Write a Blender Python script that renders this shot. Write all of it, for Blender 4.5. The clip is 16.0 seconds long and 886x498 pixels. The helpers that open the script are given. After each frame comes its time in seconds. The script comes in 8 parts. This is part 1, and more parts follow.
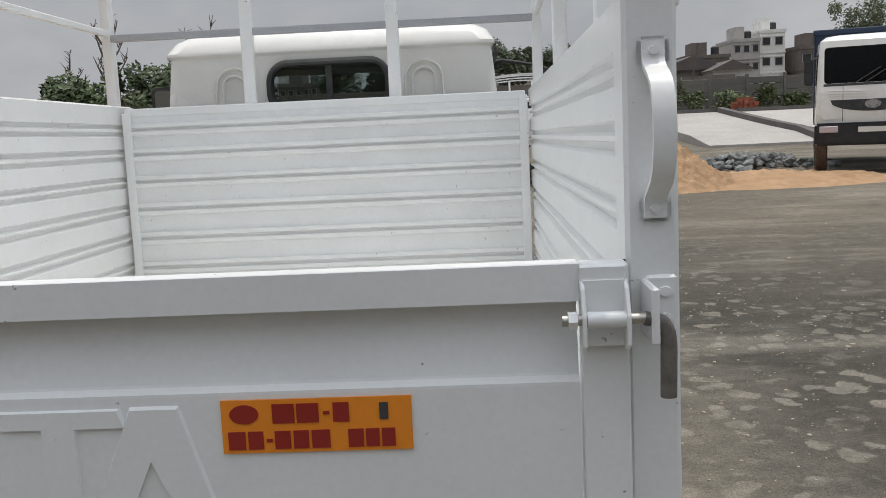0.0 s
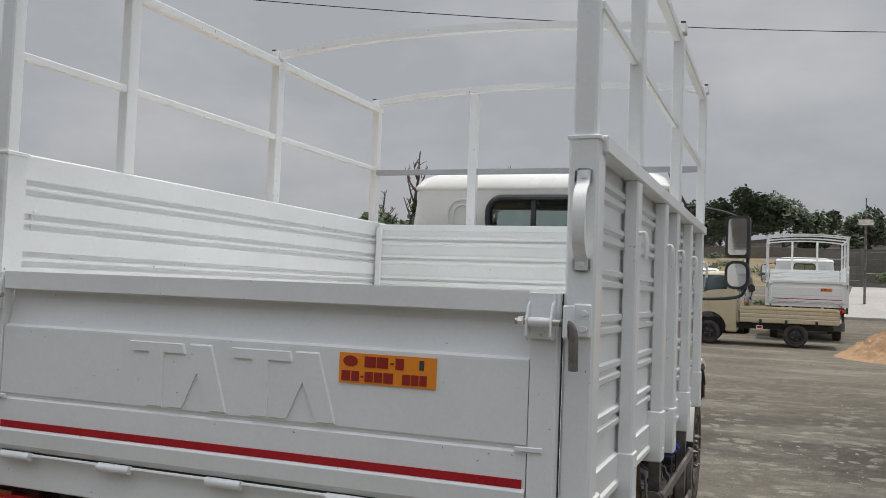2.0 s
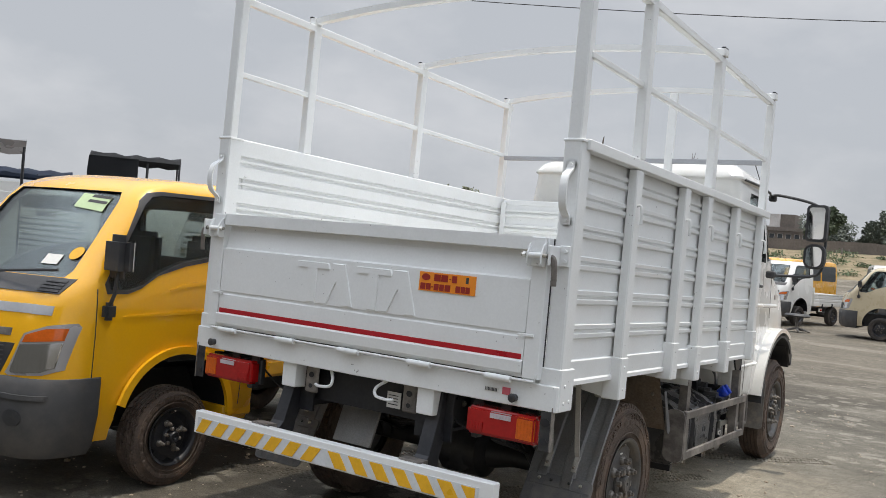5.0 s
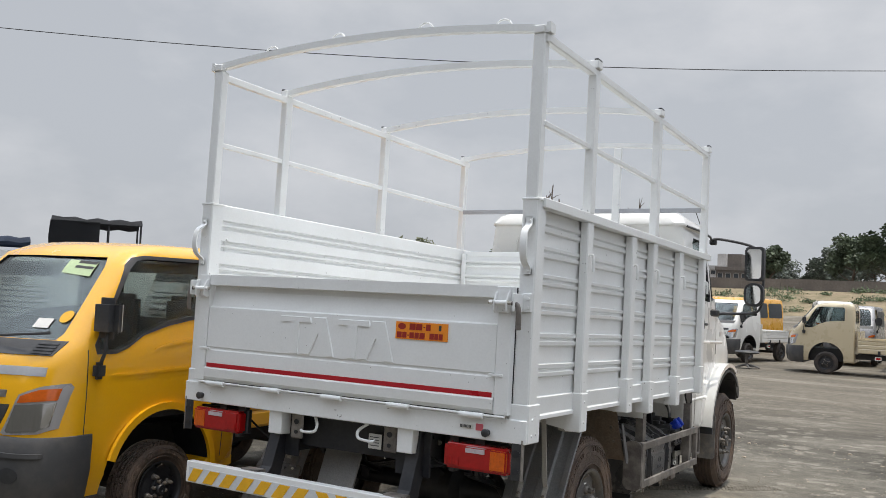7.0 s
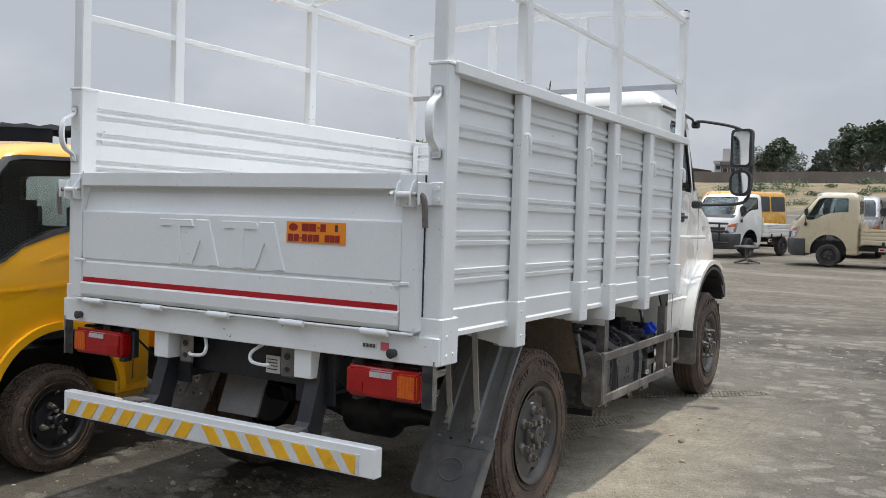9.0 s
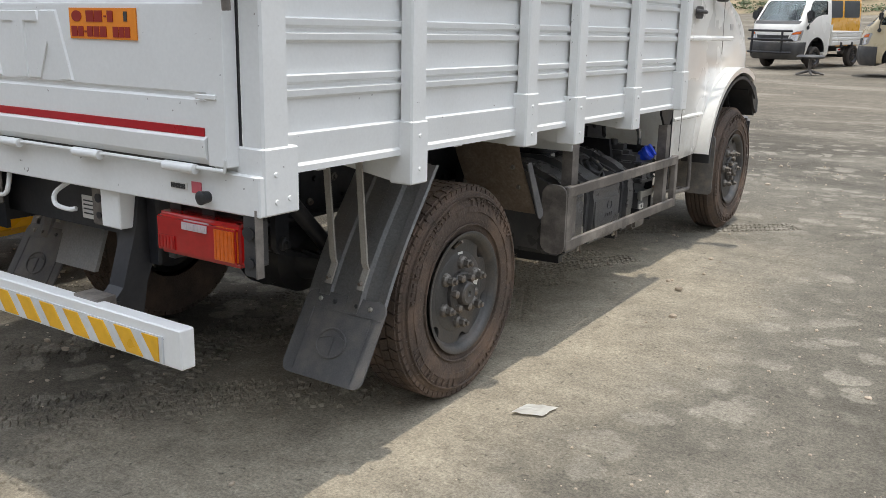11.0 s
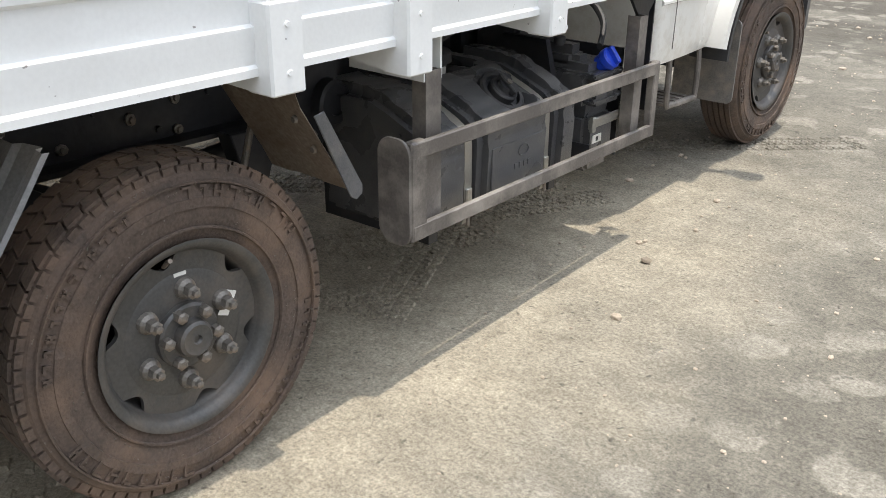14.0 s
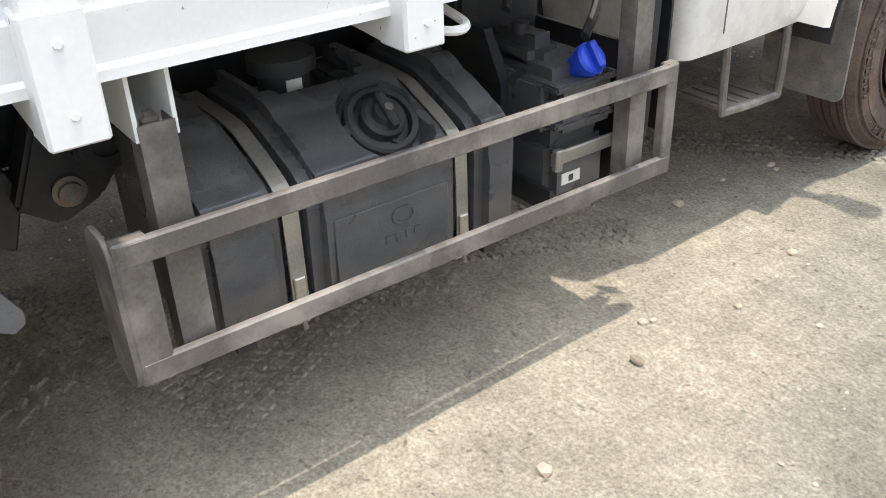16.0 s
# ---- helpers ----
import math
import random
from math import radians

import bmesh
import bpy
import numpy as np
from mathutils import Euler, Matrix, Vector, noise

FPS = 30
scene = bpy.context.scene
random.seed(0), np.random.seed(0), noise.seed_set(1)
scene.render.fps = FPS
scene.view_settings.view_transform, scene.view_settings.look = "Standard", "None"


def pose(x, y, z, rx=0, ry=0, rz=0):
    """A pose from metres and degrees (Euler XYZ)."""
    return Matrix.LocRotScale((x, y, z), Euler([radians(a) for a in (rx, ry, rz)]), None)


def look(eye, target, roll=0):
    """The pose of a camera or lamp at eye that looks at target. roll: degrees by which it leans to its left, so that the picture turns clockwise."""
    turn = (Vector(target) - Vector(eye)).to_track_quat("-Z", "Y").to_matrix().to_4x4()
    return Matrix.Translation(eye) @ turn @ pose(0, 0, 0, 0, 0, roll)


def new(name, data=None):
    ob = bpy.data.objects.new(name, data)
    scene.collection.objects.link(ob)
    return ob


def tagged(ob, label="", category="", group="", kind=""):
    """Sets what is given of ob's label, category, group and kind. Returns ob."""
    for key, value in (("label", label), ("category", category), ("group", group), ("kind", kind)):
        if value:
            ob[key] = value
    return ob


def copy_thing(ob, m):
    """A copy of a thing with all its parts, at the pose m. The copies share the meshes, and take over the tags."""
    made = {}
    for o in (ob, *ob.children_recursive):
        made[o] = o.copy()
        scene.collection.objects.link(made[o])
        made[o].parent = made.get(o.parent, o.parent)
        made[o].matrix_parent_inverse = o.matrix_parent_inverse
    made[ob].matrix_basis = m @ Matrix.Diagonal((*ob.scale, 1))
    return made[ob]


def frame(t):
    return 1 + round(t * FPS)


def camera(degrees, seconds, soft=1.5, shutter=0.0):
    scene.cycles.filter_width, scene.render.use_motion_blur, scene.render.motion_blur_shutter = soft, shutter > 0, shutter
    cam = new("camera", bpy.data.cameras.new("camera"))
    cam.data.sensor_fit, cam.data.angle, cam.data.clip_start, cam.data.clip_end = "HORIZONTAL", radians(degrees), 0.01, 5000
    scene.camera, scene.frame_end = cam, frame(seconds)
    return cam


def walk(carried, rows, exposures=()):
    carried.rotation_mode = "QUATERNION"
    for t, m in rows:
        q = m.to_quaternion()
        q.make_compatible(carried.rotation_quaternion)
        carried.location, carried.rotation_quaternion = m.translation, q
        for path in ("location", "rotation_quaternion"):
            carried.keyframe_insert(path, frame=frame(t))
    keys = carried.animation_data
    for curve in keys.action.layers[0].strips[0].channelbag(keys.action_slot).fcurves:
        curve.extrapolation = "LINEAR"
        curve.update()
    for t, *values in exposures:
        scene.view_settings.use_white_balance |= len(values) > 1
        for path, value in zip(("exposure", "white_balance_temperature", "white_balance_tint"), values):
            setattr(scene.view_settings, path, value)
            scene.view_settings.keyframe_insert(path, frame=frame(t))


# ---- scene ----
cam = camera(52.8, 16.0, soft=0.7)
PATH = [
    (0, (0.322, 0.123, 1.896), (0.234, 2.1, 1.601), -2.7),
    (0.5, (0.497, -0.118, 1.87), (0.338, 1.868, 1.695), -2.3),
    (1, (0.66, -0.36, 1.824), (0.468, 1.626, 1.677), -1.2),
    (1.5, (0.901, -0.606, 1.747), (0.368, 1.321, 1.716), -0.1),
    (2, (1.076, -0.84, 1.723), (0.367, 1.029, 1.766), 1.7),
    (2.5, (1.187, -1.095, 1.681), (0.414, 0.749, 1.736), 2.2),
    (3, (1.386, -1.243, 1.647), (0.488, 0.543, 1.68), 2.9),
    (3.2, (1.491, -1.275, 1.631), (0.492, 0.457, 1.654), 3.3),
    (5.3, (2.211, -2.007, 1.617), (1.12, -0.331, 1.604), 4.4),
    (5.5, (2.231, -2.08, 1.636), (1.134, -0.409, 1.705), 4.0),
    (6, (2.256, -2.257, 1.656), (1.178, -0.58, 1.813), 2.6),
    (6.5, (2.27, -2.324, 1.633), (1.226, -0.625, 1.79), 2.2),
    (7, (2.307, -2.287, 1.617), (1.308, -0.558, 1.719), 2.6),
    (7.5, (2.416, -2.117, 1.607), (1.38, -0.407, 1.68), 3.1),
    (8, (2.455, -1.915, 1.591), (1.374, -0.232, 1.602), 2.9),
    (8.5, (2.335, -1.663, 1.599), (1.284, 0.039, 1.588), 3.0),
    (9, (2.282, -1.378, 1.581), (1.278, 0.348, 1.467), 1.0),
    (9.5, (2.302, -1.081, 1.543), (1.294, 0.633, 1.327), 1.2),
    (9.7, (2.296, -0.978, 1.528), (1.249, 0.698, 1.219), 0.6),
    (11.8, (2.181, 0.377, 1.472), (1.112, 1.96, 0.877), 0.2),
    (12, (2.156, 0.496, 1.49), (1.098, 2.069, 0.851), 0.3),
    (12.5, (2.208, 0.77, 1.51), (1.114, 2.29, 0.81), -0.6),
    (13, (2.295, 1.035, 1.524), (1.078, 2.451, 0.806), -1.6),
    (13.5, (2.202, 1.332, 1.489), (0.997, 2.727, 0.713), -1.2),
    (14, (2.123, 1.638, 1.495), (0.948, 3.012, 0.64), -0.6),
    (14.5, (2.135, 2.017, 1.496), (0.875, 3.289, 0.604), -2.1),
    (15, (2.084, 2.328, 1.468), (0.808, 3.53, 0.505), -2.4),
    (15.5, (1.962, 2.655, 1.479), (0.671, 3.811, 0.48), -1.1),
    (16, (1.92, 3.013, 1.448), (0.523, 4.002, 0.414), -3.4),
]
EXPOSURE = [(0, -0.46, 6650, 10), (2.0, -0.46, 6650, 10), (3.0, -0.26, 6500, 10), (5.5, -0.02, 6550, 10), (8.0, -0.06, 6450, 10), (9.5, -0.06, 6300, 10), (12.0, 0.37, 6600, 10), (13.0, 0.46, 6550, 10), (14.0, 0.68, 6500, 10), (16.0, 0.95, 6500, 10)]
walk(cam, [(t, look(eye, target, roll)) for t, eye, target, roll in PATH], EXPOSURE)

# ---- light ----
world = bpy.data.worlds.new("hazy_sky")
scene.world = world
world.use_nodes = True
wn = world.node_tree
wn.nodes.clear()
SUN_TO = Vector((0.083, 0.10, 1.0)).normalized()
sky = wn.nodes.new("ShaderNodeTexSky")
sky.sky_type = "NISHITA"
sky.sun_disc = False
sky.sun_elevation = math.asin(SUN_TO.z)
sky.sun_rotation = math.atan2(SUN_TO.x, SUN_TO.y)
sky.air_density, sky.dust_density, sky.ozone_density = 1.0, 3.0, 1.0
hsv = wn.nodes.new("ShaderNodeHueSaturation")
hsv.inputs["Saturation"].default_value = 0.3
haze = wn.nodes.new("ShaderNodeMixRGB")
haze.inputs[0].default_value = 0.75
tc = wn.nodes.new("ShaderNodeTexCoord")
sep = wn.nodes.new("ShaderNodeSeparateXYZ")
up = wn.nodes.new("ShaderNodeMapRange")
up.inputs["From Min"].default_value, up.inputs["From Max"].default_value = 0.32, 0.97
up.interpolation_type = "SMOOTHSTEP"
glow = wn.nodes.new("ShaderNodeMixRGB")
glow.inputs[1].default_value = (5.6, 5.95, 6.5, 1)
glow.inputs[2].default_value = (23.0, 25.0, 28.5, 1)
wn.links.new(tc.outputs["Generated"], sep.inputs[0])
wn.links.new(sep.outputs["Z"], up.inputs["Value"])
wn.links.new(up.outputs[0], glow.inputs[0])
wn.links.new(glow.outputs[0], haze.inputs[2])
mp = wn.nodes.new("ShaderNodeMapping")
mp.inputs["Scale"].default_value = (1, 1, 2.0)
cl = wn.nodes.new("ShaderNodeTexNoise")
cl.inputs["Scale"].default_value = 3.4
cl.inputs["Detail"].default_value = 7
cl.inputs["Roughness"].default_value = 0.55
cr = wn.nodes.new("ShaderNodeMapRange")
cr.inputs["From Min"].default_value, cr.inputs["From Max"].default_value = 0.45, 0.75
cr.inputs["To Min"].default_value, cr.inputs["To Max"].default_value = 0.0, 0.45
cloud = wn.nodes.new("ShaderNodeMixRGB")
cloud.inputs[2].default_value = (9.0, 9.0, 9.2, 1)
bg = wn.nodes.new("ShaderNodeBackground")
bg.inputs["Strength"].default_value = 0.1
wo = wn.nodes.new("ShaderNodeOutputWorld")
for a, b in ((sky.outputs[0], hsv.inputs["Color"]), (hsv.outputs[0], haze.inputs[1]), (tc.outputs["Generated"], mp.inputs[0]),
             (mp.outputs[0], cl.inputs["Vector"]), (cl.outputs[0], cr.inputs["Value"]), (cr.outputs[0], cloud.inputs[0]),
             (haze.outputs[0], cloud.inputs[1]), (cloud.outputs[0], bg.inputs["Color"]), (bg.outputs[0], wo.inputs[0])):
    wn.links.new(a, b)
sun_data = bpy.data.lights.new("sun", "SUN")
sun_data.energy, sun_data.angle, sun_data.color = 2.4, radians(0.6), (1.0, 0.92, 0.80)
sun = new("sun", sun_data)
sun.matrix_world = look(SUN_TO * 60, (0, 0, 0))


# ---- materials ----
def material(name, color, rough=0.5, metal=0.0, vary=0.12, scale=6.0, fine=60.0, bump=0.1, dirt=None, dirt_amount=0.3, dirt_scale=2.5, spec=0.5, coat=0.0, random_tint=0.0, random_hue=False):
    """Principled surface with variation at two scales, fine relief and optional dirt."""
    m = bpy.data.materials.new(name)
    m.use_nodes = True
    n, l = m.node_tree.nodes, m.node_tree.links
    p = n["Principled BSDF"]
    p.inputs["Metallic"].default_value = metal
    p.inputs["Specular IOR Level"].default_value = spec
    p.inputs["Coat Weight"].default_value = coat
    t = n.new("ShaderNodeTexCoord")
    big = n.new("ShaderNodeTexNoise")
    big.inputs["Scale"].default_value, big.inputs["Detail"].default_value = scale, 5
    small = n.new("ShaderNodeTexNoise")
    small.inputs["Scale"].default_value, small.inputs["Detail"].default_value = fine, 4
    l.new(t.outputs["Object"], big.inputs["Vector"])
    l.new(t.outputs["Object"], small.inputs["Vector"])
    add = n.new("ShaderNodeMath")
    add.operation = "ADD"
    l.new(big.outputs[0], add.inputs[0])
    l.new(small.outputs[0], add.inputs[1])
    rng = n.new("ShaderNodeMapRange")
    rng.inputs["From Min"].default_value, rng.inputs["From Max"].default_value = 0.7, 1.3
    rng.inputs["To Min"].default_value, rng.inputs["To Max"].default_value = 1 - vary, 1 + vary
    l.new(add.outputs[0], rng.inputs["Value"])
    col = n.new("ShaderNodeMixRGB")
    col.blend_type = "MULTIPLY"
    col.inputs[0].default_value = 1.0
    col.inputs[1].default_value = (*color, 1)
    l.new(rng.outputs[0], col.inputs[2])
    out = col.outputs[0]
    if random_tint:
        oi = n.new("ShaderNodeObjectInfo")
        r2 = n.new("ShaderNodeMapRange")
        r2.inputs["To Min"].default_value, r2.inputs["To Max"].default_value = 1 - random_tint, 1 + random_tint
        l.new(oi.outputs["Random"], r2.inputs["Value"])
        c2 = n.new("ShaderNodeMixRGB")
        c2.blend_type = "MULTIPLY"
        c2.inputs[0].default_value = 1.0
        l.new(out, c2.inputs[1])
        l.new(r2.outputs[0], c2.inputs[2])
        out = c2.outputs[0]
    if dirt:
        dn = n.new("ShaderNodeTexNoise")
        dn.inputs["Scale"].default_value, dn.inputs["Detail"].default_value, dn.inputs["Roughness"].default_value = dirt_scale, 8, 0.65
        l.new(t.outputs["Object"], dn.inputs["Vector"])
        dr = n.new("ShaderNodeMapRange")
        dr.inputs["From Min"].default_value, dr.inputs["From Max"].default_value = 0.45, 0.7
        dr.inputs["To Max"].default_value = dirt_amount
        l.new(dn.outputs[0], dr.inputs["Value"])
        dm = n.new("ShaderNodeMixRGB")
        dm.inputs[2].default_value = (*dirt, 1)
        l.new(dr.outputs[0], dm.inputs[0])
        l.new(out, dm.inputs[1])
        out = dm.outputs[0]
    l.new(out, p.inputs["Base Color"])
    rr = n.new("ShaderNodeMapRange")
    rr.inputs["From Min"].default_value, rr.inputs["From Max"].default_value = 0.3, 0.7
    rr.inputs["To Min"].default_value, rr.inputs["To Max"].default_value = max(0.02, rough - 0.08), min(1, rough + 0.08)
    l.new(big.outputs[0], rr.inputs["Value"])
    l.new(rr.outputs[0], p.inputs["Roughness"])
    if bump:
        b = n.new("ShaderNodeBump")
        b.inputs["Strength"].default_value, b.inputs["Distance"].default_value = bump, 0.01
        l.new(small.outputs[0], b.inputs["Height"])
        l.new(b.outputs[0], p.inputs["Normal"])
    return m


WHITE = material("white_paint", (0.80, 0.81, 0.80), 0.36, vary=0.03, scale=3, fine=90, bump=0.03, dirt=(0.5, 0.47, 0.42), dirt_amount=0.10, dirt_scale=4, coat=0.15)


def add_specks(m, color, scale, threshold):
    """Sparse small chips and splashes on a painted surface."""
    n, l = m.node_tree.nodes, m.node_tree.links
    p = n["Principled BSDF"]
    src = p.inputs["Base Color"].links[0].from_socket
    t = n.new("ShaderNodeTexCoord")
    v = n.new("ShaderNodeTexNoise")
    v.inputs["Scale"].default_value, v.inputs["Detail"].default_value = scale, 2
    l.new(t.outputs["Object"], v.inputs["Vector"])
    r = n.new("ShaderNodeMapRange")
    r.inputs["From Min"].default_value, r.inputs["From Max"].default_value = threshold, threshold + 0.03
    r.inputs["To Max"].default_value = 0.75
    l.new(v.outputs[0], r.inputs["Value"])
    c = n.new("ShaderNodeMixRGB")
    c.inputs[2].default_value = (*color, 1)
    l.new(r.outputs[0], c.inputs[0])
    l.new(src, c.inputs[1])
    l.new(c.outputs[0], p.inputs["Base Color"])


add_specks(WHITE, (0.16, 0.14, 0.13), 46, 0.745)
CAB_WHITE = material("cab_white_gloss_paint", (0.80, 0.79, 0.75), 0.25, vary=0.02, scale=2, fine=80, bump=0.0, dirt=(0.45, 0.38, 0.3), dirt_amount=0.12, dirt_scale=3, coat=0.5)
 
def add_splash(m, color, z_top, z_low, scale):
    """Mud thrown up on a lower body: thick near the sill, broken up by streaky noise."""
    n, l = m.node_tree.nodes, m.node_tree.links
    p = n["Principled BSDF"]
    src = p.inputs["Base Color"].links[0].from_socket
    t = n.new("ShaderNodeTexCoord")
    sp = n.new("ShaderNodeSeparateXYZ")
    l.new(t.outputs["Object"], sp.inputs[0])
    q = n.new("ShaderNodeTexNoise")
    q.inputs["Scale"].default_value, q.inputs["Detail"].default_value, q.inputs["Roughness"].default_value = scale, 8, 0.75
    mp = n.new("ShaderNodeMapping")
    mp.inputs["Scale"].default_value = (1, 1.2, 1.0)
    l.new(t.outputs["Object"], mp.inputs[0])
    l.new(mp.outputs[0], q.inputs["Vector"])
    h = n.new("ShaderNodeMapRange")
    h.inputs["From Min"].default_value, h.inputs["From Max"].default_value = z_top, z_low
    h.inputs["To Min"].default_value, h.inputs["To Max"].default_value = 0.0, 0.2
    l.new(sp.outputs["Z"], h.inputs["Value"])
    a = n.new("ShaderNodeMath")
    l.new(q.outputs[0], a.inputs[0])
    l.new(h.outputs[0], a.inputs[1])
    r = n.new("ShaderNodeMapRange")
    r.inputs["From Min"].default_value, r.inputs["From Max"].default_value = 0.64, 0.76
    r.inputs["To Max"].default_value = 0.28
    l.new(a.outputs[0], r.inputs["Value"])
    c = n.new("ShaderNodeMixRGB")
    c.inputs[2].default_value = (*color, 1)
    l.new(r.outputs[0], c.inputs[0])
    l.new(src, c.inputs[1])
    l.new(c.outputs[0], p.inputs["Base Color"])


CAB_BODY = material("cab_white_gloss_paint_muddy", (0.80, 0.79, 0.75), 0.25, vary=0.02, scale=2, fine=80, bump=0.0, dirt=(0.45, 0.38, 0.3), dirt_amount=0.12, dirt_scale=3, coat=0.5)
add_splash(CAB_BODY, (0.55, 0.49, 0.41), 1.2, 0.8, 14)
BLACK = material("black_chassis_paint", (0.019, 0.020, 0.024), 0.42, vary=0.3, scale=5, fine=50, bump=0.08, dirt=(0.10, 0.085, 0.07), dirt_amount=0.18, dirt_scale=6)
BLACK_PLASTIC = material("black_moulded_plastic", (0.031, 0.032, 0.035), 0.5, vary=0.2, fine=220, bump=0.12, dirt=(0.2, 0.18, 0.15), dirt_amount=0.22, dirt_scale=7)
TANK = material("dusty_tank_plastic", (0.075, 0.076, 0.08), 0.30, vary=0.2, scale=9, fine=240, bump=0.15, dirt=(0.2, 0.185, 0.165), dirt_amount=0.3, dirt_scale=8)
RUBBER_DARK = material("plain_tyre_rubber", (0.05, 0.044, 0.04), 0.85, vary=0.25, scale=8, fine=150, bump=0.2, dirt=(0.13, 0.10, 0.08), dirt_amount=0.6, dirt_scale=3.5)
RUBBER = material("dusty_tyre_rubber", (0.085, 0.062, 0.049), 0.8, vary=0.35, scale=14, fine=120, bump=0.35, dirt=(0.185, 0.122, 0.084), dirt_amount=0.85, dirt_scale=5)
MUD_GUARD = material("dusty_mud_guard", (0.24, 0.24, 0.24), 0.42, vary=0.2, scale=6, fine=120, bump=0.15, dirt=(0.26, 0.22, 0.18), dirt_amount=0.5, dirt_scale=5)
FRONT_FLAP = material("mud_streaked_flap", (0.16, 0.15, 0.138), 0.75, vary=0.3, scale=14, fine=160, bump=0.3, dirt=(0.30, 0.26, 0.21), dirt_amount=0.8, dirt_scale=16)
FLAP = material("rubber_mud_flap", (0.095, 0.095, 0.096), 0.7, vary=0.2, scale=10, fine=200, bump=0.15, dirt=(0.24, 0.21, 0.18), dirt_amount=0.4, dirt_scale=9)
RIM = material("grey_steel_rim", (0.082, 0.08, 0.077), 0.45, metal=0.3, vary=0.2, scale=9, fine=120, bump=0.1, dirt=(0.2, 0.15, 0.11), dirt_amount=0.35, dirt_scale=9)
NUT = material("zinc_nut", (0.19, 0.175, 0.155), 0.5, metal=0.45, vary=0.25, scale=30, fine=200, bump=0.1, dirt=(0.25, 0.15, 0.08), dirt_amount=0.5, dirt_scale=20)
GUARD = material("dusty_grey_guard_paint", (0.11, 0.098, 0.088), 0.5, vary=0.2, scale=6, fine=120, bump=0.1, dirt=(0.36, 0.325, 0.285), dirt_amount=0.85, dirt_scale=4.5)
DIRTY_PLATE = material("mud_stained_steel_plate", (0.36, 0.30, 0.24), 0.7, vary=0.3, scale=7, fine=80, bump=0.2, dirt=(0.15, 0.11, 0.08), dirt_amount=0.7, dirt_scale=7)
STAY = material("pale_dusty_stay_paint", (0.40, 0.38, 0.345), 0.5, metal=0.15, vary=0.15, scale=14, fine=160, bump=0.08, dirt=(0.22, 0.19, 0.16), dirt_amount=0.4, dirt_scale=14)
GALV = material("galvanised_strap", (0.45, 0.44, 0.40), 0.4, metal=0.75, vary=0.15, scale=14, fine=160, bump=0.08, dirt=(0.4, 0.33, 0.24), dirt_amount=0.4, dirt_scale=14)
RUSTY = material("heat_stained_steel", (0.30, 0.22, 0.14), 0.35, metal=0.8, vary=0.3, scale=12, fine=120, bump=0.1, dirt=(0.10, 0.06, 0.035), dirt_amount=0.6, dirt_scale=10)
BLUE_CAP = material("blue_plastic_cap", (0.015, 0.06, 0.55), 0.35, vary=0.1)
PAPER = material("white_paper_label", (0.72, 0.71, 0.67), 0.75, vary=0.06, bump=0.03)
ORANGE = material("orange_plate_vinyl", (0.85, 0.27, 0.02), 0.45, vary=0.05, bump=0.02)
DARK_RED = material("dark_red_print", (0.30, 0.02, 0.012), 0.5, vary=0.05, bump=0)
RED_TAPE = material("red_reflective_tape", (0.42, 0.012, 0.02), 0.35, vary=0.08, bump=0.02)
RED_LENS = material("red_lamp_lens", (0.36, 0.008, 0.008), 0.12, vary=0.1, scale=30, bump=0.0, coat=0.6)
AMBER_LENS = material("amber_lamp_lens", (0.62, 0.115, 0.008), 0.12, vary=0.1, scale=30, bump=0.0, coat=0.6)
CLEAR_LENS = material("pale_lamp_lens", (0.55, 0.48, 0.5), 0.12, vary=0.1, scale=40, bump=0.0, coat=0.6)
TAPE_WHITE = material("white_reflective_sheet", (0.62, 0.64, 0.66), 0.35, vary=0.08, scale=12, bump=0.03)
TAPE_YELLOW = material("yellow_reflective_sheet", (0.78, 0.42, 0.02), 0.35, vary=0.08, scale=12, bump=0.03)
YELLOW = material("yellow_gloss_paint", (0.86, 0.435, 0.009), 0.22, vary=0.03, scale=2, fine=80, bump=0, dirt=(0.6, 0.38, 0.1), dirt_amount=0.12, dirt_scale=3, coat=0.7)
BEIGE = material("beige_gloss_paint", (0.55, 0.47, 0.32), 0.3, vary=0.03, bump=0, coat=0.5)
SILVER = material("silver_grey_paint", (0.36, 0.35, 0.35), 0.3, metal=0.3, vary=0.03, bump=0, coat=0.5)
TAXI = material("amber_van_paint", (0.72, 0.36, 0.03), 0.3, vary=0.03, bump=0, coat=0.5)
BUMPER = material("grey_black_bumper_plastic", (0.058, 0.058, 0.06), 0.55, vary=0.15, scale=5, fine=260, bump=0.12, dirt=(0.25, 0.22, 0.19), dirt_amount=0.25, dirt_scale=3)
INTERIOR = material("grey_cab_trim", (0.10, 0.10, 0.105), 0.8, vary=0.2, bump=0.1)
LINING = material("pale_cab_lining", (0.5, 0.5, 0.48), 0.8, vary=0.08, bump=0.05)
CHROME = material("lamp_reflector", (0.75, 0.75, 0.75), 0.12, metal=1.0, vary=0.05, bump=0)
MIRROR = material("mirror_glass", (0.9, 0.9, 0.9), 0.02, metal=1.0, vary=0.0, bump=0)
GREY_TAPE = material("grey_reflective_band", (0.38, 0.39, 0.41), 0.4, vary=0.08, scale=10, bump=0.03)
GREEN_NOTE = material("pale_green_notice", (0.5, 0.62, 0.36), 0.7, vary=0.08, bump=0.02)
CANVAS = material("black_canvas_hood", (0.02, 0.021, 0.024), 0.8, vary=0.25, scale=7, fine=300, bump=0.3)
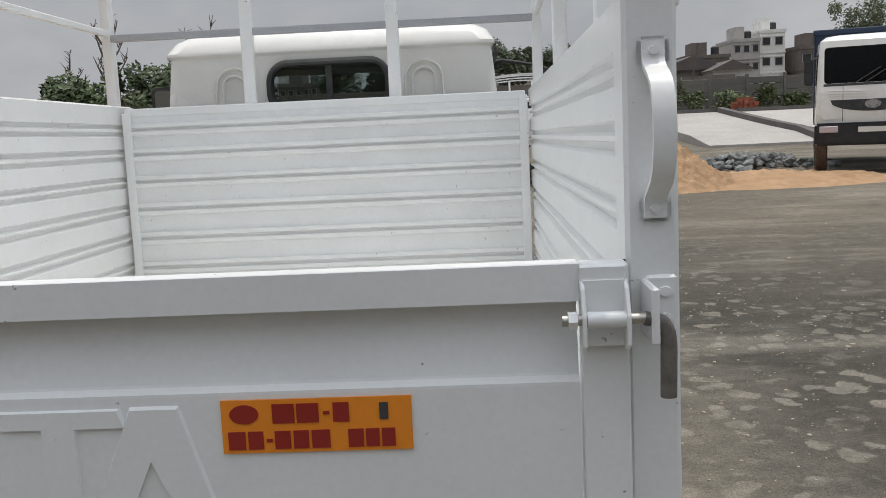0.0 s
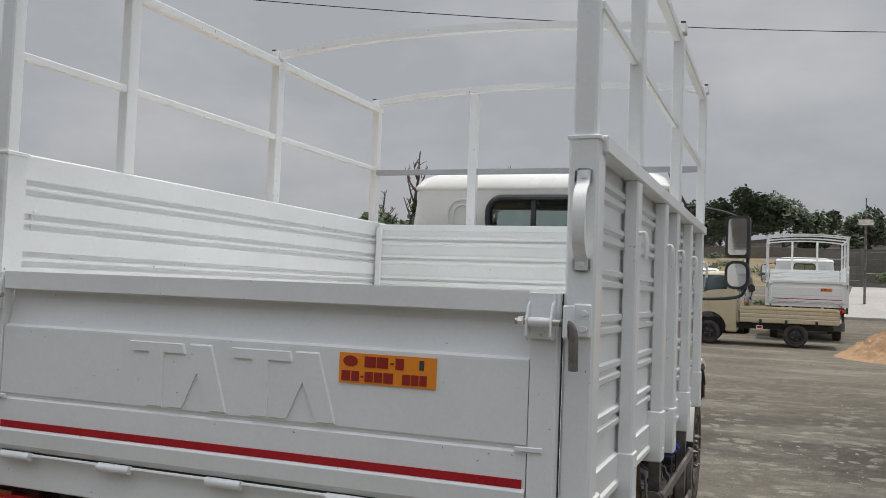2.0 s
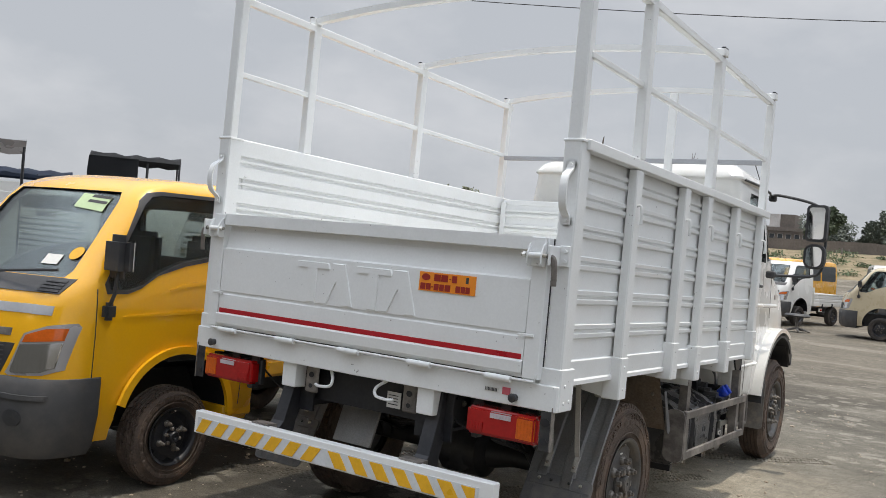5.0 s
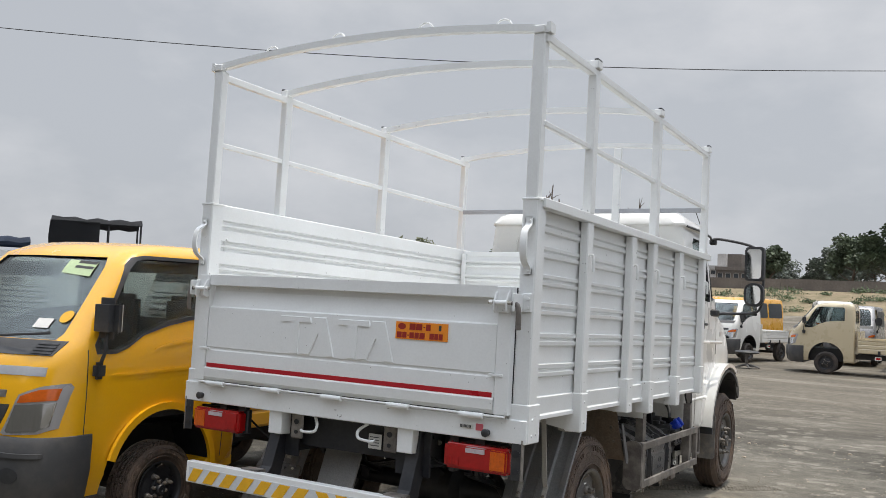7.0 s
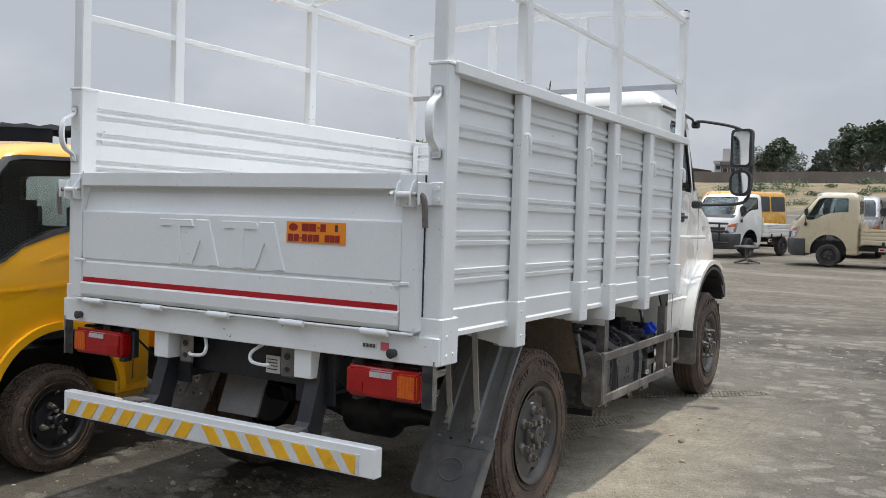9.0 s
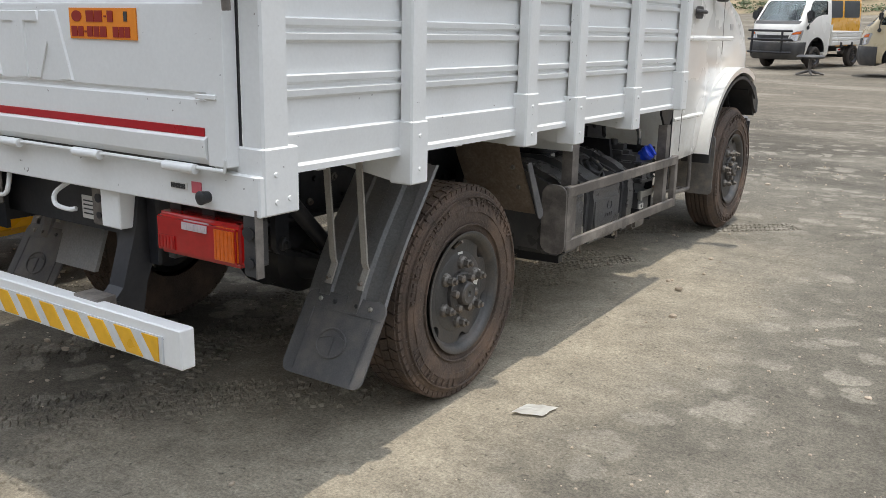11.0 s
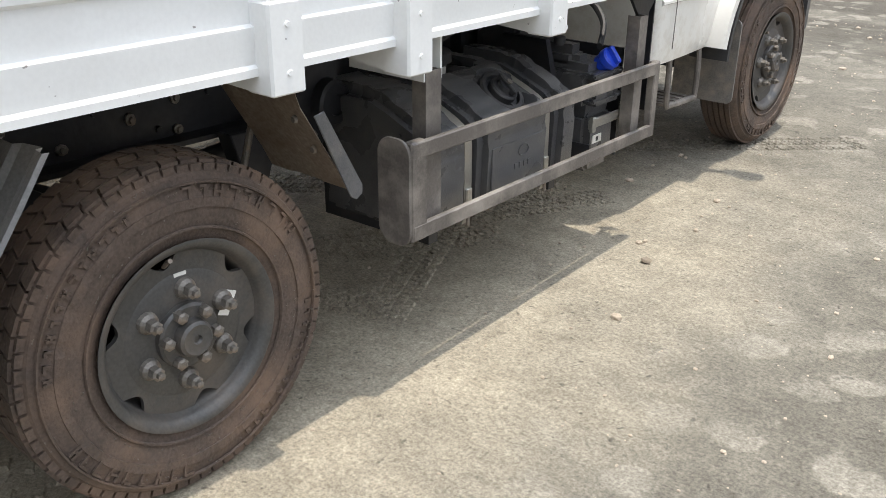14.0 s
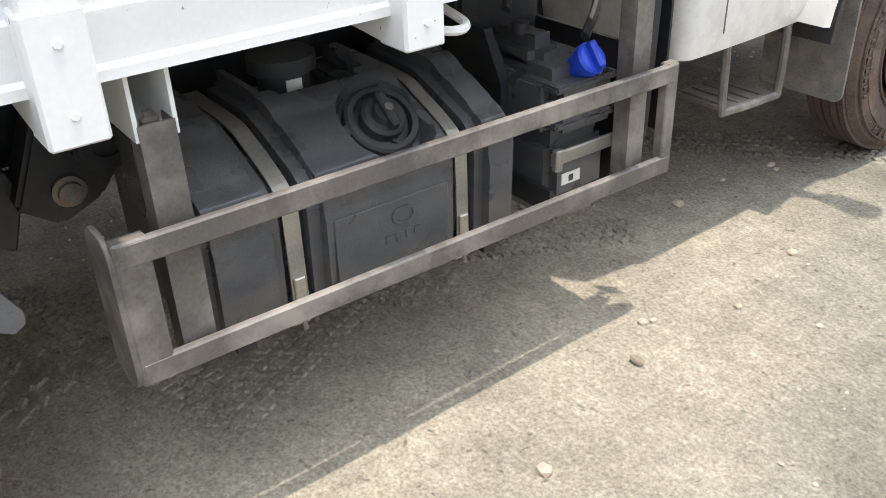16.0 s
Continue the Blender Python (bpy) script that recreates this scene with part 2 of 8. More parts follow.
NAVY = material("navy_tarpaulin", (0.02, 0.035, 0.07), 0.7, vary=0.2, scale=4, fine=120, bump=0.25)
PRINT = material("dark_print", (0.05, 0.05, 0.05), 0.7, vary=0.05, bump=0)
PINK = material("pink_red_label", (0.6, 0.12, 0.15), 0.6, vary=0.05, bump=0)
WIRE = material("black_cable", (0.02, 0.02, 0.02), 0.7, vary=0.1, bump=0)


def glass_material(name, tint):
    m = bpy.data.materials.new(name)
    m.use_nodes = True
    n, l = m.node_tree.nodes, m.node_tree.links
    n.clear()
    tr = n.new("ShaderNodeBsdfTransparent")
    tr.inputs[0].default_value = (*tint, 1)
    gl = n.new("ShaderNodeBsdfGlossy")
    gl.inputs["Roughness"].default_value = 0.03
    fr = n.new("ShaderNodeFresnel")
    fr.inputs["IOR"].default_value = 1.5
    boost = n.new("ShaderNodeMath")
    boost.operation = "MULTIPLY_ADD"
    boost.inputs[1].default_value, boost.inputs[2].default_value = 0.45, 0.0
    boost.use_clamp = True
    mix = n.new("ShaderNodeMixShader")
    out = n.new("ShaderNodeOutputMaterial")
    l.new(fr.outputs[0], boost.inputs[0])
    l.new(boost.outputs[0], mix.inputs[0])
    l.new(tr.outputs[0], mix.inputs[1])
    l.new(gl.outputs[0], mix.inputs[2])
    l.new(mix.outputs[0], out.inputs[0])
    return m


GLASS = glass_material("tinted_window_glass", (0.75, 0.79, 0.78))
DARK_GLASS = glass_material("dark_lorry_glass", (0.22, 0.25, 0.26))


def ground_material(name, base, dusty, dark, sandy, pale):
    m = bpy.data.materials.new(name)
    m.use_nodes = True
    n, l = m.node_tree.nodes, m.node_tree.links
    p = n["Principled BSDF"]
    p.inputs["Roughness"].default_value = 0.92
    p.inputs["Specular IOR Level"].default_value = 0.2
    t = n.new("ShaderNodeTexCoord")

    def tex(scale, detail=6, rough=0.55):
        q = n.new("ShaderNodeTexNoise")
        q.inputs["Scale"].default_value, q.inputs["Detail"].default_value, q.inputs["Roughness"].default_value = scale, detail, rough
        l.new(t.outputs["Object"], q.inputs["Vector"])
        return q

    def span(src, a, b, lo, hi):
        q = n.new("ShaderNodeMapRange")
        q.inputs["From Min"].default_value, q.inputs["From Max"].default_value = a, b
        q.inputs["To Min"].default_value, q.inputs["To Max"].default_value = lo, hi
        l.new(src, q.inputs["Value"])
        return q.outputs[0]

    def mix(fac, a, b, kind="MIX"):
        q = n.new("ShaderNodeMixRGB")
        q.blend_type = kind
        for s, v in zip(q.inputs, (fac, a, b)):
            if isinstance(v, (tuple, float)):
                s.default_value = (*v, 1) if isinstance(v, tuple) else v
            else:
                l.new(v, s)
        return q.outputs[0]

    wide, mid, fine, grit = tex(0.22, 4), tex(1.1, 6), tex(7, 8, 0.68), tex(95, 5, 0.75)
    c = mix(span(wide.outputs[0], 0.35, 0.65, 0, 1), base, dusty)
    c = mix(span(mid.outputs[0], 0.5, 0.72, 0, 0.55), c, dark)
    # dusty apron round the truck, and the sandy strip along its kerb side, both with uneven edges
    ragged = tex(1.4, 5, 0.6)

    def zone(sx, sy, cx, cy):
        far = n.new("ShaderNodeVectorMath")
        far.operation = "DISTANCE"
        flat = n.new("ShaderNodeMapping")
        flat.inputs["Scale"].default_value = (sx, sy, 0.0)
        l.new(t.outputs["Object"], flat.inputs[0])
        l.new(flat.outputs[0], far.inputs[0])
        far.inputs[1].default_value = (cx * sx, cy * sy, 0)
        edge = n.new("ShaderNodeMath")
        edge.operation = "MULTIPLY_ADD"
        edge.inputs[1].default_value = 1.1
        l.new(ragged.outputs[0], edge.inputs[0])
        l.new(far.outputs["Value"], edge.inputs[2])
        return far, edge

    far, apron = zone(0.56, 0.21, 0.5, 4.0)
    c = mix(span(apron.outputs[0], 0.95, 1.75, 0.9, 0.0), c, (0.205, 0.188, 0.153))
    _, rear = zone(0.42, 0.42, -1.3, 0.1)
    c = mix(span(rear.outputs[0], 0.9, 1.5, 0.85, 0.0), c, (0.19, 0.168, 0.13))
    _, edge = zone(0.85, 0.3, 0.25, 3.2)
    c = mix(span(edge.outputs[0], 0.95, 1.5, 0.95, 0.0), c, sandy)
    # wind-streaked sand over the far half of the yard
    lie = n.new("ShaderNodeSeparateXYZ")
    l.new(t.outputs["Object"], lie.inputs[0])
    long = n.new("ShaderNodeMapping")
    long.inputs["Scale"].default_value = (0.3, 0.8, 1.0)
    l.new(t.outputs["Object"], long.inputs[0])
    streak = tex(1.0, 7, 0.6)
    l.new(long.outputs[0], streak.inputs["Vector"])
    reach = n.new("ShaderNodeMath")
    reach.operation = "MULTIPLY"
    l.new(span(lie.outputs["Y"], 8.0, 15.0, 0.0, 1.0), reach.inputs[0])
    l.new(span(streak.outputs[0], 0.36, 0.64, 0.4, 0.8), reach.inputs[1])
    c = mix(reach.outputs[0], c, (0.205, 0.179, 0.14))
    band = n.new("ShaderNodeMath")
    band.operation = "MULTIPLY"
    l.new(span(streak.outputs[0], 0.52, 0.64, 0.0, 0.4), band.inputs[0])
    l.new(span(lie.outputs["Y"], 4.5, 7.0, 0.0, 1.0), band.inputs[1])
    c = mix(band.outputs[0], c, pale)
    # pale dusty blotches, hand to plate sized
    vor = n.new("ShaderNodeTexVoronoi")
    vor.inputs["Scale"].default_value = 5.8
    vor.inputs["Randomness"].default_value = 1.0
    warp = n.new("ShaderNodeMixRGB")
    warp.inputs[0].default_value = 0.2
    l.new(t.outputs["Object"], warp.inputs[1])
    l.new(tex(5, 3).outputs["Color"], warp.inputs[2])
    l.new(warp.outputs[0], vor.inputs["Vector"])
    blot = span(vor.outputs["Distance"], 0.34, 0.43, 0.62, 0.0)
    gate = span(tex(1.3, 5).outputs[0], 0.44, 0.53, 0.0, 1.0)
    mul = n.new("ShaderNodeMath")
    mul.operation = "MULTIPLY"
    l.new(blot, mul.inputs[0])
    out_there = n.new("ShaderNodeMath")
    out_there.operation = "MULTIPLY"
    l.new(gate, out_there.inputs[0])
    near = n.new("ShaderNodeMath")
    near.operation = "MULTIPLY"
    l.new(span(edge.outputs[0], 1.2, 1.4, 0.0, 1.0), near.inputs[0])
    l.new(span(far.outputs["Value"], 1.2, 2.6, 1.0, 0.2), near.inputs[1])
    l.new(near.outputs[0], out_there.inputs[1])
    l.new(out_there.outputs[0], mul.inputs[1])
    c = mix(mul.outputs[0], c, pale)
    spots = n.new("ShaderNodeTexVoronoi")
    spots.inputs["Scale"].default_value = 21
    l.new(warp.outputs[0], spots.inputs["Vector"])
    c = mix(span(spots.outputs["Distance"], 0.06, 0.16, 0.55, 0.0), c, dark)
    turn = n.new("ShaderNodeMapping")
    turn.inputs["Rotation"].default_value = (0, 0, 0.3)
    turn.inputs["Scale"].default_value = (0.45, 1.7, 1.0)
    l.new(t.outputs["Object"], turn.inputs[0])
    drag = tex(1.6, 7, 0.62)
    l.new(turn.outputs[0], drag.inputs["Vector"])
    c = mix(1.0, c, span(drag.outputs[0], 0.34, 0.66, 0.9, 1.1), "MULTIPLY")
    clod = tex(38, 5, 0.7)
    c = mix(1.0, c, span(clod.outputs[0], 0.32, 0.68, 0.8, 1.2), "MULTIPLY")
    c = mix(1.0, c, span(fine.outputs[0], 0.3, 0.7, 0.78, 1.22), "MULTIPLY")
    c = mix(1.0, c, span(grit.outputs[0], 0.34, 0.66, 0.64, 1.36), "MULTIPLY")
    l.new(c, p.inputs["Base Color"])
    h = n.new("ShaderNodeMath")
    h.operation = "MULTIPLY_ADD"
    h.inputs[1].default_value = 0.5
    l.new(grit.outputs[0], h.inputs[0])
    l.new(fine.outputs[0], h.inputs[2])
    b = n.new("ShaderNodeBump")
    b.inputs["Strength"].default_value, b.inputs["Distance"].default_value = 0.65, 0.024
    l.new(h.outputs[0], b.inputs["Height"])
    l.new(b.outputs[0], p.inputs["Normal"])
    return m


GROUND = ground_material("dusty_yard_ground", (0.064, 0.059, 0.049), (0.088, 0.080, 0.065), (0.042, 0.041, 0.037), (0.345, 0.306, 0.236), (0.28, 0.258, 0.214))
SAND = material("orange_sand", (0.40, 0.265, 0.16), 0.95, vary=0.25, scale=3, fine=40, bump=0.6, spec=0.1, dirt=(0.36, 0.22, 0.12), dirt_amount=0.6, dirt_scale=5)
SLAB = material("pale_new_concrete", (0.42, 0.40, 0.375), 0.9, vary=0.14, scale=0.6, fine=8, bump=0.2, spec=0.2, dirt=(0.36, 0.33, 0.29), dirt_amount=0.4, dirt_scale=0.8)
SLAB_SIDE = material("dark_concrete_kerb", (0.14, 0.13, 0.125), 0.9, vary=0.2, scale=2, fine=20, bump=0.2, spec=0.2)
STONE = material("grey_rubble_stone", (0.20, 0.21, 0.205), 0.85, vary=0.2, scale=3, fine=30, bump=0.4, random_tint=0.35)
OLD_BRICK = material("sooty_old_brick", (0.085, 0.042, 0.034), 0.9, vary=0.2, scale=1, fine=10, bump=0.2)
BRICK = material("red_brick", (0.33, 0.10, 0.06), 0.9, vary=0.2, scale=3, fine=30, bump=0.4, random_tint=0.2)
PRECAST = material("weathered_precast_wall", (0.17, 0.16, 0.14), 0.9, vary=0.2, scale=1.2, fine=14, bump=0.3, dirt=(0.09, 0.09, 0.07), dirt_amount=0.6, dirt_scale=1.0, random_tint=0.12)
RENDERED = material("pale_rendered_wall", (0.46, 0.44, 0.42), 0.9, vary=0.12, scale=0.5, fine=6, bump=0.1, dirt=(0.25, 0.22, 0.2), dirt_amount=0.4, dirt_scale=0.6)
BROWN_WALL = material("bare_brick_far_wall", (0.17, 0.145, 0.125), 0.9, vary=0.25, scale=0.8, fine=9, bump=0.2, dirt=(0.1, 0.09, 0.08), dirt_amount=0.5, dirt_scale=0.7)
ROOF_SHEET = material("rusty_roof_sheet", (0.10, 0.09, 0.085), 0.7, vary=0.25, scale=0.5, fine=8, bump=0.1, dirt=(0.2, 0.12, 0.08), dirt_amount=0.5, dirt_scale=0.5)
DARK_OPENING = material("dark_window_opening", (0.03, 0.035, 0.04), 0.4, vary=0.2)
BARK = material("grey_brown_bark", (0.13, 0.10, 0.075), 0.95, vary=0.3, scale=4, fine=30, bump=0.5)


def leaf_material(name, color):
    m = material(name, color, 0.65, vary=0.3, scale=0.7, fine=5, bump=0)
    n, l = m.node_tree.nodes, m.node_tree.links
    g = n.new("ShaderNodeNewGeometry")
    r = n.new("ShaderNodeMapRange")
    r.inputs["To Min"].default_value, r.inputs["To Max"].default_value = 0.6, 1.5
    l.new(g.outputs["Random Per Island"], r.inputs["Value"])
    p = n["Principled BSDF"]
    src = p.inputs["Base Color"].links[0].from_socket
    c = n.new("ShaderNodeMixRGB")
    c.blend_type = "MULTIPLY"
    c.inputs[0].default_value = 1
    l.new(src, c.inputs[1])
    l.new(r.outputs[0], c.inputs[2])
    l.new(c.outputs[0], p.inputs["Base Color"])
    return m


# far leaves are paler and greyer: distance haze is put into their colour
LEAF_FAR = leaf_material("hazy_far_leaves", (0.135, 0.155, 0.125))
LEAF_MID = leaf_material("grey_green_leaves", (0.085, 0.108, 0.062))
LEAF = leaf_material("dark_green_leaves", (0.075, 0.105, 0.045))
LEAF_DRY = leaf_material("dusty_olive_leaves", (0.115, 0.125, 0.065))
WEED = leaf_material("yard_weeds", (0.09, 0.12, 0.045))


# ---- building helpers ----
def part(name, bm, mat, parent, label="", smooth=False, bevel=0.0, segs=1):
    """Links a bmesh as one mesh object under a thing or a part."""
    if bevel:
        bmesh.ops.bevel(bm, geom=bm.edges[:], offset=bevel, segments=segs, affect="EDGES", clamp_overlap=True)
    bmesh.ops.recalc_face_normals(bm, faces=bm.faces[:])
    me = bpy.data.meshes.new(name)
    for f in bm.faces:
        f.smooth = smooth
    bm.to_mesh(me)
    bm.free()
    for mm in (mat if isinstance(mat, (list, tuple)) else [mat]):
        me.materials.append(mm)
    if smooth:
        me.set_sharp_from_angle(angle=radians(38))
    ob = new(name, me)
    ob.parent = parent
    return tagged(ob, label)


def again(ob, m, parent=None):
    """One more object on ob's mesh, at the pose m under the same parent."""
    o = new(ob.name.split(".")[0], ob.data)
    o.parent = parent or ob.parent
    o.matrix_basis = m
    if ob.get("label"):
        o["label"] = ob["label"]
    return o


def thing(name, label, category, m=None, group="", kind=""):
    ob = new(name)
    ob.empty_display_size = 0.2
    if m is not None:
        ob.matrix_basis = m
    return tagged(ob, label, category, group, kind)


def box(bm, x0, x1, y0, y1, z0, z1, m=None):
    vs = [bm.verts.new((x, y, z)) for x in (x0, x1) for y in (y0, y1) for z in (z0, z1)]
    if m is not None:
        for v in vs:
            v.co = m @ v.co
    for q in ((0, 1, 3, 2), (4, 6, 7, 5), (0, 4, 5, 1), (2, 3, 7, 6), (0, 2, 6, 4), (1, 5, 7, 3)):
        bm.faces.new([vs[i] for i in q])
    return bm


def cube(*a, m=None):
    return box(bmesh.new(), *a, m=m)


def prism(bm, poly, axis, a0, a1):
    """Extrudes a closed outline along an axis; the outline's two numbers are the other axes in order."""
    def at(p, a):
        return {"x": (a, p[0], p[1]), "y": (p[0], a, p[1]), "z": (p[0], p[1], a)}[axis]
    lo = [bm.verts.new(at(p, a0)) for p in poly]
    hi = [bm.verts.new(at(p, a1)) for p in poly]
    k = len(poly)
    for i in range(k):
        j = (i + 1) % k
        bm.faces.new((lo[i], lo[j], hi[j], hi[i]))
    bm.faces.new(lo[::-1])
    bm.faces.new(hi)
    return bm


def tube(bm, pts, r, seg=8, flat=1.0):
    """A round bar along a line of points."""
    pts = [Vector(p) for p in pts]
    rings, up = [], None
    for i, p in enumerate(pts):
        d = (pts[min(i + 1, len(pts) - 1)] - pts[max(i - 1, 0)]).normalized()
        if up is None:
            up = d.orthogonal().normalized()
        up = (up - d * up.dot(d)).normalized()
        side = d.cross(up)
        rad = r[i] if isinstance(r, (list, tuple)) else r
        rings.append([bm.verts.new(p + rad * (math.cos(a) * up + flat * math.sin(a) * side)) for a in (2 * math.pi * k / seg for k in range(seg))])
    for a, b in zip(rings, rings[1:]):
        for k in range(seg):
            bm.faces.new((a[k], a[(k + 1) % seg], b[(k + 1) % seg], b[k]))
    bm.faces.new(rings[0][::-1])
    bm.faces.new(rings[-1])
    return bm


def bar(bm, p, q, w, h, up=(0, 0, 1)):
    """A rectangular beam from p to q; h along up, w across."""
    p, q, up = Vector(p), Vector(q), Vector(up)
    d = (q - p).normalized()
    s = d.cross(up).normalized()
    u = s.cross(d)
    vs = [[bm.verts.new(e + s * a * w / 2 + u * b * h / 2) for a, b in ((-1, -1), (1, -1), (1, 1), (-1, 1))] for e in (p, q)]
    for i in range(4):
        j = (i + 1) % 4
        bm.faces.new((vs[0][i], vs[0][j], vs[1][j], vs[1][i]))
    bm.faces.new(vs[0][::-1])
    bm.faces.new(vs[1])
    return bm


def strip(bm, pts, width, thick, across):
    """A flat bar bent along a line of points: width along across, thick normal to it."""
    pts, across = [Vector(p) for p in pts], Vector(across).normalized()
    rings = []
    for i, p in enumerate(pts):
        d = (pts[min(i + 1, len(pts) - 1)] - pts[max(i - 1, 0)]).normalized()
        nrm = d.cross(across).normalized()
        rings.append([bm.verts.new(p + across * a * width / 2 + nrm * b * thick / 2) for a, b in ((-1, -1), (1, -1), (1, 1), (-1, 1))])
    for a, b in zip(rings, rings[1:]):
        for k in range(4):
            bm.faces.new((a[k], a[(k + 1) % 4], b[(k + 1) % 4], b[k]))
    bm.faces.new(rings[0][::-1])
    bm.faces.new(rings[-1])
    return bm


def lathe(bm, prof, seg=40, centre=(0, 0, 0), axis="x", caps=True):
    """Turns a profile of (along, radius) round an axis."""
    c = Vector(centre)
    rings = []
    for a, r in prof:
        ring = []
        for k in range(seg):
            t = 2 * math.pi * k / seg
            u, v = r * math.cos(t), r * math.sin(t)
            ring.append(bm.verts.new(c + Vector({"x": (a, u, v), "y": (u, a, v), "z": (u, v, a)}[axis])))
        rings.append(ring)
    for a, b in zip(rings, rings[1:]):
        for k in range(seg):
            bm.faces.new((a[k], a[(k + 1) % seg], b[(k + 1) % seg], b[k]))
    if caps:
        bm.faces.new(rings[0][::-1])
        bm.faces.new(rings[-1])
    return bm


def rounded(x0, x1, y0, y1, r, n=5):
    """Outline of a rectangle with round corners."""
    out = []
    for cx, cy, a in ((x1 - r, y1 - r, 0), (x0 + r, y1 - r, 90), (x0 + r, y0 + r, 180), (x1 - r, y0 + r, 270)):
        for k in range(n + 1):
            t = radians(a + 90 * k / n)
            out.append((cx + r * math.cos(t), cy + r * math.sin(t)))
    return out


def smooth_line(pts, n=6):
    """A curve through points (Catmull-Rom)."""
    pts = [Vector(p) for p in pts]
    out = []
    for i in range(len(pts) - 1):
        p0, p1, p2, p3 = pts[max(i - 1, 0)], pts[i], pts[i + 1], pts[min(i + 2, len(pts) - 1)]
        for k in range(n):
            t = k / n
            out.append(0.5 * (2 * p1 + (p2 - p0) * t + (2 * p0 - 5 * p1 + 4 * p2 - p3) * t * t + (3 * p1 - p0 - 3 * p2 + p3) * t ** 3))
    return out + [pts[-1]]


def plan_ring(z, yr, yf, wr, wf, rr, rf, bow, n=8):
    """A cab's outline at height z: rear and front ends, half widths there, corner radii, and the bow of the front."""
    half = []
    for k in range(5):
        t = k / 5
        half.append((wr - rr) * t if k else 0.0)
    pts = [(x, yr) for x in half]
    for k in range(n + 1):
        t = math.pi / 2 * k / n
        pts.append((wr - rr + rr * math.sin(t), yr + rr - rr * math.cos(t)))
    for k in range(1, 12):
        t = k / 12
        s = t * t * (3 - 2 * t)
        pts.append((wr + (wf - wr) * s, yr + rr + (yf - rf - bow - yr - rr) * t))
    for k in range(n + 1):
        t = math.pi / 2 * k / n
        pts.append((wf - rf + rf * math.cos(t), yf - bow - rf + rf * math.sin(t)))
    for k in range(4, -1, -1):
        x = (wf - rf) * k / 5
        pts.append((x, yf - bow * (x / max(wf - rf, 0.01)) ** 2))
    full = pts + [(-x, y) for x, y in reversed(pts[1:-1])]
    return [Vector((x, y, z)) for x, y in full]


def cab_loft(levels, inset=0.0):
    bm = bmesh.new()
    rings = []
    for i, (z, yr, yf, wr, wf, rr, rf, bow) in enumerate(levels):
        zz = z + inset if i == 0 else (z - inset if i == len(levels) - 1 else z)
        ring = plan_ring(zz, yr + inset, yf - inset, wr - inset, wf - inset, rr, rf, bow)
        rings.append([bm.verts.new(v) for v in ring])
    k = len(rings[0])
    for a, b in zip(rings, rings[1:]):
        for i in range(k):
            bm.faces.new((a[i], a[(i + 1) % k], b[(i + 1) % k], b[i]))
    bm.faces.new(rings[0][::-1])
    bm.faces.new(rings[-1])
    bmesh.ops.recalc_face_normals(bm, faces=bm.faces[:])
    return bm


def solid(bm, mat):
    me = bpy.data.meshes.new("blank")
    bmesh.ops.recalc_face_normals(bm, faces=bm.faces[:])
    bm.to_mesh(me)
    bm.free()
    me.materials.append(mat)
    return new("blank", me)


def carve(ob, cutters, how="DIFFERENCE"):
    """Cuts solids out of ob (or keeps what they share), and clears them away."""
    for c in cutters:
        mod = ob.modifiers.new("cut", "BOOLEAN")
        mod.operation, mod.solver, mod.object = how, "EXACT", c
        mod.material_mode = "TRANSFER"
    dg = bpy.context.evaluated_depsgraph_get()
    dg.update()
    me = bpy.data.meshes.new_from_object(ob.evaluated_get(dg))
    ob.modifiers.clear()
    ob.data = me
    return ob


def clear(*obs):
    for o in obs:
        bpy.data.objects.remove(o, do_unlink=True)


def finish(ob, name, parent, label=""):
    ob.name = name
    ob.data.name = name
    for p in ob.data.polygons:
        p.use_smooth = True
    ob.data.set_sharp_from_angle(angle=radians(32))
    ob.parent = parent
    return tagged(ob, label)


def glazing(levels, cutter_bm, name, parent, label, mat=None):
    """A pane that follows the cab's skin inside the opening's outline."""
    pane = solid(cab_loft(levels, 0.012), GLASS)
    core = solid(cab_loft(levels, 0.016), GLASS)
    cut = solid(cutter_bm, GLASS)
    carve(pane, [core])
    carve(pane, [cut], "INTERSECT")
    clear(core, cut)
    ob = finish(pane, name, parent, label)
    ob.data.materials.clear()
    ob.data.materials.append(mat or GLASS)
    for p in ob.data.polygons:
        p.material_index = 0
    return ob


# ---- ground ----
def rise(x, y):
    """Height of the yard: level round the trucks, climbing gently far ahead."""
    t = max(0.0, min(1.0, (y - 31) / 34))
    return 2.5 * t * t * (3 - 2 * t) + max(0.0, y - 65) * 0.012


def build_ground():
    xs = sorted({-900, -600, -400, -250, -160, -100, *range(-70, 71, 5), 100, 160, 250, 400, 600, 900})
    ys = sorted({-900, -600, -400, -250, -160, -100, -70, -50, -35, -25, *range(-20, 76, 3), 90, 110, 150, 220, 320, 500, 900})
    bm = bmesh.new()
    rows = [[bm.verts.new((x, y, rise(x, y))) for x in xs] for y in ys]
    for a, b in zip(rows, rows[1:]):
        for i in range(len(xs) - 1):
            bm.faces.new((a[i], a[i + 1], b[i + 1], b[i]))
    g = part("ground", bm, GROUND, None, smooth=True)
    tagged(g, "bare dusty yard ground with pale patches and tyre marks", "ground", kind="structure")


build_ground()


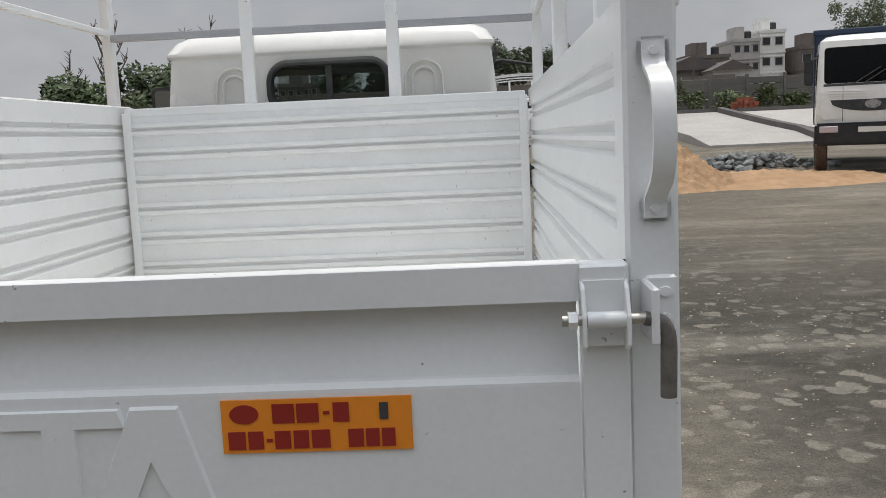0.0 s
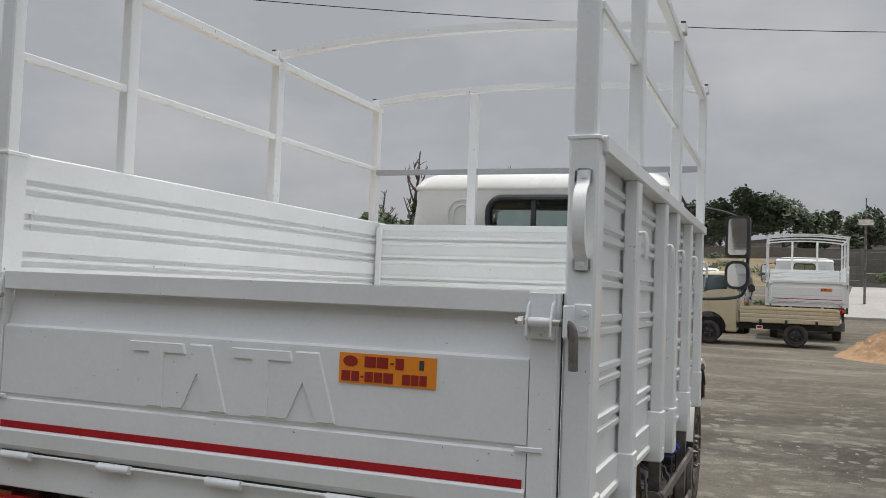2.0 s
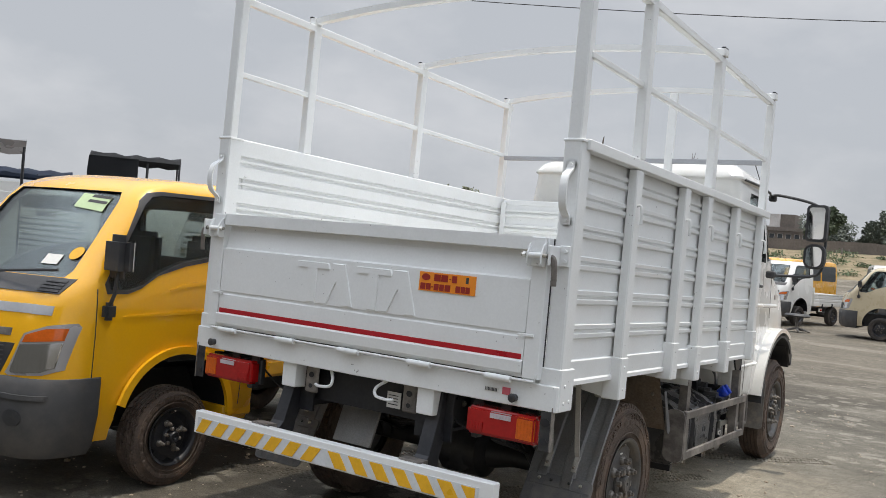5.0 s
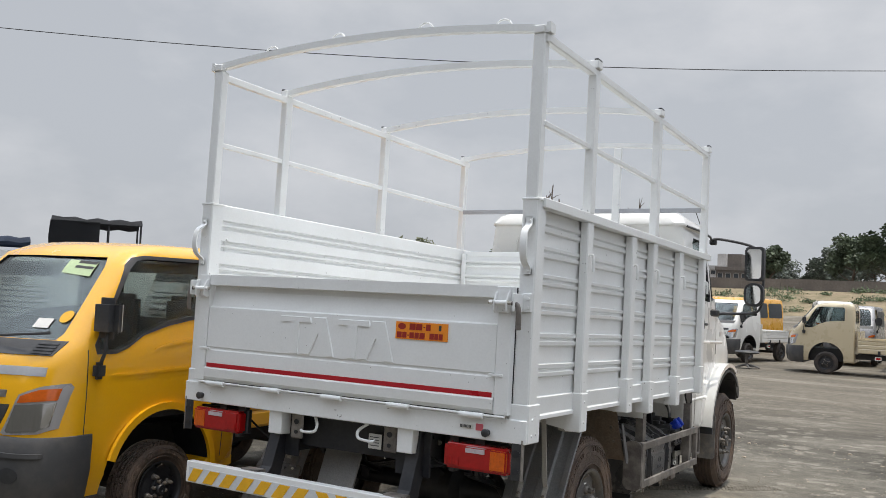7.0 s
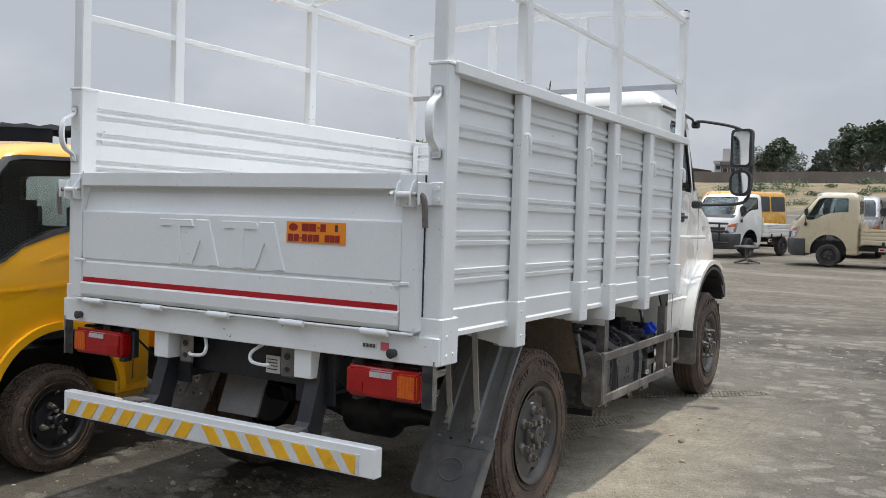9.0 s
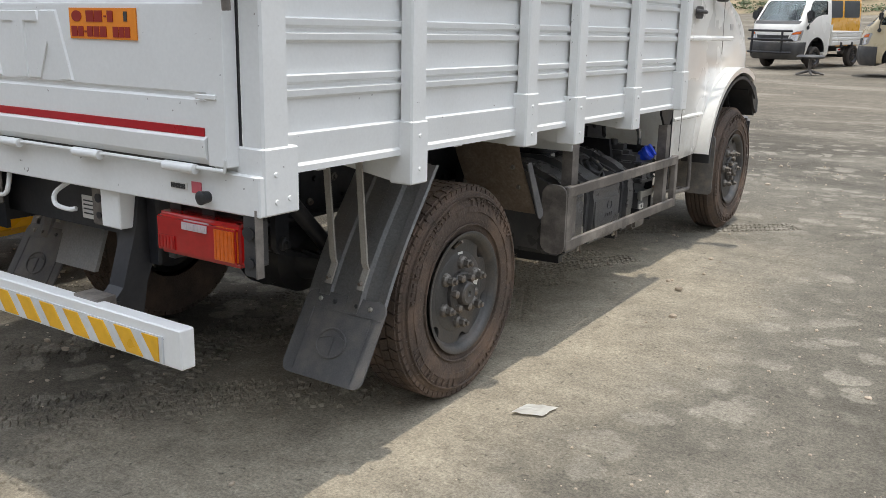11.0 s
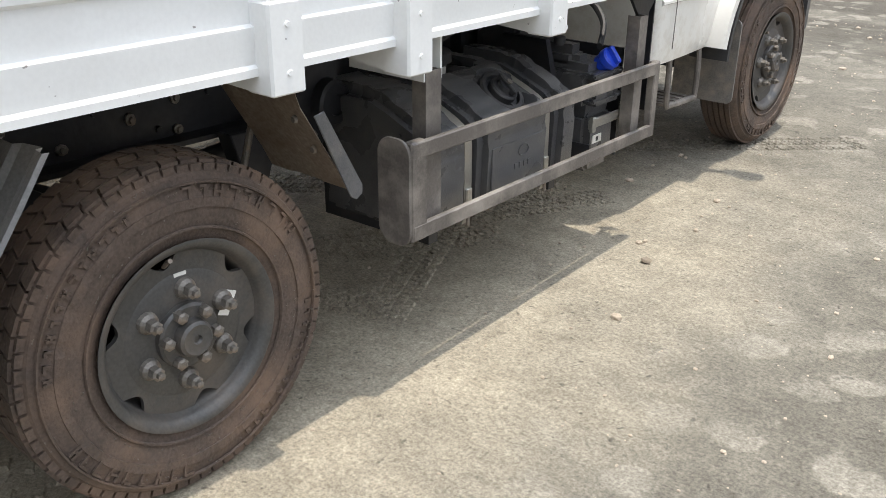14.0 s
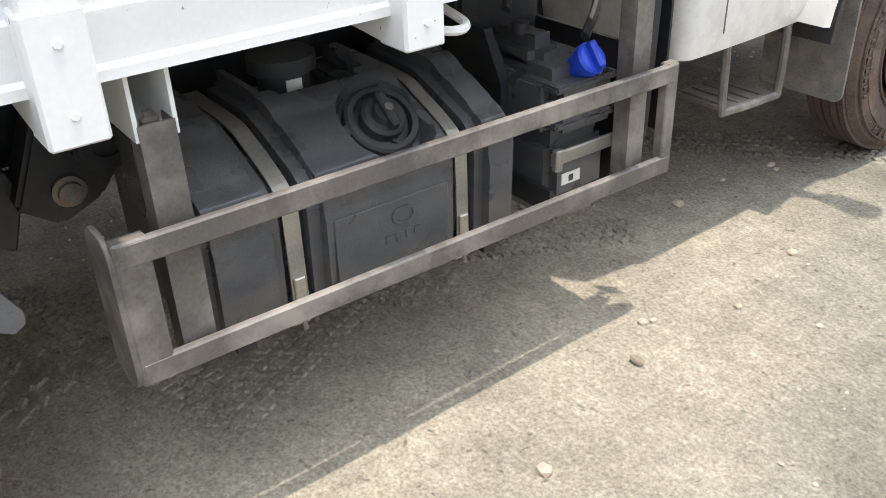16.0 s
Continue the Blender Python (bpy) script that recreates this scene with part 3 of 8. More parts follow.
# ---- wheels ----
def wheel(name, parent, m, radius=0.395, width=0.205, rim_r=0.222, rubber=None, rim_mat=None, tread=True, nuts=6, tread_rows=4, blocks=54, ribs=False):
    """A tyre with its rim, hub and nuts; outside towards +x, the outer wall at x = 0."""
    w, R = width, radius
    prof = [(-w + 0.02, rim_r - 0.01), (-w, rim_r + 0.04), (-w - 0.004, (rim_r + R) / 2), (-w + 0.008, R - 0.03), (-w + 0.03, R - 0.012),
            (-0.03, R - 0.012), (-0.008, R - 0.03), (0.004, (rim_r + R) / 2 + 0.01), (0.002, rim_r + 0.05), (-0.006, rim_r + 0.03), (-0.006, rim_r + 0.022), (-0.02, rim_r - 0.004)]
    ty = part(name, lathe(bmesh.new(), prof, 64, caps=False), rubber or RUBBER, parent, smooth=True)
    ty.matrix_basis = m
    rm = rim_mat or RIM
    if ribs:
        for k in range(5):
            x0, x1 = -w + 0.03 + k * (w - 0.06) / 5, -w + 0.03 + (k + 1) * (w - 0.06) / 5
            part("tread_rib", lathe(bmesh.new(), [(x0 + 0.003, R - 0.014), (x0 + 0.004, R - 0.001), (x1 - 0.004, R - 0.001), (x1 - 0.003, R - 0.014)], 64, caps=False), rubber or RUBBER, ty, smooth=False)
    elif tread:
        bm = bmesh.new()
        cw = (w - 0.05) / tread_rows
        for r in range(tread_rows):
            for k in range(blocks):
                a = 2 * math.pi * (k + 0.5 * (r % 2)) / blocks
                x0 = -w + 0.028 + r * cw
                skew = 0.03 * (1 if r % 2 else -1)
                vs = []
                for xx, da in ((x0 + 0.003, 0), (x0 + cw - 0.003, skew)):
                    for aa in (a + da - 0.43 * 2 * math.pi / blocks, a + da + 0.43 * 2 * math.pi / blocks):
                        for rr in (R - 0.016, R):
                            vs.append(bm.verts.new((xx, rr * math.cos(aa), rr * math.sin(aa))))
                for q in ((0, 1, 3, 2), (4, 6, 7, 5), (0, 4, 5, 1), (2, 3, 7, 6), (1, 5, 7, 3)):
                    bm.faces.new([vs[i] for i in q])
        # shoulder lugs
        for side in (-w + 0.012, -0.03):
            for k in range(blocks + 18):
                a = 2 * math.pi * k / (blocks + 18)
                h = 0.4 * 2 * math.pi / (blocks + 18)
                vs = [bm.verts.new((xx, rr * math.cos(aa), rr * math.sin(aa))) for xx in (side, side + 0.016) for aa in (a - h, a + h) for rr in (R - 0.026, R - 0.008)]
                for q in ((0, 1, 3, 2), (4, 6, 7, 5), (0, 4, 5, 1), (2, 3, 7, 6), (1, 5, 7, 3)):
                    bm.faces.new([vs[i] for i in q])
        part("tread", bm, rubber or RUBBER, ty)
    # moulded rings on the side wall
    bm = bmesh.new()
    for rr in (R - 0.045, rim_r + 0.036):
        lathe(bm, [(0.0, rr - 0.004), (0.0065, rr - 0.002), (0.0065, rr + 0.002), (0.0, rr + 0.004)], 64, caps=False)
    part("sidewall_ring", bm, rubber or RUBBER, ty, smooth=True)
    bm = bmesh.new()
    r0, nk = (rim_r + R) / 2 + 0.002, 156
    prev = first = None
    for k in range(nk):
        a = 2 * math.pi * k / nk
        up = 0.0085 if k % 6 in (1, 2, 3, 4) and (k // 6) % 5 != 2 else 0.0052
        ring = [bm.verts.new((x, rr * math.cos(a), rr * math.sin(a))) for x, rr in ((0.0, r0 - 0.013), (up, r0 - 0.011), (up, r0 + 0.011), (0.0, r0 + 0.013))]
        if prev:
            for i in range(3):
                bm.faces.new((prev[i], prev[i + 1], ring[i + 1], ring[i]))
        first, prev = first or ring, ring
    for i in range(3):
        bm.faces.new((prev[i], prev[i + 1], first[i + 1], first[i]))
    part("sidewall_band", bm, rubber or RUBBER, ty)
    if ribs or (tread and R > 0.4):
        # raised moulded lettering, too worn to read, as plain bars round the wall
        bm = bmesh.new()
        rnd = random.Random(len(name))
        for a0, count, wide, tall in ((0.35, 9, 0.030, 0.034), (1.75, 13, 0.020, 0.020), (3.4, 9, 0.030, 0.034), (4.9, 13, 0.020, 0.020)):
            for k in range(count):
                a = a0 + k * (wide + 0.010) / r0
                q = Matrix.Rotation(a, 4, "X") @ Matrix.Translation((0, r0 + 0.024, 0))
                h = wide * rnd.uniform(0.25, 0.5)
                for y0, y1, z0, z1 in ((-tall / 2, tall / 2, -h, -h + 0.006), (tall / 2 - 0.006, tall / 2, -h, h)) if k % 3 else ((-tall / 2, tall / 2, -h, -h + 0.006), (-tall / 2, tall / 2, h - 0.006, h), (-0.003, 0.003, -h, h)):
                    box(bm, 0.0, 0.0068, y0, y1, z0, z1, q)
        tagged(part("sidewall_lettering", bm, rubber or RUBBER, ty), kind="stuff")
    f = rim_r / 0.222
    barrel = [(-0.018, 0.206 * f), (-0.03, 0.196 * f), (-0.055, 0.190 * f), (-0.10, 0.186 * f), (-w + 0.03, 0.186 * f)]
    part("rim_barrel", lathe(bmesh.new(), barrel, 56, caps=False), rm, ty, smooth=True)
    prof = [(-w + 0.03, rim_r - 0.03), (-0.05, 0.204 * f), (-0.02, 0.211 * f), (-0.008, 0.218 * f), (-0.002, 0.228 * f), (0.004, 0.231 * f), (0.005, 0.227 * f), (-0.001, 0.213 * f), (-0.014, 0.204 * f), (-0.024, 0.200 * f)]
    rim = part("rim", lathe(bmesh.new(), prof, 56, caps=False), rm, ty, "dusty grey steel rim", smooth=True)
    pts = []
    for k in range(144):
        a = 2 * math.pi * k / 144
        d = abs(((a / (2 * math.pi) * 6) % 1) - 0.5) * math.pi / 3 * 0.198
        rr = (0.199 - max(0.0, 0.030 * (1 - (d / 0.036) ** 2))) * f
        pts.append((rr * math.cos(a), rr * math.sin(a)))
    bm = prism(bmesh.new(), pts, "x", -0.044, -0.030)
    lathe(bm, [(-0.030, 0.152 * f), (-0.026, 0.143 * f), (-0.026, 0.06 * f)], 40, caps=False)
    part("wheel_disc", bm, rm, ty, smooth=True)
    part("hub_recess", lathe(bmesh.new(), [(-0.03, 0.092 * f), (-0.0275, 0.091 * f), (-0.0275, 0.07 * f)], 32, caps=False), BLACK, ty)
    part("valve_stem", tube(bmesh.new(), [(-0.03, 0, 0.178 * f), (-0.008, 0, 0.196 * f), (0.008, 0, 0.205 * f)], 0.006, 6), NUT, ty, "bright valve stem", smooth=True)
    if ribs or (tread and R > 0.4):
        bm = bmesh.new()
        rnd = random.Random(int(R * 1000) + len(name))
        for k in range(150):
            a, rr, q = rnd.uniform(0, 2 * math.pi), rnd.choice((rim_r + 0.05, rim_r + 0.075, (rim_r + R) / 2 + 0.03, R - 0.05, R - 0.03)), rnd.uniform(-0.6, 0.6)
            c, sn = math.cos(a), math.sin(a)
            tip = rnd.uniform(0.004, 0.009)
            tube(bm, [(0.0, rr * c, rr * sn), (0.006, rr * c, rr * sn), (0.007 + tip * 0.5, rr * c - tip * sn * q, rr * sn + tip * c * q + tip)], 0.0009, 3)
        tagged(part("moulding_hairs", bm, NUT, ty, "pale rubber moulding hairs"), kind="stuff")
    back = bmesh.new()
    lathe(back, [(-w + 0.035, 0.165 * f), (-w + 0.04, 0.02)], 36)
    part("brake_drum", back, BLACK, ty, smooth=True)
    bm = lathe(bmesh.new(), [(-0.04, 0.08 * f), (-0.012, 0.078 * f), (-0.006, 0.072 * f), (-0.006, 0.046 * f), (0.018, 0.043 * f), (0.024, 0.036 * f), (0.021, 0.026 * f), (0.023, 0.012), (0.016, 0.008)], 28)
    part("hub", bm, rm, ty, "dusty hub with a round cap", smooth=True)
    nut = None
    for k in range(nuts):
        a = 2 * math.pi * (k + 0.25) / nuts
        pm = pose(0.033, 0.112 * f * math.cos(a), 0.112 * f * math.sin(a))
        if nut is None:
            bm = lathe(bmesh.new(), [(-0.064, 0.027 * f), (-0.048, 0.024 * f), (-0.04, 0.017 * f)], 14)
            lathe(bm, [(-0.042, 0.0165 * f), (-0.02, 0.0165 * f), (-0.017, 0.0095 * f), (-0.006, 0.0095 * f), (-0.004, 0.003)], 6)
            nut = part("wheel_nut", bm, NUT, ty)
            nut.matrix_basis = pm
        else:
            again(nut, pm)
    stud = None
    for k in range(6):
        a = 2 * math.pi * (k + 0.7) / 6
        pm = pose(0.018, 0.064 * f * math.cos(a), 0.064 * f * math.sin(a))
        if stud is None:
            stud = part("hub_bolt", lathe(bmesh.new(), [(-0.034, 0.015 * f), (-0.006, 0.015 * f), (-0.002, 0.008 * f)], 6), NUT, ty)
            stud.matrix_basis = pm
        else:
            again(stud, pm)
    return ty


# ---- the white cargo truck; y runs to its nose, its bed leans a little forward ----
RAKE = -1.4
truck = thing("cargo_truck", "white high-sided cargo truck with an open tubular frame over its bed", "truck", pose(-0.455, 0, 0, RAKE, 0, -0.3))
RIBS = (1.99, 1.864, 1.724, 1.58, 1.432, 1.286)


def ribbed(z0, z1, base, sign, thick=0.010):
    """Outline (offset, z) of a pressed sheet with paired ribs."""
    outer = []
    for zc in sorted(RIBS):
        for c in (zc - 0.019, zc + 0.019):
            outer += [(0.0, c - 0.0165), (0.017, c - 0.008), (0.019, c + 0.008), (0.0, c + 0.012)]
    outer = [(0.0, z0)] + [p for p in outer if z0 < p[1] < z1] + [(0.0, z1)]
    a = [(base + sign * o, z) for o, z in outer]
    b = [(base + sign * (o - thick), z) for o, z in outer]
    return a + b[::-1]


POSTS = ((2.268, 0.952), (2.966, 1.004), (3.372, 0.972), (3.958, 0.985), (4.64, 1.04))
TALL = (2.268, 3.372, 4.64)


def hook_bar(parent, x, y, z, s):
    pts = smooth_line([(x, y, z + 0.0), (x + s * 0.016, y, z + 0.006), (x + s * 0.022, y, z - 0.02), (x + s * 0.022, y + 0.004, z - 0.085)], 5)
    part("tarpaulin_hook", tube(bmesh.new(), pts, 0.006, 8), WHITE, parent, smooth=True)


def side_wall(s):
    """Side of the bed; s is +1 for the kerb side, -1 for the other."""
    wall = part("side_wall_rail", cube(*sorted((s * 1.04, s * 1.092)), 1.5, 4.80, 2.068, 2.118), WHITE, truck, bevel=0.004)
    X = lambda v: s * v
    part("ribbed_side_panel", prism(bmesh.new(), ribbed(1.10, 2.08, X(1.028), s), "y", 1.53, 4.70), WHITE, wall)
    part("panel_edge_angle", prism(bmesh.new(), [(X(1.026), 1.512), (X(1.05), 1.512), (X(1.05), 1.53), (X(1.026), 1.53)], "z", 1.10, 2.10), WHITE, wall)
    part("bottom_rail", prism(bmesh.new(), [(X(0.99), 1.048), (X(1.052), 1.048), (X(1.052), 1.066), (X(1.04), 1.074), (X(1.046), 1.154), (X(1.046), 1.158), (X(1.02), 1.168), (X(0.99), 1.168)], "y", 1.53, 4.76), WHITE, wall)
    part("rail_web", cube(*sorted((X(1.02), X(1.04))), 1.53, 4.78, 2.074, 2.112), WHITE, wall, bevel=0.003)
    for y, zb in POSTS:
        bm = cube(*sorted((X(1.042), X(1.088))), y - 0.038, y + 0.038, zb + 0.1, 2.068)
        p = part("side_post", bm, WHITE, wall, bevel=0.005)
        bm = cube(*sorted((X(1.0), X(1.092))), y - 0.044, y + 0.044, zb, zb + 0.21)
        part("post_sleeve", bm, WHITE, p, bevel=0.005)
        for dz in (0.05, 0.16):
            bm = lathe(bmesh.new(), [(X(1.09), 0.009), (X(1.0942), 0.006)], 10, (0, y, zb + dz))
            part("post_bolt", bm, WHITE, p)
        g = prism(bmesh.new(), [(X(1.03), zb + 0.004), (X(1.03), 1.05), (X(0.62), 1.05), (X(0.62), 1.02)], "y", y - 0.042, y - 0.036)
        part("gusset", g, WHITE, p)
        hook_bar(p, X(1.084), y - 0.012, 1.885, s)
    # frame above the bed
    for y in TALL:
        up = part("frame_post", cube(*sorted((X(1.042), X(1.09))), y - 0.03, y + 0.03, 2.118, 2.876), WHITE, wall, bevel=0.004)
        part("hoop_socket", cube(*sorted((X(1.05), X(1.096))), y - 0.032, y + 0.034, 2.912, 2.958), WHITE, up, bevel=0.004)
    part("frame_top_rail", cube(*sorted((X(1.045), X(1.085))), 1.47, 4.70, 2.872, 2.912), WHITE, wall, bevel=0.004)
    part("frame_middle_rail", cube(*sorted((X(1.052), X(1.078))), 1.49, 4.64, 2.462, 2.492), WHITE, wall, bevel=0.004)
    # corner post at the tail
    c = part("corner_post", cube(*sorted((X(1.045), X(1.113))), 1.452, 1.55, 0.95, 2.107), WHITE, wall, bevel=0.006)
    part("upper_corner_post", cube(*sorted((X(1.052), X(1.104))), 1.458, 1.515, 2.1, 2.915), WHITE, c, bevel=0.005)
    part("corner_sleeve", cube(*sorted((X(1.03), X(1.118))), 1.446, 1.58, 0.948, 1.135), WHITE, c, bevel=0.005)
    part("weld_cap", cube(*sorted((X(1.04), X(1.117))), 1.449, 1.552, 2.098, 2.112), WHITE, c, bevel=0.003)
    for y, z in ((1.49, 1.06), (1.54, 0.99), (1.49, 0.985)):
        part("post_bolt", lathe(bmesh.new(), [(X(1.116), 0.01), (X(1.1205), 0.006)], 10, (0, y, z)), WHITE, c)
    part("corner_pad", cube(*sorted((X(1.055), X(1.1))), 1.45, 1.49, 2.915, 2.952), WHITE, c, bevel=0.003)
    hook_bar(c, X(1.055), 1.62, 1.90, s)
    # grab handle: flat bar with a bolted foot at each end
    h = smooth_line([(X(1.082), 1.444, 1.995), (X(1.082), 1.436, 1.972), (X(1.084), 1.392, 1.94), (X(1.085), 1.378, 1.875), (X(1.084), 1.392, 1.81), (X(1.082), 1.436, 1.775), (X(1.082), 1.444, 1.752)], 6)
    gh = part("grab_handle", strip(bmesh.new(), h, 0.028, 0.008, (1, 0, 0)), WHITE, c, "bent flat grab handle", smooth=True)
    for z in (1.995, 1.755):
        part("handle_foot", cube(*sorted((X(1.062), X(1.102))), 1.44, 1.452, z - 0.022, z + 0.022), WHITE, gh, bevel=0.006, segs=2)
        part("handle_bolt", lathe(bmesh.new(), [(1.441, 0.008), (1.434, 0.007)], 8, (X(1.082), 0, z), "y"), WHITE, gh)
    return wall


side_wall(1)
side_wall(-1)

# hoops across the bed
for y in (1.486, *TALL):
    arc = [(x, y, 2.935 + 0.075 * (1 - (x / 1.08) ** 2)) for x in (1.08 * k / 12 for k in range(-12, 13))]
    hoop = part("roof_hoop", strip(bmesh.new(), arc, 0.04, 0.036, (0, 1, 0)), WHITE, truck)
    if y < 1.5:
        for x in (-0.66, -0.19, 0.37, 0.82):
            z = 2.945 + 0.075 * (1 - (x / 1.08) ** 2)
            pts = [(x + 0.045 * math.cos(a), y + 0.01, z + 0.042 * math.sin(a)) for a in (math.pi * (k / 10 * 1.25 - 0.125) for k in range(11))]
            part("rope_ring", tube(bmesh.new(), pts, 0.0055, 7), WHITE, hoop, smooth=True)
    for x in (-1.085, 1.085):
        part("hoop_clamp", cube(x - 0.008, x + 0.008, y - 0.03, y + 0.03, 2.915, 2.965), WHITE if y < 1.5 else BLACK, hoop, "" if y < 1.5 else "dark steel clamp")

# floor, headboard and its frame
part("bed_floor", cube(-1.0, 1.0, 1.46, 4.66, 1.06, 1.10), WHITE, truck)
for y in (1.75, 2.1, 2.5, 2.9, 3.3, 3.7, 4.1, 4.5):
    part("bed_crossmember", cube(-0.80, 0.80, y - 0.025, y + 0.025, 0.985, 1.06), WHITE, truck)
HEAD = 4.59
head = part("headboard", cube(-0.995, 0.995, HEAD - 0.004, HEAD + 0.034, 2.055, 2.098), WHITE, truck, bevel=0.004)
hb = bmesh.new()
prism(hb, [(HEAD - o, z) for o, z in ribbed(1.10, 2.06, 0.0, 1)], "x", -0.968, 0.968)
part("ribbed_headboard_panel", hb, WHITE, head)
for s in (-1, 1):
    part("headboard_edge", cube(*sorted((s * 0.962, s * 1.004)), HEAD - 0.022, HEAD + 0.012, 1.1, 2.075), WHITE, head, bevel=0.003)
    part("headboard_post", cube(s * 0.36 - 0.03, s * 0.36 + 0.03, HEAD + 0.012, HEAD + 0.052, 1.06, 2.975), WHITE, head, bevel=0.004)
part("headboard_crossbar", cube(-1.05, 1.05, HEAD + 0.02, HEAD + 0.045, 2.435, 2.472), GREY_TAPE, head, "grey crossbar behind the headboard posts", bevel=0.003)

# tailgate
TG = [(1.398, 1.674), (1.398, 1.617), (1.446, 1.611), (1.445, 1.585), (1.428, 1.50), (1.4265, 1.496), (1.4105, 1.489), (1.410, 1.484), (1.410, 1.272), (1.417, 1.265), (1.417, 1.258), (1.410, 1.251),
      (1.410, 1.158), (1.396, 1.149), (1.400, 1.10), (1.42, 1.078), (1.452, 1.078), (1.452, 1.674)]
gate = part("tailgate", prism(bmesh.new(), TG, "x", -0.962, 0.962), WHITE, truck, "closed drop tailgate with a pressed central panel")
for s in (-1, 1):
    part("tailgate_edge", cube(*sorted((s * 0.966, s * 1.042)), 1.404, 1.452, 1.078, 1.672), WHITE, gate, bevel=0.003)
    part("gate_seal", cube(*sorted((s * 1.03, s * 1.0445)), 1.4535, 1.458, 1.08, 1.67), BLACK_PLASTIC, gate, "dark rubber edge seal")
    part("edge_rib", cube(*sorted((s * 0.93, s * 1.01)), 1.398, 1.406, 1.255, 1.268), WHITE, gate, bevel=0.002)
part("red_stripe", cube(-0.952, 0.952, 1.4065, 1.4105, 1.158, 1.182), RED_TAPE, gate, "red reflective stripe")
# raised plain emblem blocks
for x0, kind in ((-0.40, 0), (-0.247, 1), (-0.003, 0), (0.141, 1)):
    if kind:
        poly = [(x0, 1.278), (x0 + 0.06, 1.278), (x0 + 0.112, 1.385), (x0 + 0.163, 1.278), (x0 + 0.225, 1.278), (x0 + 0.162, 1.467), (x0 + 0.083, 1.467)]
    else:
        poly = [(x0 + 0.075, 1.278), (x0 + 0.132, 1.278), (x0 + 0.132, 1.44), (x0 + 0.215, 1.44), (x0 + 0.205, 1.467), (x0, 1.467), (x0 + 0.008, 1.44), (x0 + 0.075, 1.44)]
    bm = bmesh.new()
    front = [bm.verts.new((x, 1.4035, z)) for x, z in poly]
    cx, cz = sum(p[0] for p in poly) / len(poly), sum(p[1] for p in poly) / len(poly)
    rear = [bm.verts.new((cx + (x - cx) * 1.06, 1.4125, cz + (z - cz) * 1.05)) for x, z in poly]
    for i in range(len(poly)):
        j = (i + 1) % len(poly)
        bm.faces.new((front[i], front[j], rear[j], rear[i]))
    bm.faces.new(front)
    part("embossed_block", bm, WHITE, gate)
# orange plate with its writing as bars
PX = -0.0115
pl = part("orange_plate", cube(0.387 + PX, 0.700 + PX, 1.4055, 1.4095, 1.394, 1.477), ORANGE, gate, "orange plate with dark red print")
for x0, x1, z0, z1 in ((0.472, 0.508, 1.440, 1.470), (0.512, 0.548, 1.440, 1.470), (0.556, 0.566, 1.452, 1.457), (0.572, 0.598, 1.440, 1.470), (0.397, 0.425, 1.400, 1.428), (0.43, 0.455, 1.400, 1.428), (0.460, 0.470, 1.411, 1.416),
                       (0.474, 0.500, 1.400, 1.428), (0.505, 0.53, 1.400, 1.428), (0.535, 0.565, 1.400, 1.428), (0.595, 0.62, 1.400, 1.428), (0.624, 0.646, 1.400, 1.428), (0.65, 0.672, 1.400, 1.428)):
    part("print_bar", cube(x0 + PX, x1 + PX, 1.4035, 1.4065, z0, z1), DARK_RED, pl)
part("print_bar", prism(bmesh.new(), [(0.425 + PX + 0.024 * math.cos(2 * math.pi * k / 20), 1.455 + 0.015 * math.sin(2 * math.pi * k / 20)) for k in range(20)], "y", 1.4035, 1.4065), DARK_RED, pl)
part("small_code_patch", cube(0.648 + PX, 0.662 + PX, 1.4035, 1.4065, 1.442, 1.468), PRINT, pl)
# hinge rod with barrels
part("hinge_gap", cube(-0.96, 0.96, 1.428, 1.434, 1.062, 1.0775), BLACK_PLASTIC, gate)
rod = part("hinge_rod", tube(bmesh.new(), [(-1.0, 1.405, 1.069), (1.03, 1.405, 1.069), (1.035, 1.405, 1.10)], 0.006, 8), WHITE, gate, smooth=True)
for x in (-0.865, -0.44, -0.01, 0.42, 0.85):
    part("hinge_barrel", lathe(bmesh.new(), [(x - 0.066, 0.006), (x - 0.065, 0.0145), (x + 0.065, 0.0145), (x + 0.066, 0.006)], 14, (0, 1.402, 1.064)), WHITE, rod, smooth=True)
# tail sill under it
sill = part("tail_sill", cube(-1.115, 1.115, 1.43, 1.52, 0.948, 1.060), WHITE, truck, bevel=0.004)
for x in (-0.99, 0.93):
    part("rubber_stop", lathe(bmesh.new(), [(1.43, 0.016), (1.40, 0.02), (1.395, 0.012)], 14, (x, 0, 0.985), "y"), BLACK_PLASTIC, sill, "black rubber stop", smooth=True)
part("data_label", cube(0.775, 0.845, 1.4265, 1.4295, 0.994, 1.014), PAPER, sill, "small printed label")
for k in range(9):
    part("print_bar", cube(0.779 + k * 0.007, 0.782 + k * 0.007, 1.4235, 1.4265, 0.997, 1.011), PRINT, sill)
part("red_label", cube(0.865, 0.905, 1.4265, 1.4295, 0.99, 1.022), PINK, sill, "small pink and red label")


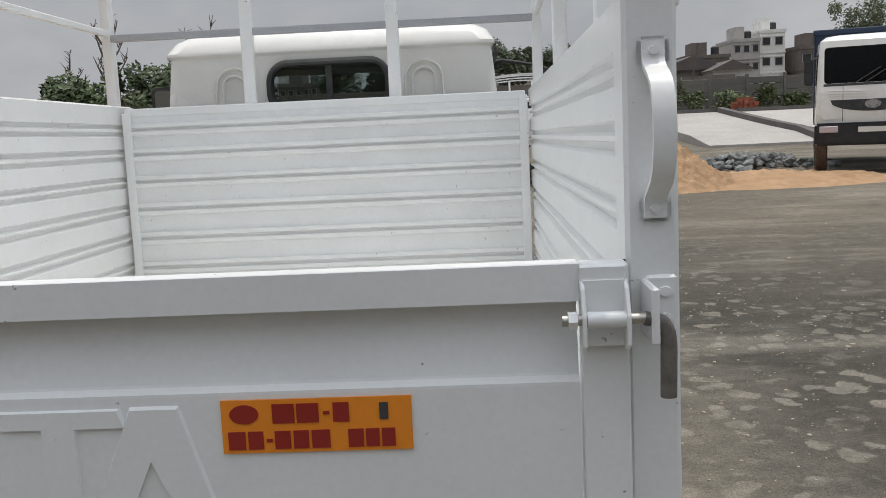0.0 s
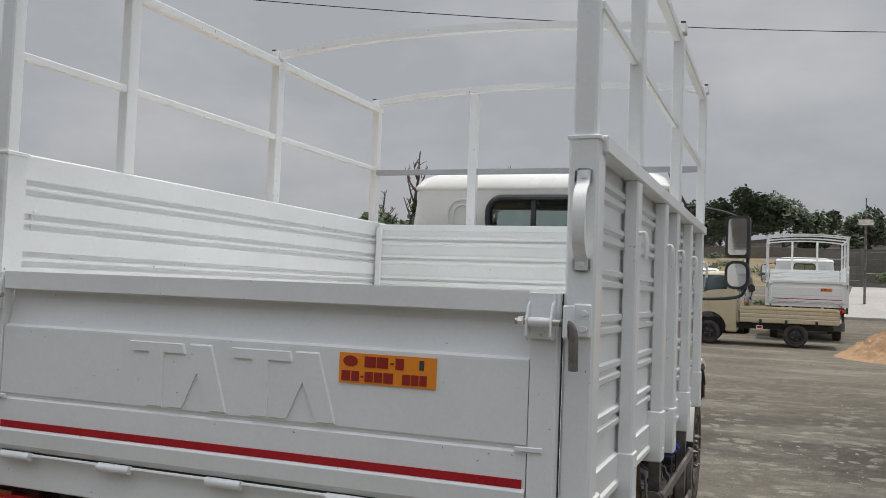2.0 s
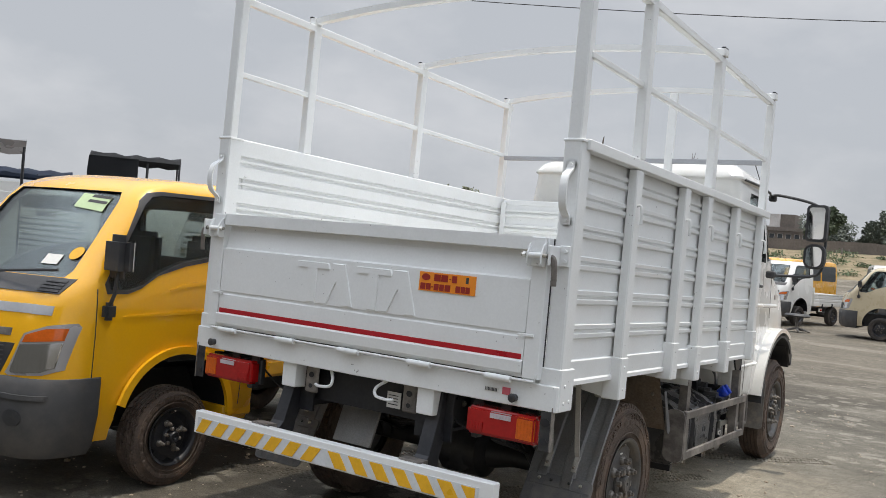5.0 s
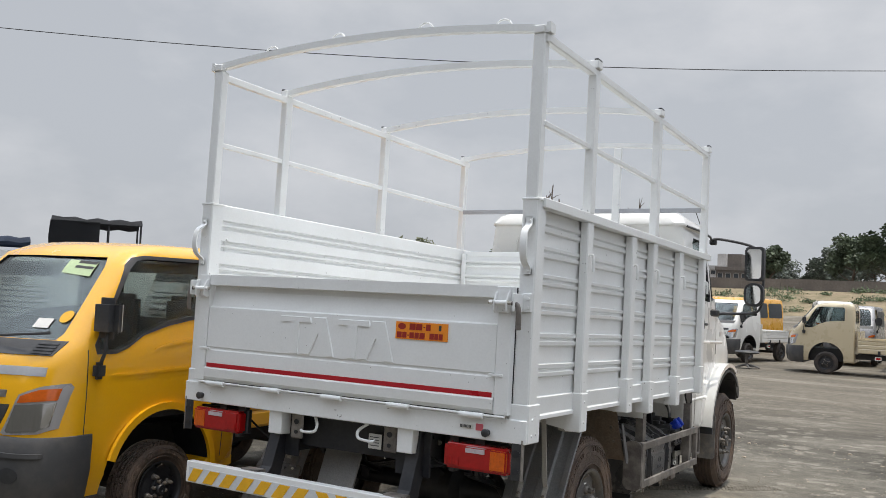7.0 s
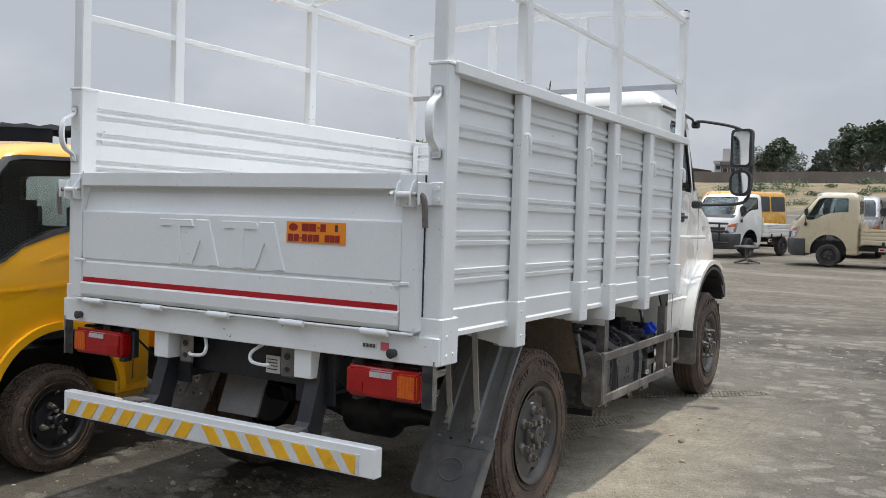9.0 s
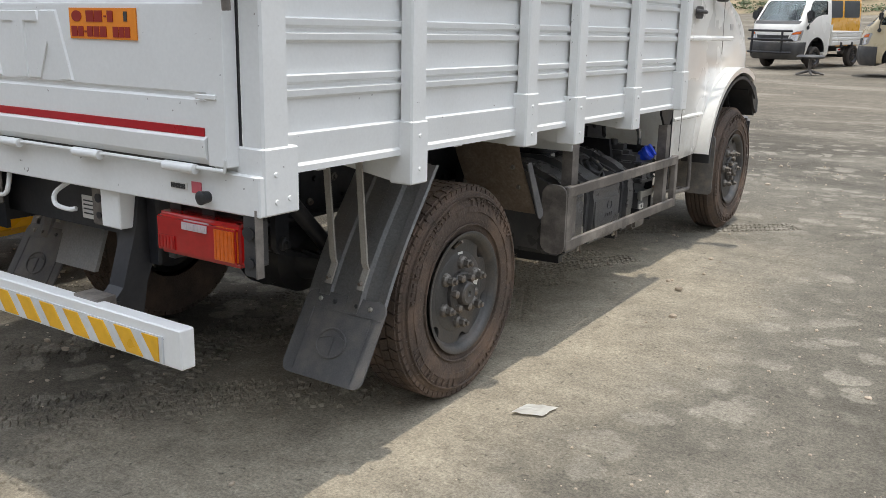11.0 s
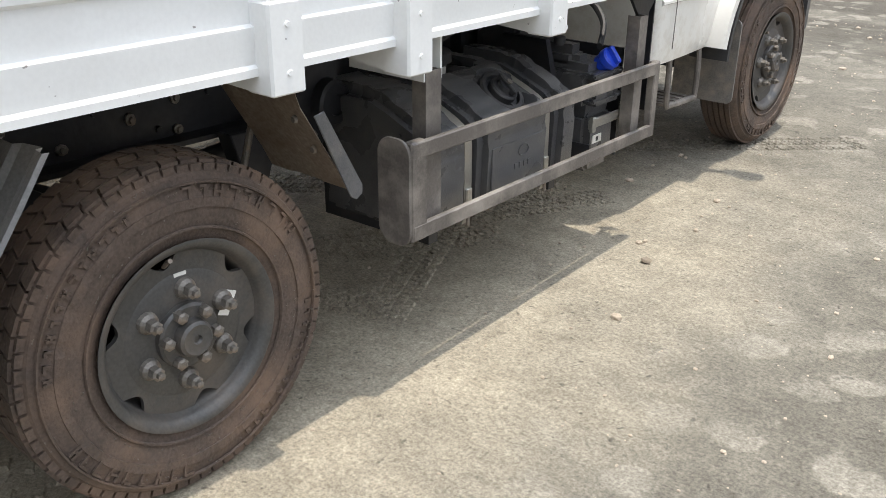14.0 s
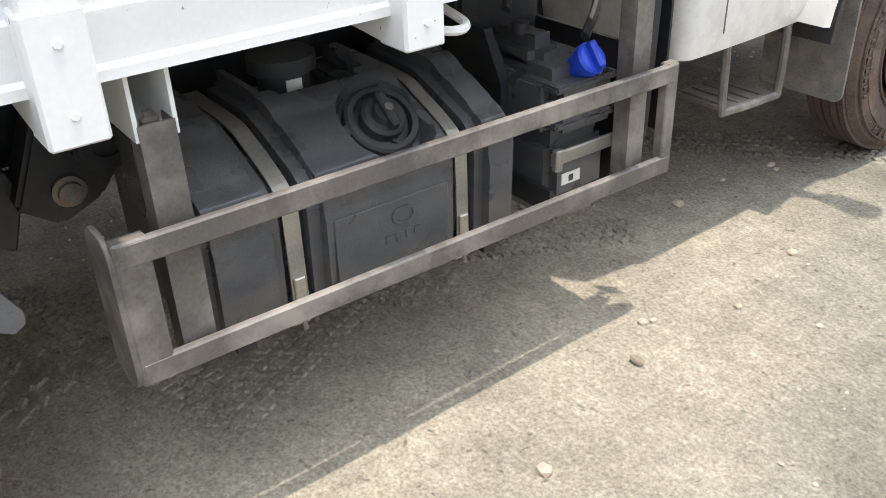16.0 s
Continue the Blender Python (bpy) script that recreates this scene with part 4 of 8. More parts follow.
def latch(s):
    X = lambda v: s * v
    b = part("tailgate_latch", cube(*sorted((X(0.962), X(1.036))), 1.388, 1.400, 1.548, 1.672), WHITE, gate, "white bolt latch with a hanging lever", bevel=0.003)
    for x in (0.962, 1.03):
        poly = [(1.395, 1.548), (1.372, 1.545), (1.352, 1.556), (1.352, 1.60), (1.372, 1.64), (1.395, 1.652)]
        part("latch_cheek", prism(bmesh.new(), poly, "x", *sorted((X(x), X(x + 0.007)))), WHITE, b, bevel=0.0015)
    part("latch_web", cube(*sorted((X(0.966), X(1.032))), 1.384, 1.39, 1.60, 1.65), WHITE, b)
    part("latch_pin", tube(bmesh.new(), [(X(0.932), 1.366, 1.594), (X(1.062), 1.366, 1.594)], 0.0085, 10), GALV, b, "bare steel pin", smooth=True)
    part("pin_nut", lathe(bmesh.new(), [(X(0.941), 0.014), (X(0.955), 0.014)], 6, (0, 1.366, 1.594)), WHITE, b)
    part("latch_sleeve", tube(bmesh.new(), [(X(0.970), 1.366, 1.594), (X(1.03), 1.366, 1.594)], 0.0125, 12), WHITE, b, smooth=True)
    pts = smooth_line([(X(1.055), 1.366, 1.594), (X(1.075), 1.366, 1.588), (X(1.083), 1.366, 1.565), (X(1.084), 1.37, 1.52), (X(1.084), 1.374, 1.472)], 5)
    part("latch_lever", tube(bmesh.new(), pts, 0.0105, 10), GUARD, b, "dark bent steel lever", smooth=True)
    k = part("latch_keeper", cube(*sorted((X(1.068), X(1.108))), 1.44, 1.452, 1.555, 1.645), WHITE, b, bevel=0.004)
    part("keeper_cheek", cube(*sorted((X(1.062), X(1.072))), 1.352, 1.45, 1.555, 1.64), WHITE, b, bevel=0.003)
    for z in (1.578, 1.62):
        part("keeper_bolt", lathe(bmesh.new(), [(1.442, 0.009), (1.435, 0.008)], 8, (X(1.092), 0, z), "y"), WHITE, b)


latch(1)
latch(-1)


# ---- under the bed ----
for s in (-1, 1):
    rail = part("chassis_rail", prism(bmesh.new(), [(s * 0.36, 0.72), (s * 0.43, 0.72), (s * 0.43, 0.735), (s * 0.375, 0.74), (s * 0.375, 0.925), (s * 0.43, 0.93), (s * 0.43, 0.945), (s * 0.36, 0.945)], "y", 1.56, 6.7), BLACK, truck, "black steel chassis rail")
    for y, z in ((1.95, 0.84), (2.12, 0.79), (2.12, 0.87), (2.38, 0.84), (2.52, 0.79), (2.66, 0.87), (2.80, 0.80), (2.98, 0.84), (3.12, 0.79), (3.12, 0.87)):
        part("rail_bolt", lathe(bmesh.new(), [(s * 0.374, 0.015), (s * 0.384, 0.015), (s * 0.386, 0.009), (s * 0.394, 0.008)], 8, (0, y, z)), NUT, rail)
    for k in range(26):
        part("rail_hole_rivet", lathe(bmesh.new(), [(s * 0.375, 0.010), (s * 0.386, 0.009)], 8, (0, 1.7 + k * 0.17, 0.80 + 0.07 * (k % 2))), BLACK, rail)
    part("runner", cube(s * 0.40 - 0.045, s * 0.40 + 0.045, 1.53, 4.75, 0.945, 0.99), WHITE, truck)
    hang = part("sill_bracket", cube(s * 0.415 - 0.045, s * 0.415 + 0.045, 1.455, 1.54, 0.815, 0.948), WHITE, truck, "white square bracket under the sill", bevel=0.004)
    part("bracket_plate", cube(s * 0.415 - 0.1, s * 0.415 + 0.1, 1.545, 1.56, 0.70, 0.948), BLACK, hang, "black drilled plate")
    part("tow_eye_plate", cube(s * 0.30 - 0.04, s * 0.30 + 0.04, 1.50, 1.515, 0.80, 0.945), GUARD, hang, "dusty grey drilled plate", bevel=0.006)
    part("plate_hole", lathe(bmesh.new(), [(1.495, 0.016), (1.499, 0.015)], 14, (s * 0.30, 0, 0.895), "y"), BLACK, hang)
    part("plate_hole", lathe(bmesh.new(), [(1.495, 0.012), (1.499, 0.011)], 14, (s * 0.30, 0, 0.835), "y"), BLACK, hang)
    pts = smooth_line([(s * 0.18, 1.49, 0.94), (s * 0.14, 1.46, 0.90), (s * 0.15, 1.45, 0.86), (s * 0.22, 1.45, 0.85), (s * 0.25, 1.46, 0.855)], 6)
    part("rope_hook", tube(bmesh.new(), pts, 0.0085, 8), WHITE, sill, "white bent rope hook", smooth=True)
    # bumper stay
    part("bumper_stay", prism(bmesh.new(), [(1.40, 0.50), (1.50, 0.50), (1.53, 0.64), (1.60, 0.80), (1.60, 0.95), (1.52, 0.95), (1.50, 0.82), (1.44, 0.64), (1.40, 0.60)], "x", s * 0.44 - 0.035, s * 0.44 + 0.035), BLACK, truck, "black plate stay")
    part("stay_foot", cube(s * 0.44 - 0.06, s * 0.44 + 0.05, 1.385, 1.45, 0.535, 0.60), GUARD, truck)
for y in (1.62, 2.35, 3.15, 4.4, 5.6):
    part("chassis_crossmember", cube(-0.37, 0.37, y - 0.03, y + 0.03, 0.76, 0.92), BLACK, truck)
part("spare_carrier_plate", prism(bmesh.new(), [(1.75, 0.55), (1.77, 0.55), (1.92, 0.86), (1.90, 0.86)], "x", -0.30, -0.06), MUD_GUARD, truck, "dusty cross plate")
part("paper_tag", cube(0.14, 0.22, 1.548, 1.551, 0.80, 0.88), PAPER, truck, "white printed tag")
for z in (0.815, 0.83, 0.845, 0.86):
    part("print_bar", cube(0.15, 0.205, 1.545, 1.548, z, z + 0.004), PRINT, truck)

# striped rear bumper beam
beam = part("rear_bumper_beam", cube(-0.868, 0.868, 1.362, 1.412, 0.478, 0.592), WHITE, truck, "white underrun beam with yellow and white slanted stripes", bevel=0.004)
part("reflective_sheet", cube(-0.84, 0.80, 1.3575, 1.3615, 0.484, 0.562), TAPE_WHITE, beam, "white reflective sheet")
for k in range(7):
    for s in (-1, 1):
        a = 0.02 + k * 0.118
        p = [(s * (a + 0.05), 0.488), (s * (a + 0.118), 0.488), (s * (a + 0.068), 0.558), (s * a, 0.558)]
        q = [(max(-0.835, min(0.795, x)) - 0.01, z) for x, z in p]
        part("yellow_stripe", prism(bmesh.new(), q, "y", 1.3545, 1.3575), TAPE_YELLOW, beam)
for s in (-1, 1):
    part("beam_arm", cube(s * 0.44 - 0.03, s * 0.44 + 0.03, 1.412, 1.48, 0.50, 0.57), BLACK, truck)


def tail_lamp(s):
    X = lambda v: s * v
    l = part("tail_lamp", cube(*sorted((X(0.638), X(0.985))), 1.545, 1.62, 0.742, 0.892), RED_LENS, truck, "red and amber rear lamp cluster", bevel=0.016, segs=3, smooth=True)

    def ribbed_lens(name, x0, x1, z0, z1, n, mat, label, out=1.538):
        lens = part(name, cube(*sorted((X(x0), X(x1))), out + 0.003, 1.56, z0, z1), mat, l, label, bevel=0.008, segs=2, smooth=True)
        for k in range(n):
            x = x0 + (x1 - x0) * (k + 1) / (n + 1)
            part("lens_rib", tube(bmesh.new(), [(X(x), out + 0.003, z0 + 0.012), (X(x), out + 0.003, z1 - 0.012)], 0.0022, 5), mat, lens)
    ribbed_lens("amber_lens", 0.882, 0.972, 0.756, 0.878, 5, AMBER_LENS, "amber indicator lens")
    ribbed_lens("red_lens", 0.65, 0.735, 0.756, 0.822, 5, RED_LENS, "red lens")
    ribbed_lens("reverse_lens", 0.752, 0.868, 0.838, 0.88, 7, CLEAR_LENS, "pale reversing lens")
    part("lamp_back", cube(*sorted((X(0.63), X(0.99))), 1.612, 1.65, 0.735, 0.90), BLACK_PLASTIC, l, bevel=0.006)
    part("lamp_lug", cube(*sorted((X(0.655), X(0.685))), 1.575, 1.63, 0.715, 0.745), BLACK_PLASTIC, l, bevel=0.004)
    part("lamp_strap", cube(*sorted((X(0.645), X(0.69))), 1.60, 1.61, 0.89, 0.96), BLACK_PLASTIC, l)
    part("lamp_strap", cube(*sorted((X(0.78), X(0.83))), 1.60, 1.61, 0.89, 0.96), BLACK_PLASTIC, l)
    b = part("lamp_bracket", cube(*sorted((X(0.992), X(1.046))), 1.55, 1.558, 0.725, 0.948), BLACK_PLASTIC, truck, "dark drilled lamp bracket", bevel=0.004)
    part("bracket_flange", cube(*sorted((X(1.043), X(1.048))), 1.545, 1.57, 0.725, 0.955), GUARD, b)
    for z, r in ((0.875, 0.022), (0.775, 0.018)):
        part("bracket_hole", lathe(bmesh.new(), [(1.544, r), (1.549, r - 0.002)], 16, (X(1.018), 0, z), "y"), BLACK, b, smooth=True)
    part("lamp_plate", cube(*sorted((X(0.655), X(0.94))), 1.64, 1.65, 0.89, 0.95), BLACK, truck)
    cable = smooth_line([(X(0.72), 1.66, 0.9), (X(0.66), 1.7, 0.80), (X(0.55), 1.72, 0.72), (X(0.42), 1.7, 0.80)], 6)
    part("lamp_cable", tube(bmesh.new(), cable, 0.006, 6), WIRE, l, "black cable", smooth=True)


tail_lamp(1)
tail_lamp(-1)

# axles, springs, shaft
ax = part("rear_axle", lathe(bmesh.new(), [(-0.74, 0.05), (-0.3, 0.055), (-0.16, 0.09), (-0.12, 0.15), (0.12, 0.15), (0.16, 0.09), (0.3, 0.055), (0.74, 0.05)], 24, (0, 2.747, 0.486)), BLACK, truck, "black rear axle with its round housing", smooth=True)
part("differential", lathe(bmesh.new(), [(2.60, 0.05), (2.63, 0.12), (2.85, 0.13), (2.95, 0.06), (2.97, 0.05)], 20, (0, 0, 0.486), "y"), BLACK, ax, smooth=True)
part("propeller_shaft", tube(bmesh.new(), [(0, 2.95, 0.49), (0, 4.9, 0.66)], 0.035, 12), BLACK, truck, smooth=True)
part("front_axle", cube(-0.72, 0.72, 6.09, 6.17, 0.51, 0.58), BLACK, truck, bevel=0.01)
for s in (-1, 1):
    for yc, zc in ((2.747, 0.57), (6.126, 0.66)):
        for k in range(5):
            hl = 0.56 - 0.08 * k
            pts = [(s * 0.47, yc + hl * t, zc + 0.10 * t * t - 0.014 * k) for t in (j / 8 for j in range(-8, 9))]
            part("leaf_spring", strip(bmesh.new(), pts, 0.06, 0.011, (1, 0, 0)), BLACK, truck)
    part("spring_hanger", prism(bmesh.new(), [(3.24, 0.64), (3.32, 0.60), (3.36, 0.72), (3.34, 0.78), (3.2, 0.78)], "x", s * 0.44, s * 0.51), BLACK, truck, bevel=0.004)
    part("shock_absorber", tube(bmesh.new(), [(s * 0.5, 2.62, 0.5), (s * 0.42, 2.3, 0.88)], 0.03, 12), BLACK, truck, smooth=True)
    wheel("rear_wheel", truck, pose(s * 0.942, 2.622, 0.484) @ pose(0, 0, 0, 10, 0, 0 if s > 0 else 180), 0.42, 0.215, 0.232)
    wheel("front_wheel", truck, pose(s * 0.93, 6.07, 0.568) @ pose(0, 0, 0, 40, 0, 0 if s > 0 else 180), 0.42, 0.205, 0.232, ribs=True)
for s in (-1, 1):
    # round bush of the front spring eye, with a slotted bolt, and a bright stay rod before it
    eye = part("spring_eye_housing", prism(bmesh.new(), [(3.33, 0.71), (3.41, 0.65), (3.50, 0.69), (3.58, 0.80), (3.56, 0.92), (3.44, 0.94)], "x", *sorted((s * 0.46, s * 0.56))), BLACK, truck, "black cast spring hanger with a round bush", bevel=0.01, segs=2)
    part("bush", lathe(bmesh.new(), [(s * 0.55, 0.062), (s * 0.60, 0.062), (s * 0.607, 0.054), (s * 0.607, 0.03), (s * 0.60, 0.028), (s * 0.60, 0.01)], 28, (0, 3.515, 0.82)), BLACK, eye, smooth=True)
    part("slotted_bolt", lathe(bmesh.new(), [(s * 0.55, 0.034), (s * 0.57, 0.034), (s * 0.572, 0.024), (s * 0.582, 0.023), (s * 0.584, 0.01)], 16, (0, 3.435, 0.725)), NUT, eye, "bright bolt head", smooth=True)
    part("stay_rod", tube(bmesh.new(), [(s * 0.66, 3.12, 0.70), (s * 0.66, 3.22, 0.98)], 0.010, 8), NUT, truck, "bright round stay rod", smooth=True)
part("tail_pipe", tube(bmesh.new(), smooth_line([(0.16, 4.2, 0.70), (0.34, 3.9, 0.72), (0.46, 3.76, 0.70), (0.53, 3.70, 0.65), (0.56, 3.67, 0.60)], 5), 0.036, 14), RUSTY, truck, "heat-stained steel tail pipe", smooth=True)
for s in (-1, 1):
    # rear spring shackle: a black link on two round bolts, and its dusty frame bracket
    lk = part("spring_shackle", prism(bmesh.new(), rounded(2.165, 2.245, 0.655, 0.885, 0.038), "x", *sorted((s * 0.51, s * 0.535))), BLACK, truck, "black spring shackle with two round bolts", bevel=0.005, segs=2, smooth=True)
    for y, z in ((2.205, 0.845), (2.205, 0.695)):
        part("shackle_bolt", lathe(bmesh.new(), [(s * 0.53, 0.026), (s * 0.553, 0.024), (s * 0.556, 0.015), (s * 0.57, 0.013)], 14, (0, y, z)), BLACK, lk, smooth=True)
    part("shackle_bracket", prism(bmesh.new(), [(1.98, 0.93), (2.22, 0.93), (2.16, 0.80), (2.13, 0.70), (2.06, 0.70), (1.98, 0.80)], "x", *sorted((s * 0.40, s * 0.505))), BLACK, truck, "black frame bracket", bevel=0.006)
tag = part("wheel_tag", prism(bmesh.new(), [(-0.03, -0.02), (0.0, -0.034), (0.034, 0.02), (0.006, 0.034)], "x", -0.001, 0.001), PAPER, truck, "torn white paper tag on a wheel nut")
tag.matrix_basis = pose(0.926, 2.87, 0.512, 0, 0, 6)
part("wheel_sticker", cube(0.9172, 0.9195, 2.758, 2.786, 0.600, 0.630), PAPER, truck, "small white sticker on the wheel disc")
part("exhaust_silencer", lathe(bmesh.new(), [(3.05, 0.03), (3.06, 0.1), (3.5, 0.1), (3.51, 0.03)], 20, (-0.62, 0, 0.62), "y"), BLACK, truck, smooth=True)
part("exhaust_pipe", tube(bmesh.new(), smooth_line([(-0.62, 3.05, 0.62), (-0.60, 2.4, 0.75), (-0.60, 1.9, 0.70)], 6), 0.03, 10), DIRTY_PLATE, truck, smooth=True)


def mud_guards(s):
    X = lambda v: s * v
    rear = smooth_line([(0, 2.33, 1.02), (0, 2.262, 0.925), (0, 2.16, 0.785), (0, 2.075, 0.645), (0, 2.022, 0.535)], 4)
    bm = bmesh.new()
    rows = [[bm.verts.new((X(x), p.y + dy, p.z)) for x, dy in ((0.67, 0), (0.715, 0.0), (0.722, -0.009), (0.768, -0.009), (0.776, 0.0), (0.845, -0.004), (0.853, -0.015), (0.905, -0.015), (0.915, 0.0), (0.955, 0.01), (0.968, 0.012), (0.972, -0.004), (1.004, -0.008), (1.008, 0.004))] for p in rear]
    for a, b in zip(rows, rows[1:]):
        for i in range(len(a) - 1):
            bm.faces.new((a[i], a[i + 1], b[i + 1], b[i]))
    bmesh.ops.solidify(bm, geom=bm.faces[:], thickness=0.004)
    part("rear_mud_guard", bm, MUD_GUARD, truck, "dusty grey pressed mud guard behind the rear wheel", smooth=True)
    f = part("mud_flap", prism(bmesh.new(), rounded(-0.172, 0.172, -0.262, 0.035, 0.032), "y", -0.006, 0.002), FLAP, truck, "black rubber mud flap with a raised round emblem", bevel=0.0015)
    f.matrix_basis = pose(X(0.846), 2.028, 0.56, -32, 0, 0)
    ring = [(0.06 * math.cos(2 * math.pi * k / 32), -0.009, -0.135 + 0.05 * math.sin(2 * math.pi * k / 32)) for k in range(33)]
    part("emblem_ring", tube(bmesh.new(), ring, 0.0045, 6), FLAP, f, smooth=True)
    part("emblem_bar", cube(-0.007, 0.007, -0.010, -0.005, -0.178, -0.11), FLAP, f)
    part("emblem_arc", strip(bmesh.new(), [(0.052 * t, -0.008, -0.108 - 0.014 * t * t) for t in (k / 5 for k in range(-5, 6))], 0.009, 0.006, (0, 0, 1)), FLAP, f)
    for x in (-0.125, 0.125):
        part("flap_bead", cube(x - 0.004, x + 0.004, -0.009, -0.005, -0.245, -0.02), FLAP, f)
    for x in (-0.108, -0.045, 0.05, 0.108):
        part("flap_rivet", lathe(bmesh.new(), [(-0.005, 0.0095), (-0.0125, 0.006)], 10, (x, 0, 0.006), "y"), GALV if abs(x) > 0.1 else BLACK_PLASTIC, f)
    part("flap_bead", cube(-0.165, 0.165, -0.009, -0.005, -0.026, -0.02), FLAP, f)
    for x, y1 in ((0.764, 2.052), (0.905, 2.048)):
        st = part("guard_stay", strip(bmesh.new(), [(X(x - 0.02), 2.05, 1.075), (X(x - 0.015), 2.05, 1.02), (X(x + 0.008), y1, 0.715), (X(x + 0.012), y1 + 0.004, 0.695), (X(x + 0.008), y1 - 0.026, 0.628)], 0.024, 0.008, (1, 0, 0)), STAY, truck, "pale flat steel stay")
        part("stay_bolt", lathe(bmesh.new(), [(y1 - 0.016, 0.008), (y1 - 0.032, 0.006)], 8, (X(x + 0.008), 0, 0.65), "y"), NUT, st)
        part("stay_hook", strip(bmesh.new(), [(X(x - 0.02), 2.05, 1.075), (X(x - 0.02), 2.075, 1.08), (X(x - 0.02), 2.085, 1.06)], 0.05, 0.006, (1, 0, 0)), GALV, st)
    pts = smooth_line([(X(0.72), 2.30, 1.0), (X(0.93), 2.33, 0.985), (X(0.985), 2.335, 0.985), (X(1.0), 2.335, 0.965), (X(0.985), 2.33, 0.945), (X(0.93), 2.32, 0.95)], 5)
    part("bent_hook_bar", tube(bmesh.new(), pts, 0.009, 8), STAY, truck, "bent round steel hook", smooth=True)
    # guard before the rear wheel
    bm = bmesh.new()
    rows = [[bm.verts.new((X(x), y + dy, z)) for x, dy in ((0.66, 0), (0.74, 0), (0.75, 0.006), (0.86, 0.006), (0.87, 0), (0.965, 0), (0.982, -0.014))] for y, z in ((2.935, 1.07), (2.97, 0.97), (3.03, 0.87), (3.085, 0.78), (3.115, 0.72))]
    for a, b in zip(rows, rows[1:]):
        for i in range(len(a) - 1):
            bm.faces.new((a[i], a[i + 1], b[i + 1], b[i]))
    bmesh.ops.solidify(bm, geom=bm.faces[:], thickness=0.004)
    gg = part("fore_mud_guard", bm, DIRTY_PLATE, truck, "mud-stained guard plate before the rear wheel", smooth=True)
    part("guard_lip", prism(bmesh.new(), [(2.985, 0.948), (3.018, 0.955), (3.138, 0.735), (3.136, 0.712), (3.115, 0.70), (3.095, 0.712)], "x", *sorted((X(0.992), X(0.998)))), FLAP, gg, bevel=0.002)
    for y, z in ((2.985, 0.93), (3.04, 0.84)):
        part("guard_bolt", lathe(bmesh.new(), [(y - 0.002, 0.011), (y - 0.01, 0.008)], 8, (X(0.93), 0, z), "y"), NUT, gg)


mud_guards(1)
mud_guards(-1)


def side_guard(s):
    X = lambda v: s * v
    g = part("side_underrun_guard", cube(*sorted((X(0.990), X(1.008))), 3.385, 4.765, 0.775, 0.822), GUARD, truck, "dusty grey side guard frame of two rails", bevel=0.004)
    part("lower_rail", cube(*sorted((X(0.990), X(1.008))), 3.385, 4.765, 0.538, 0.585), GUARD, g, bevel=0.004)
    part("end_upright", cube(*sorted((X(0.976), X(1.007))), 3.382, 3.442, 0.536, 0.824), GUARD, g, bevel=0.004)
    part("end_upright", cube(*sorted((X(0.976), X(1.007))), 4.728, 4.768, 0.536, 0.824), GUARD, g, bevel=0.004)
    o = rounded(0.89, 1.004, 0.522, 0.83, 0.04)
    part("end_plate", prism(bmesh.new(), [(X(x), z) for x, z in o], "y", 3.374, 3.384), GUARD, g, "rounded dusty end plate", bevel=0.002)
    for y in (3.50, 4.66):
        u = part("hanger_channel", prism(bmesh.new(), [(X(0.925), y - 0.03), (X(0.975), y - 0.03), (X(0.975), y + 0.03), (X(0.925), y + 0.03), (X(0.925), y + 0.025), (X(0.97), y + 0.025), (X(0.97), y - 0.025), (X(0.925), y - 0.025)], "z", 0.545, 0.95), GUARD, g)
    part("hanger_top", prism(bmesh.new(), [(3.465, 0.93), (3.535, 0.93), (3.535, 1.04), (3.528, 1.04), (3.528, 0.938), (3.472, 0.938), (3.472, 1.04), (3.465, 1.04)], "x", *sorted((X(0.72), X(0.972)))), WHITE, g, "pale steel channel")
    part("hanger_bolt", lathe(bmesh.new(), [(0.938, 0.016), (0.948, 0.016), (0.952, 0.009), (0.962, 0.009)], 6, (X(0.94), 3.5, 0), "z"), NUT, g)
    part("hanger_gusset", prism(bmesh.new(), [(4.62, 1.05), (4.80, 1.05), (4.80, 0.99), (4.76, 0.95), (4.745, 0.62), (4.70, 0.62), (4.70, 0.93), (4.62, 1.01)], "x", *sorted((X(0.93), X(0.942)))), BLACK, g, "black bent gusset plate")
    part("gusset_flange", cube(*sorted((X(0.90), X(0.944))), 4.795, 4.803, 0.62, 1.05), BLACK, g)


side_guard(1)


# fuel tank with its straps and cap
def bulged(y0, y1, x0, x1, z0, z1, r=0.05):
    bm = bmesh.new()
    box(bm, x0, x1, y0, y1, z0, z1)
    bmesh.ops.bevel(bm, geom=bm.edges[:], offset=r, segments=4, affect="EDGES", clamp_overlap=True)
    return bm


def tank_section(y0, y1, grow=0.0):
    """One lobe of the tank: sloping shoulder towards the outside."""
    g = grow
    poly = [(0.50, 0.46 - g), (0.90, 0.46 - g), (0.932 + g, 0.50), (0.94 + g, 0.715), (0.928 + g, 0.765 + g), (0.89 + g, 0.805 + g), (0.80, 0.852 + g), (0.72, 0.872 + g), (0.50, 0.872 + g)]
    bm = prism(bmesh.new(), poly, "y", y0, y1)
    return bm


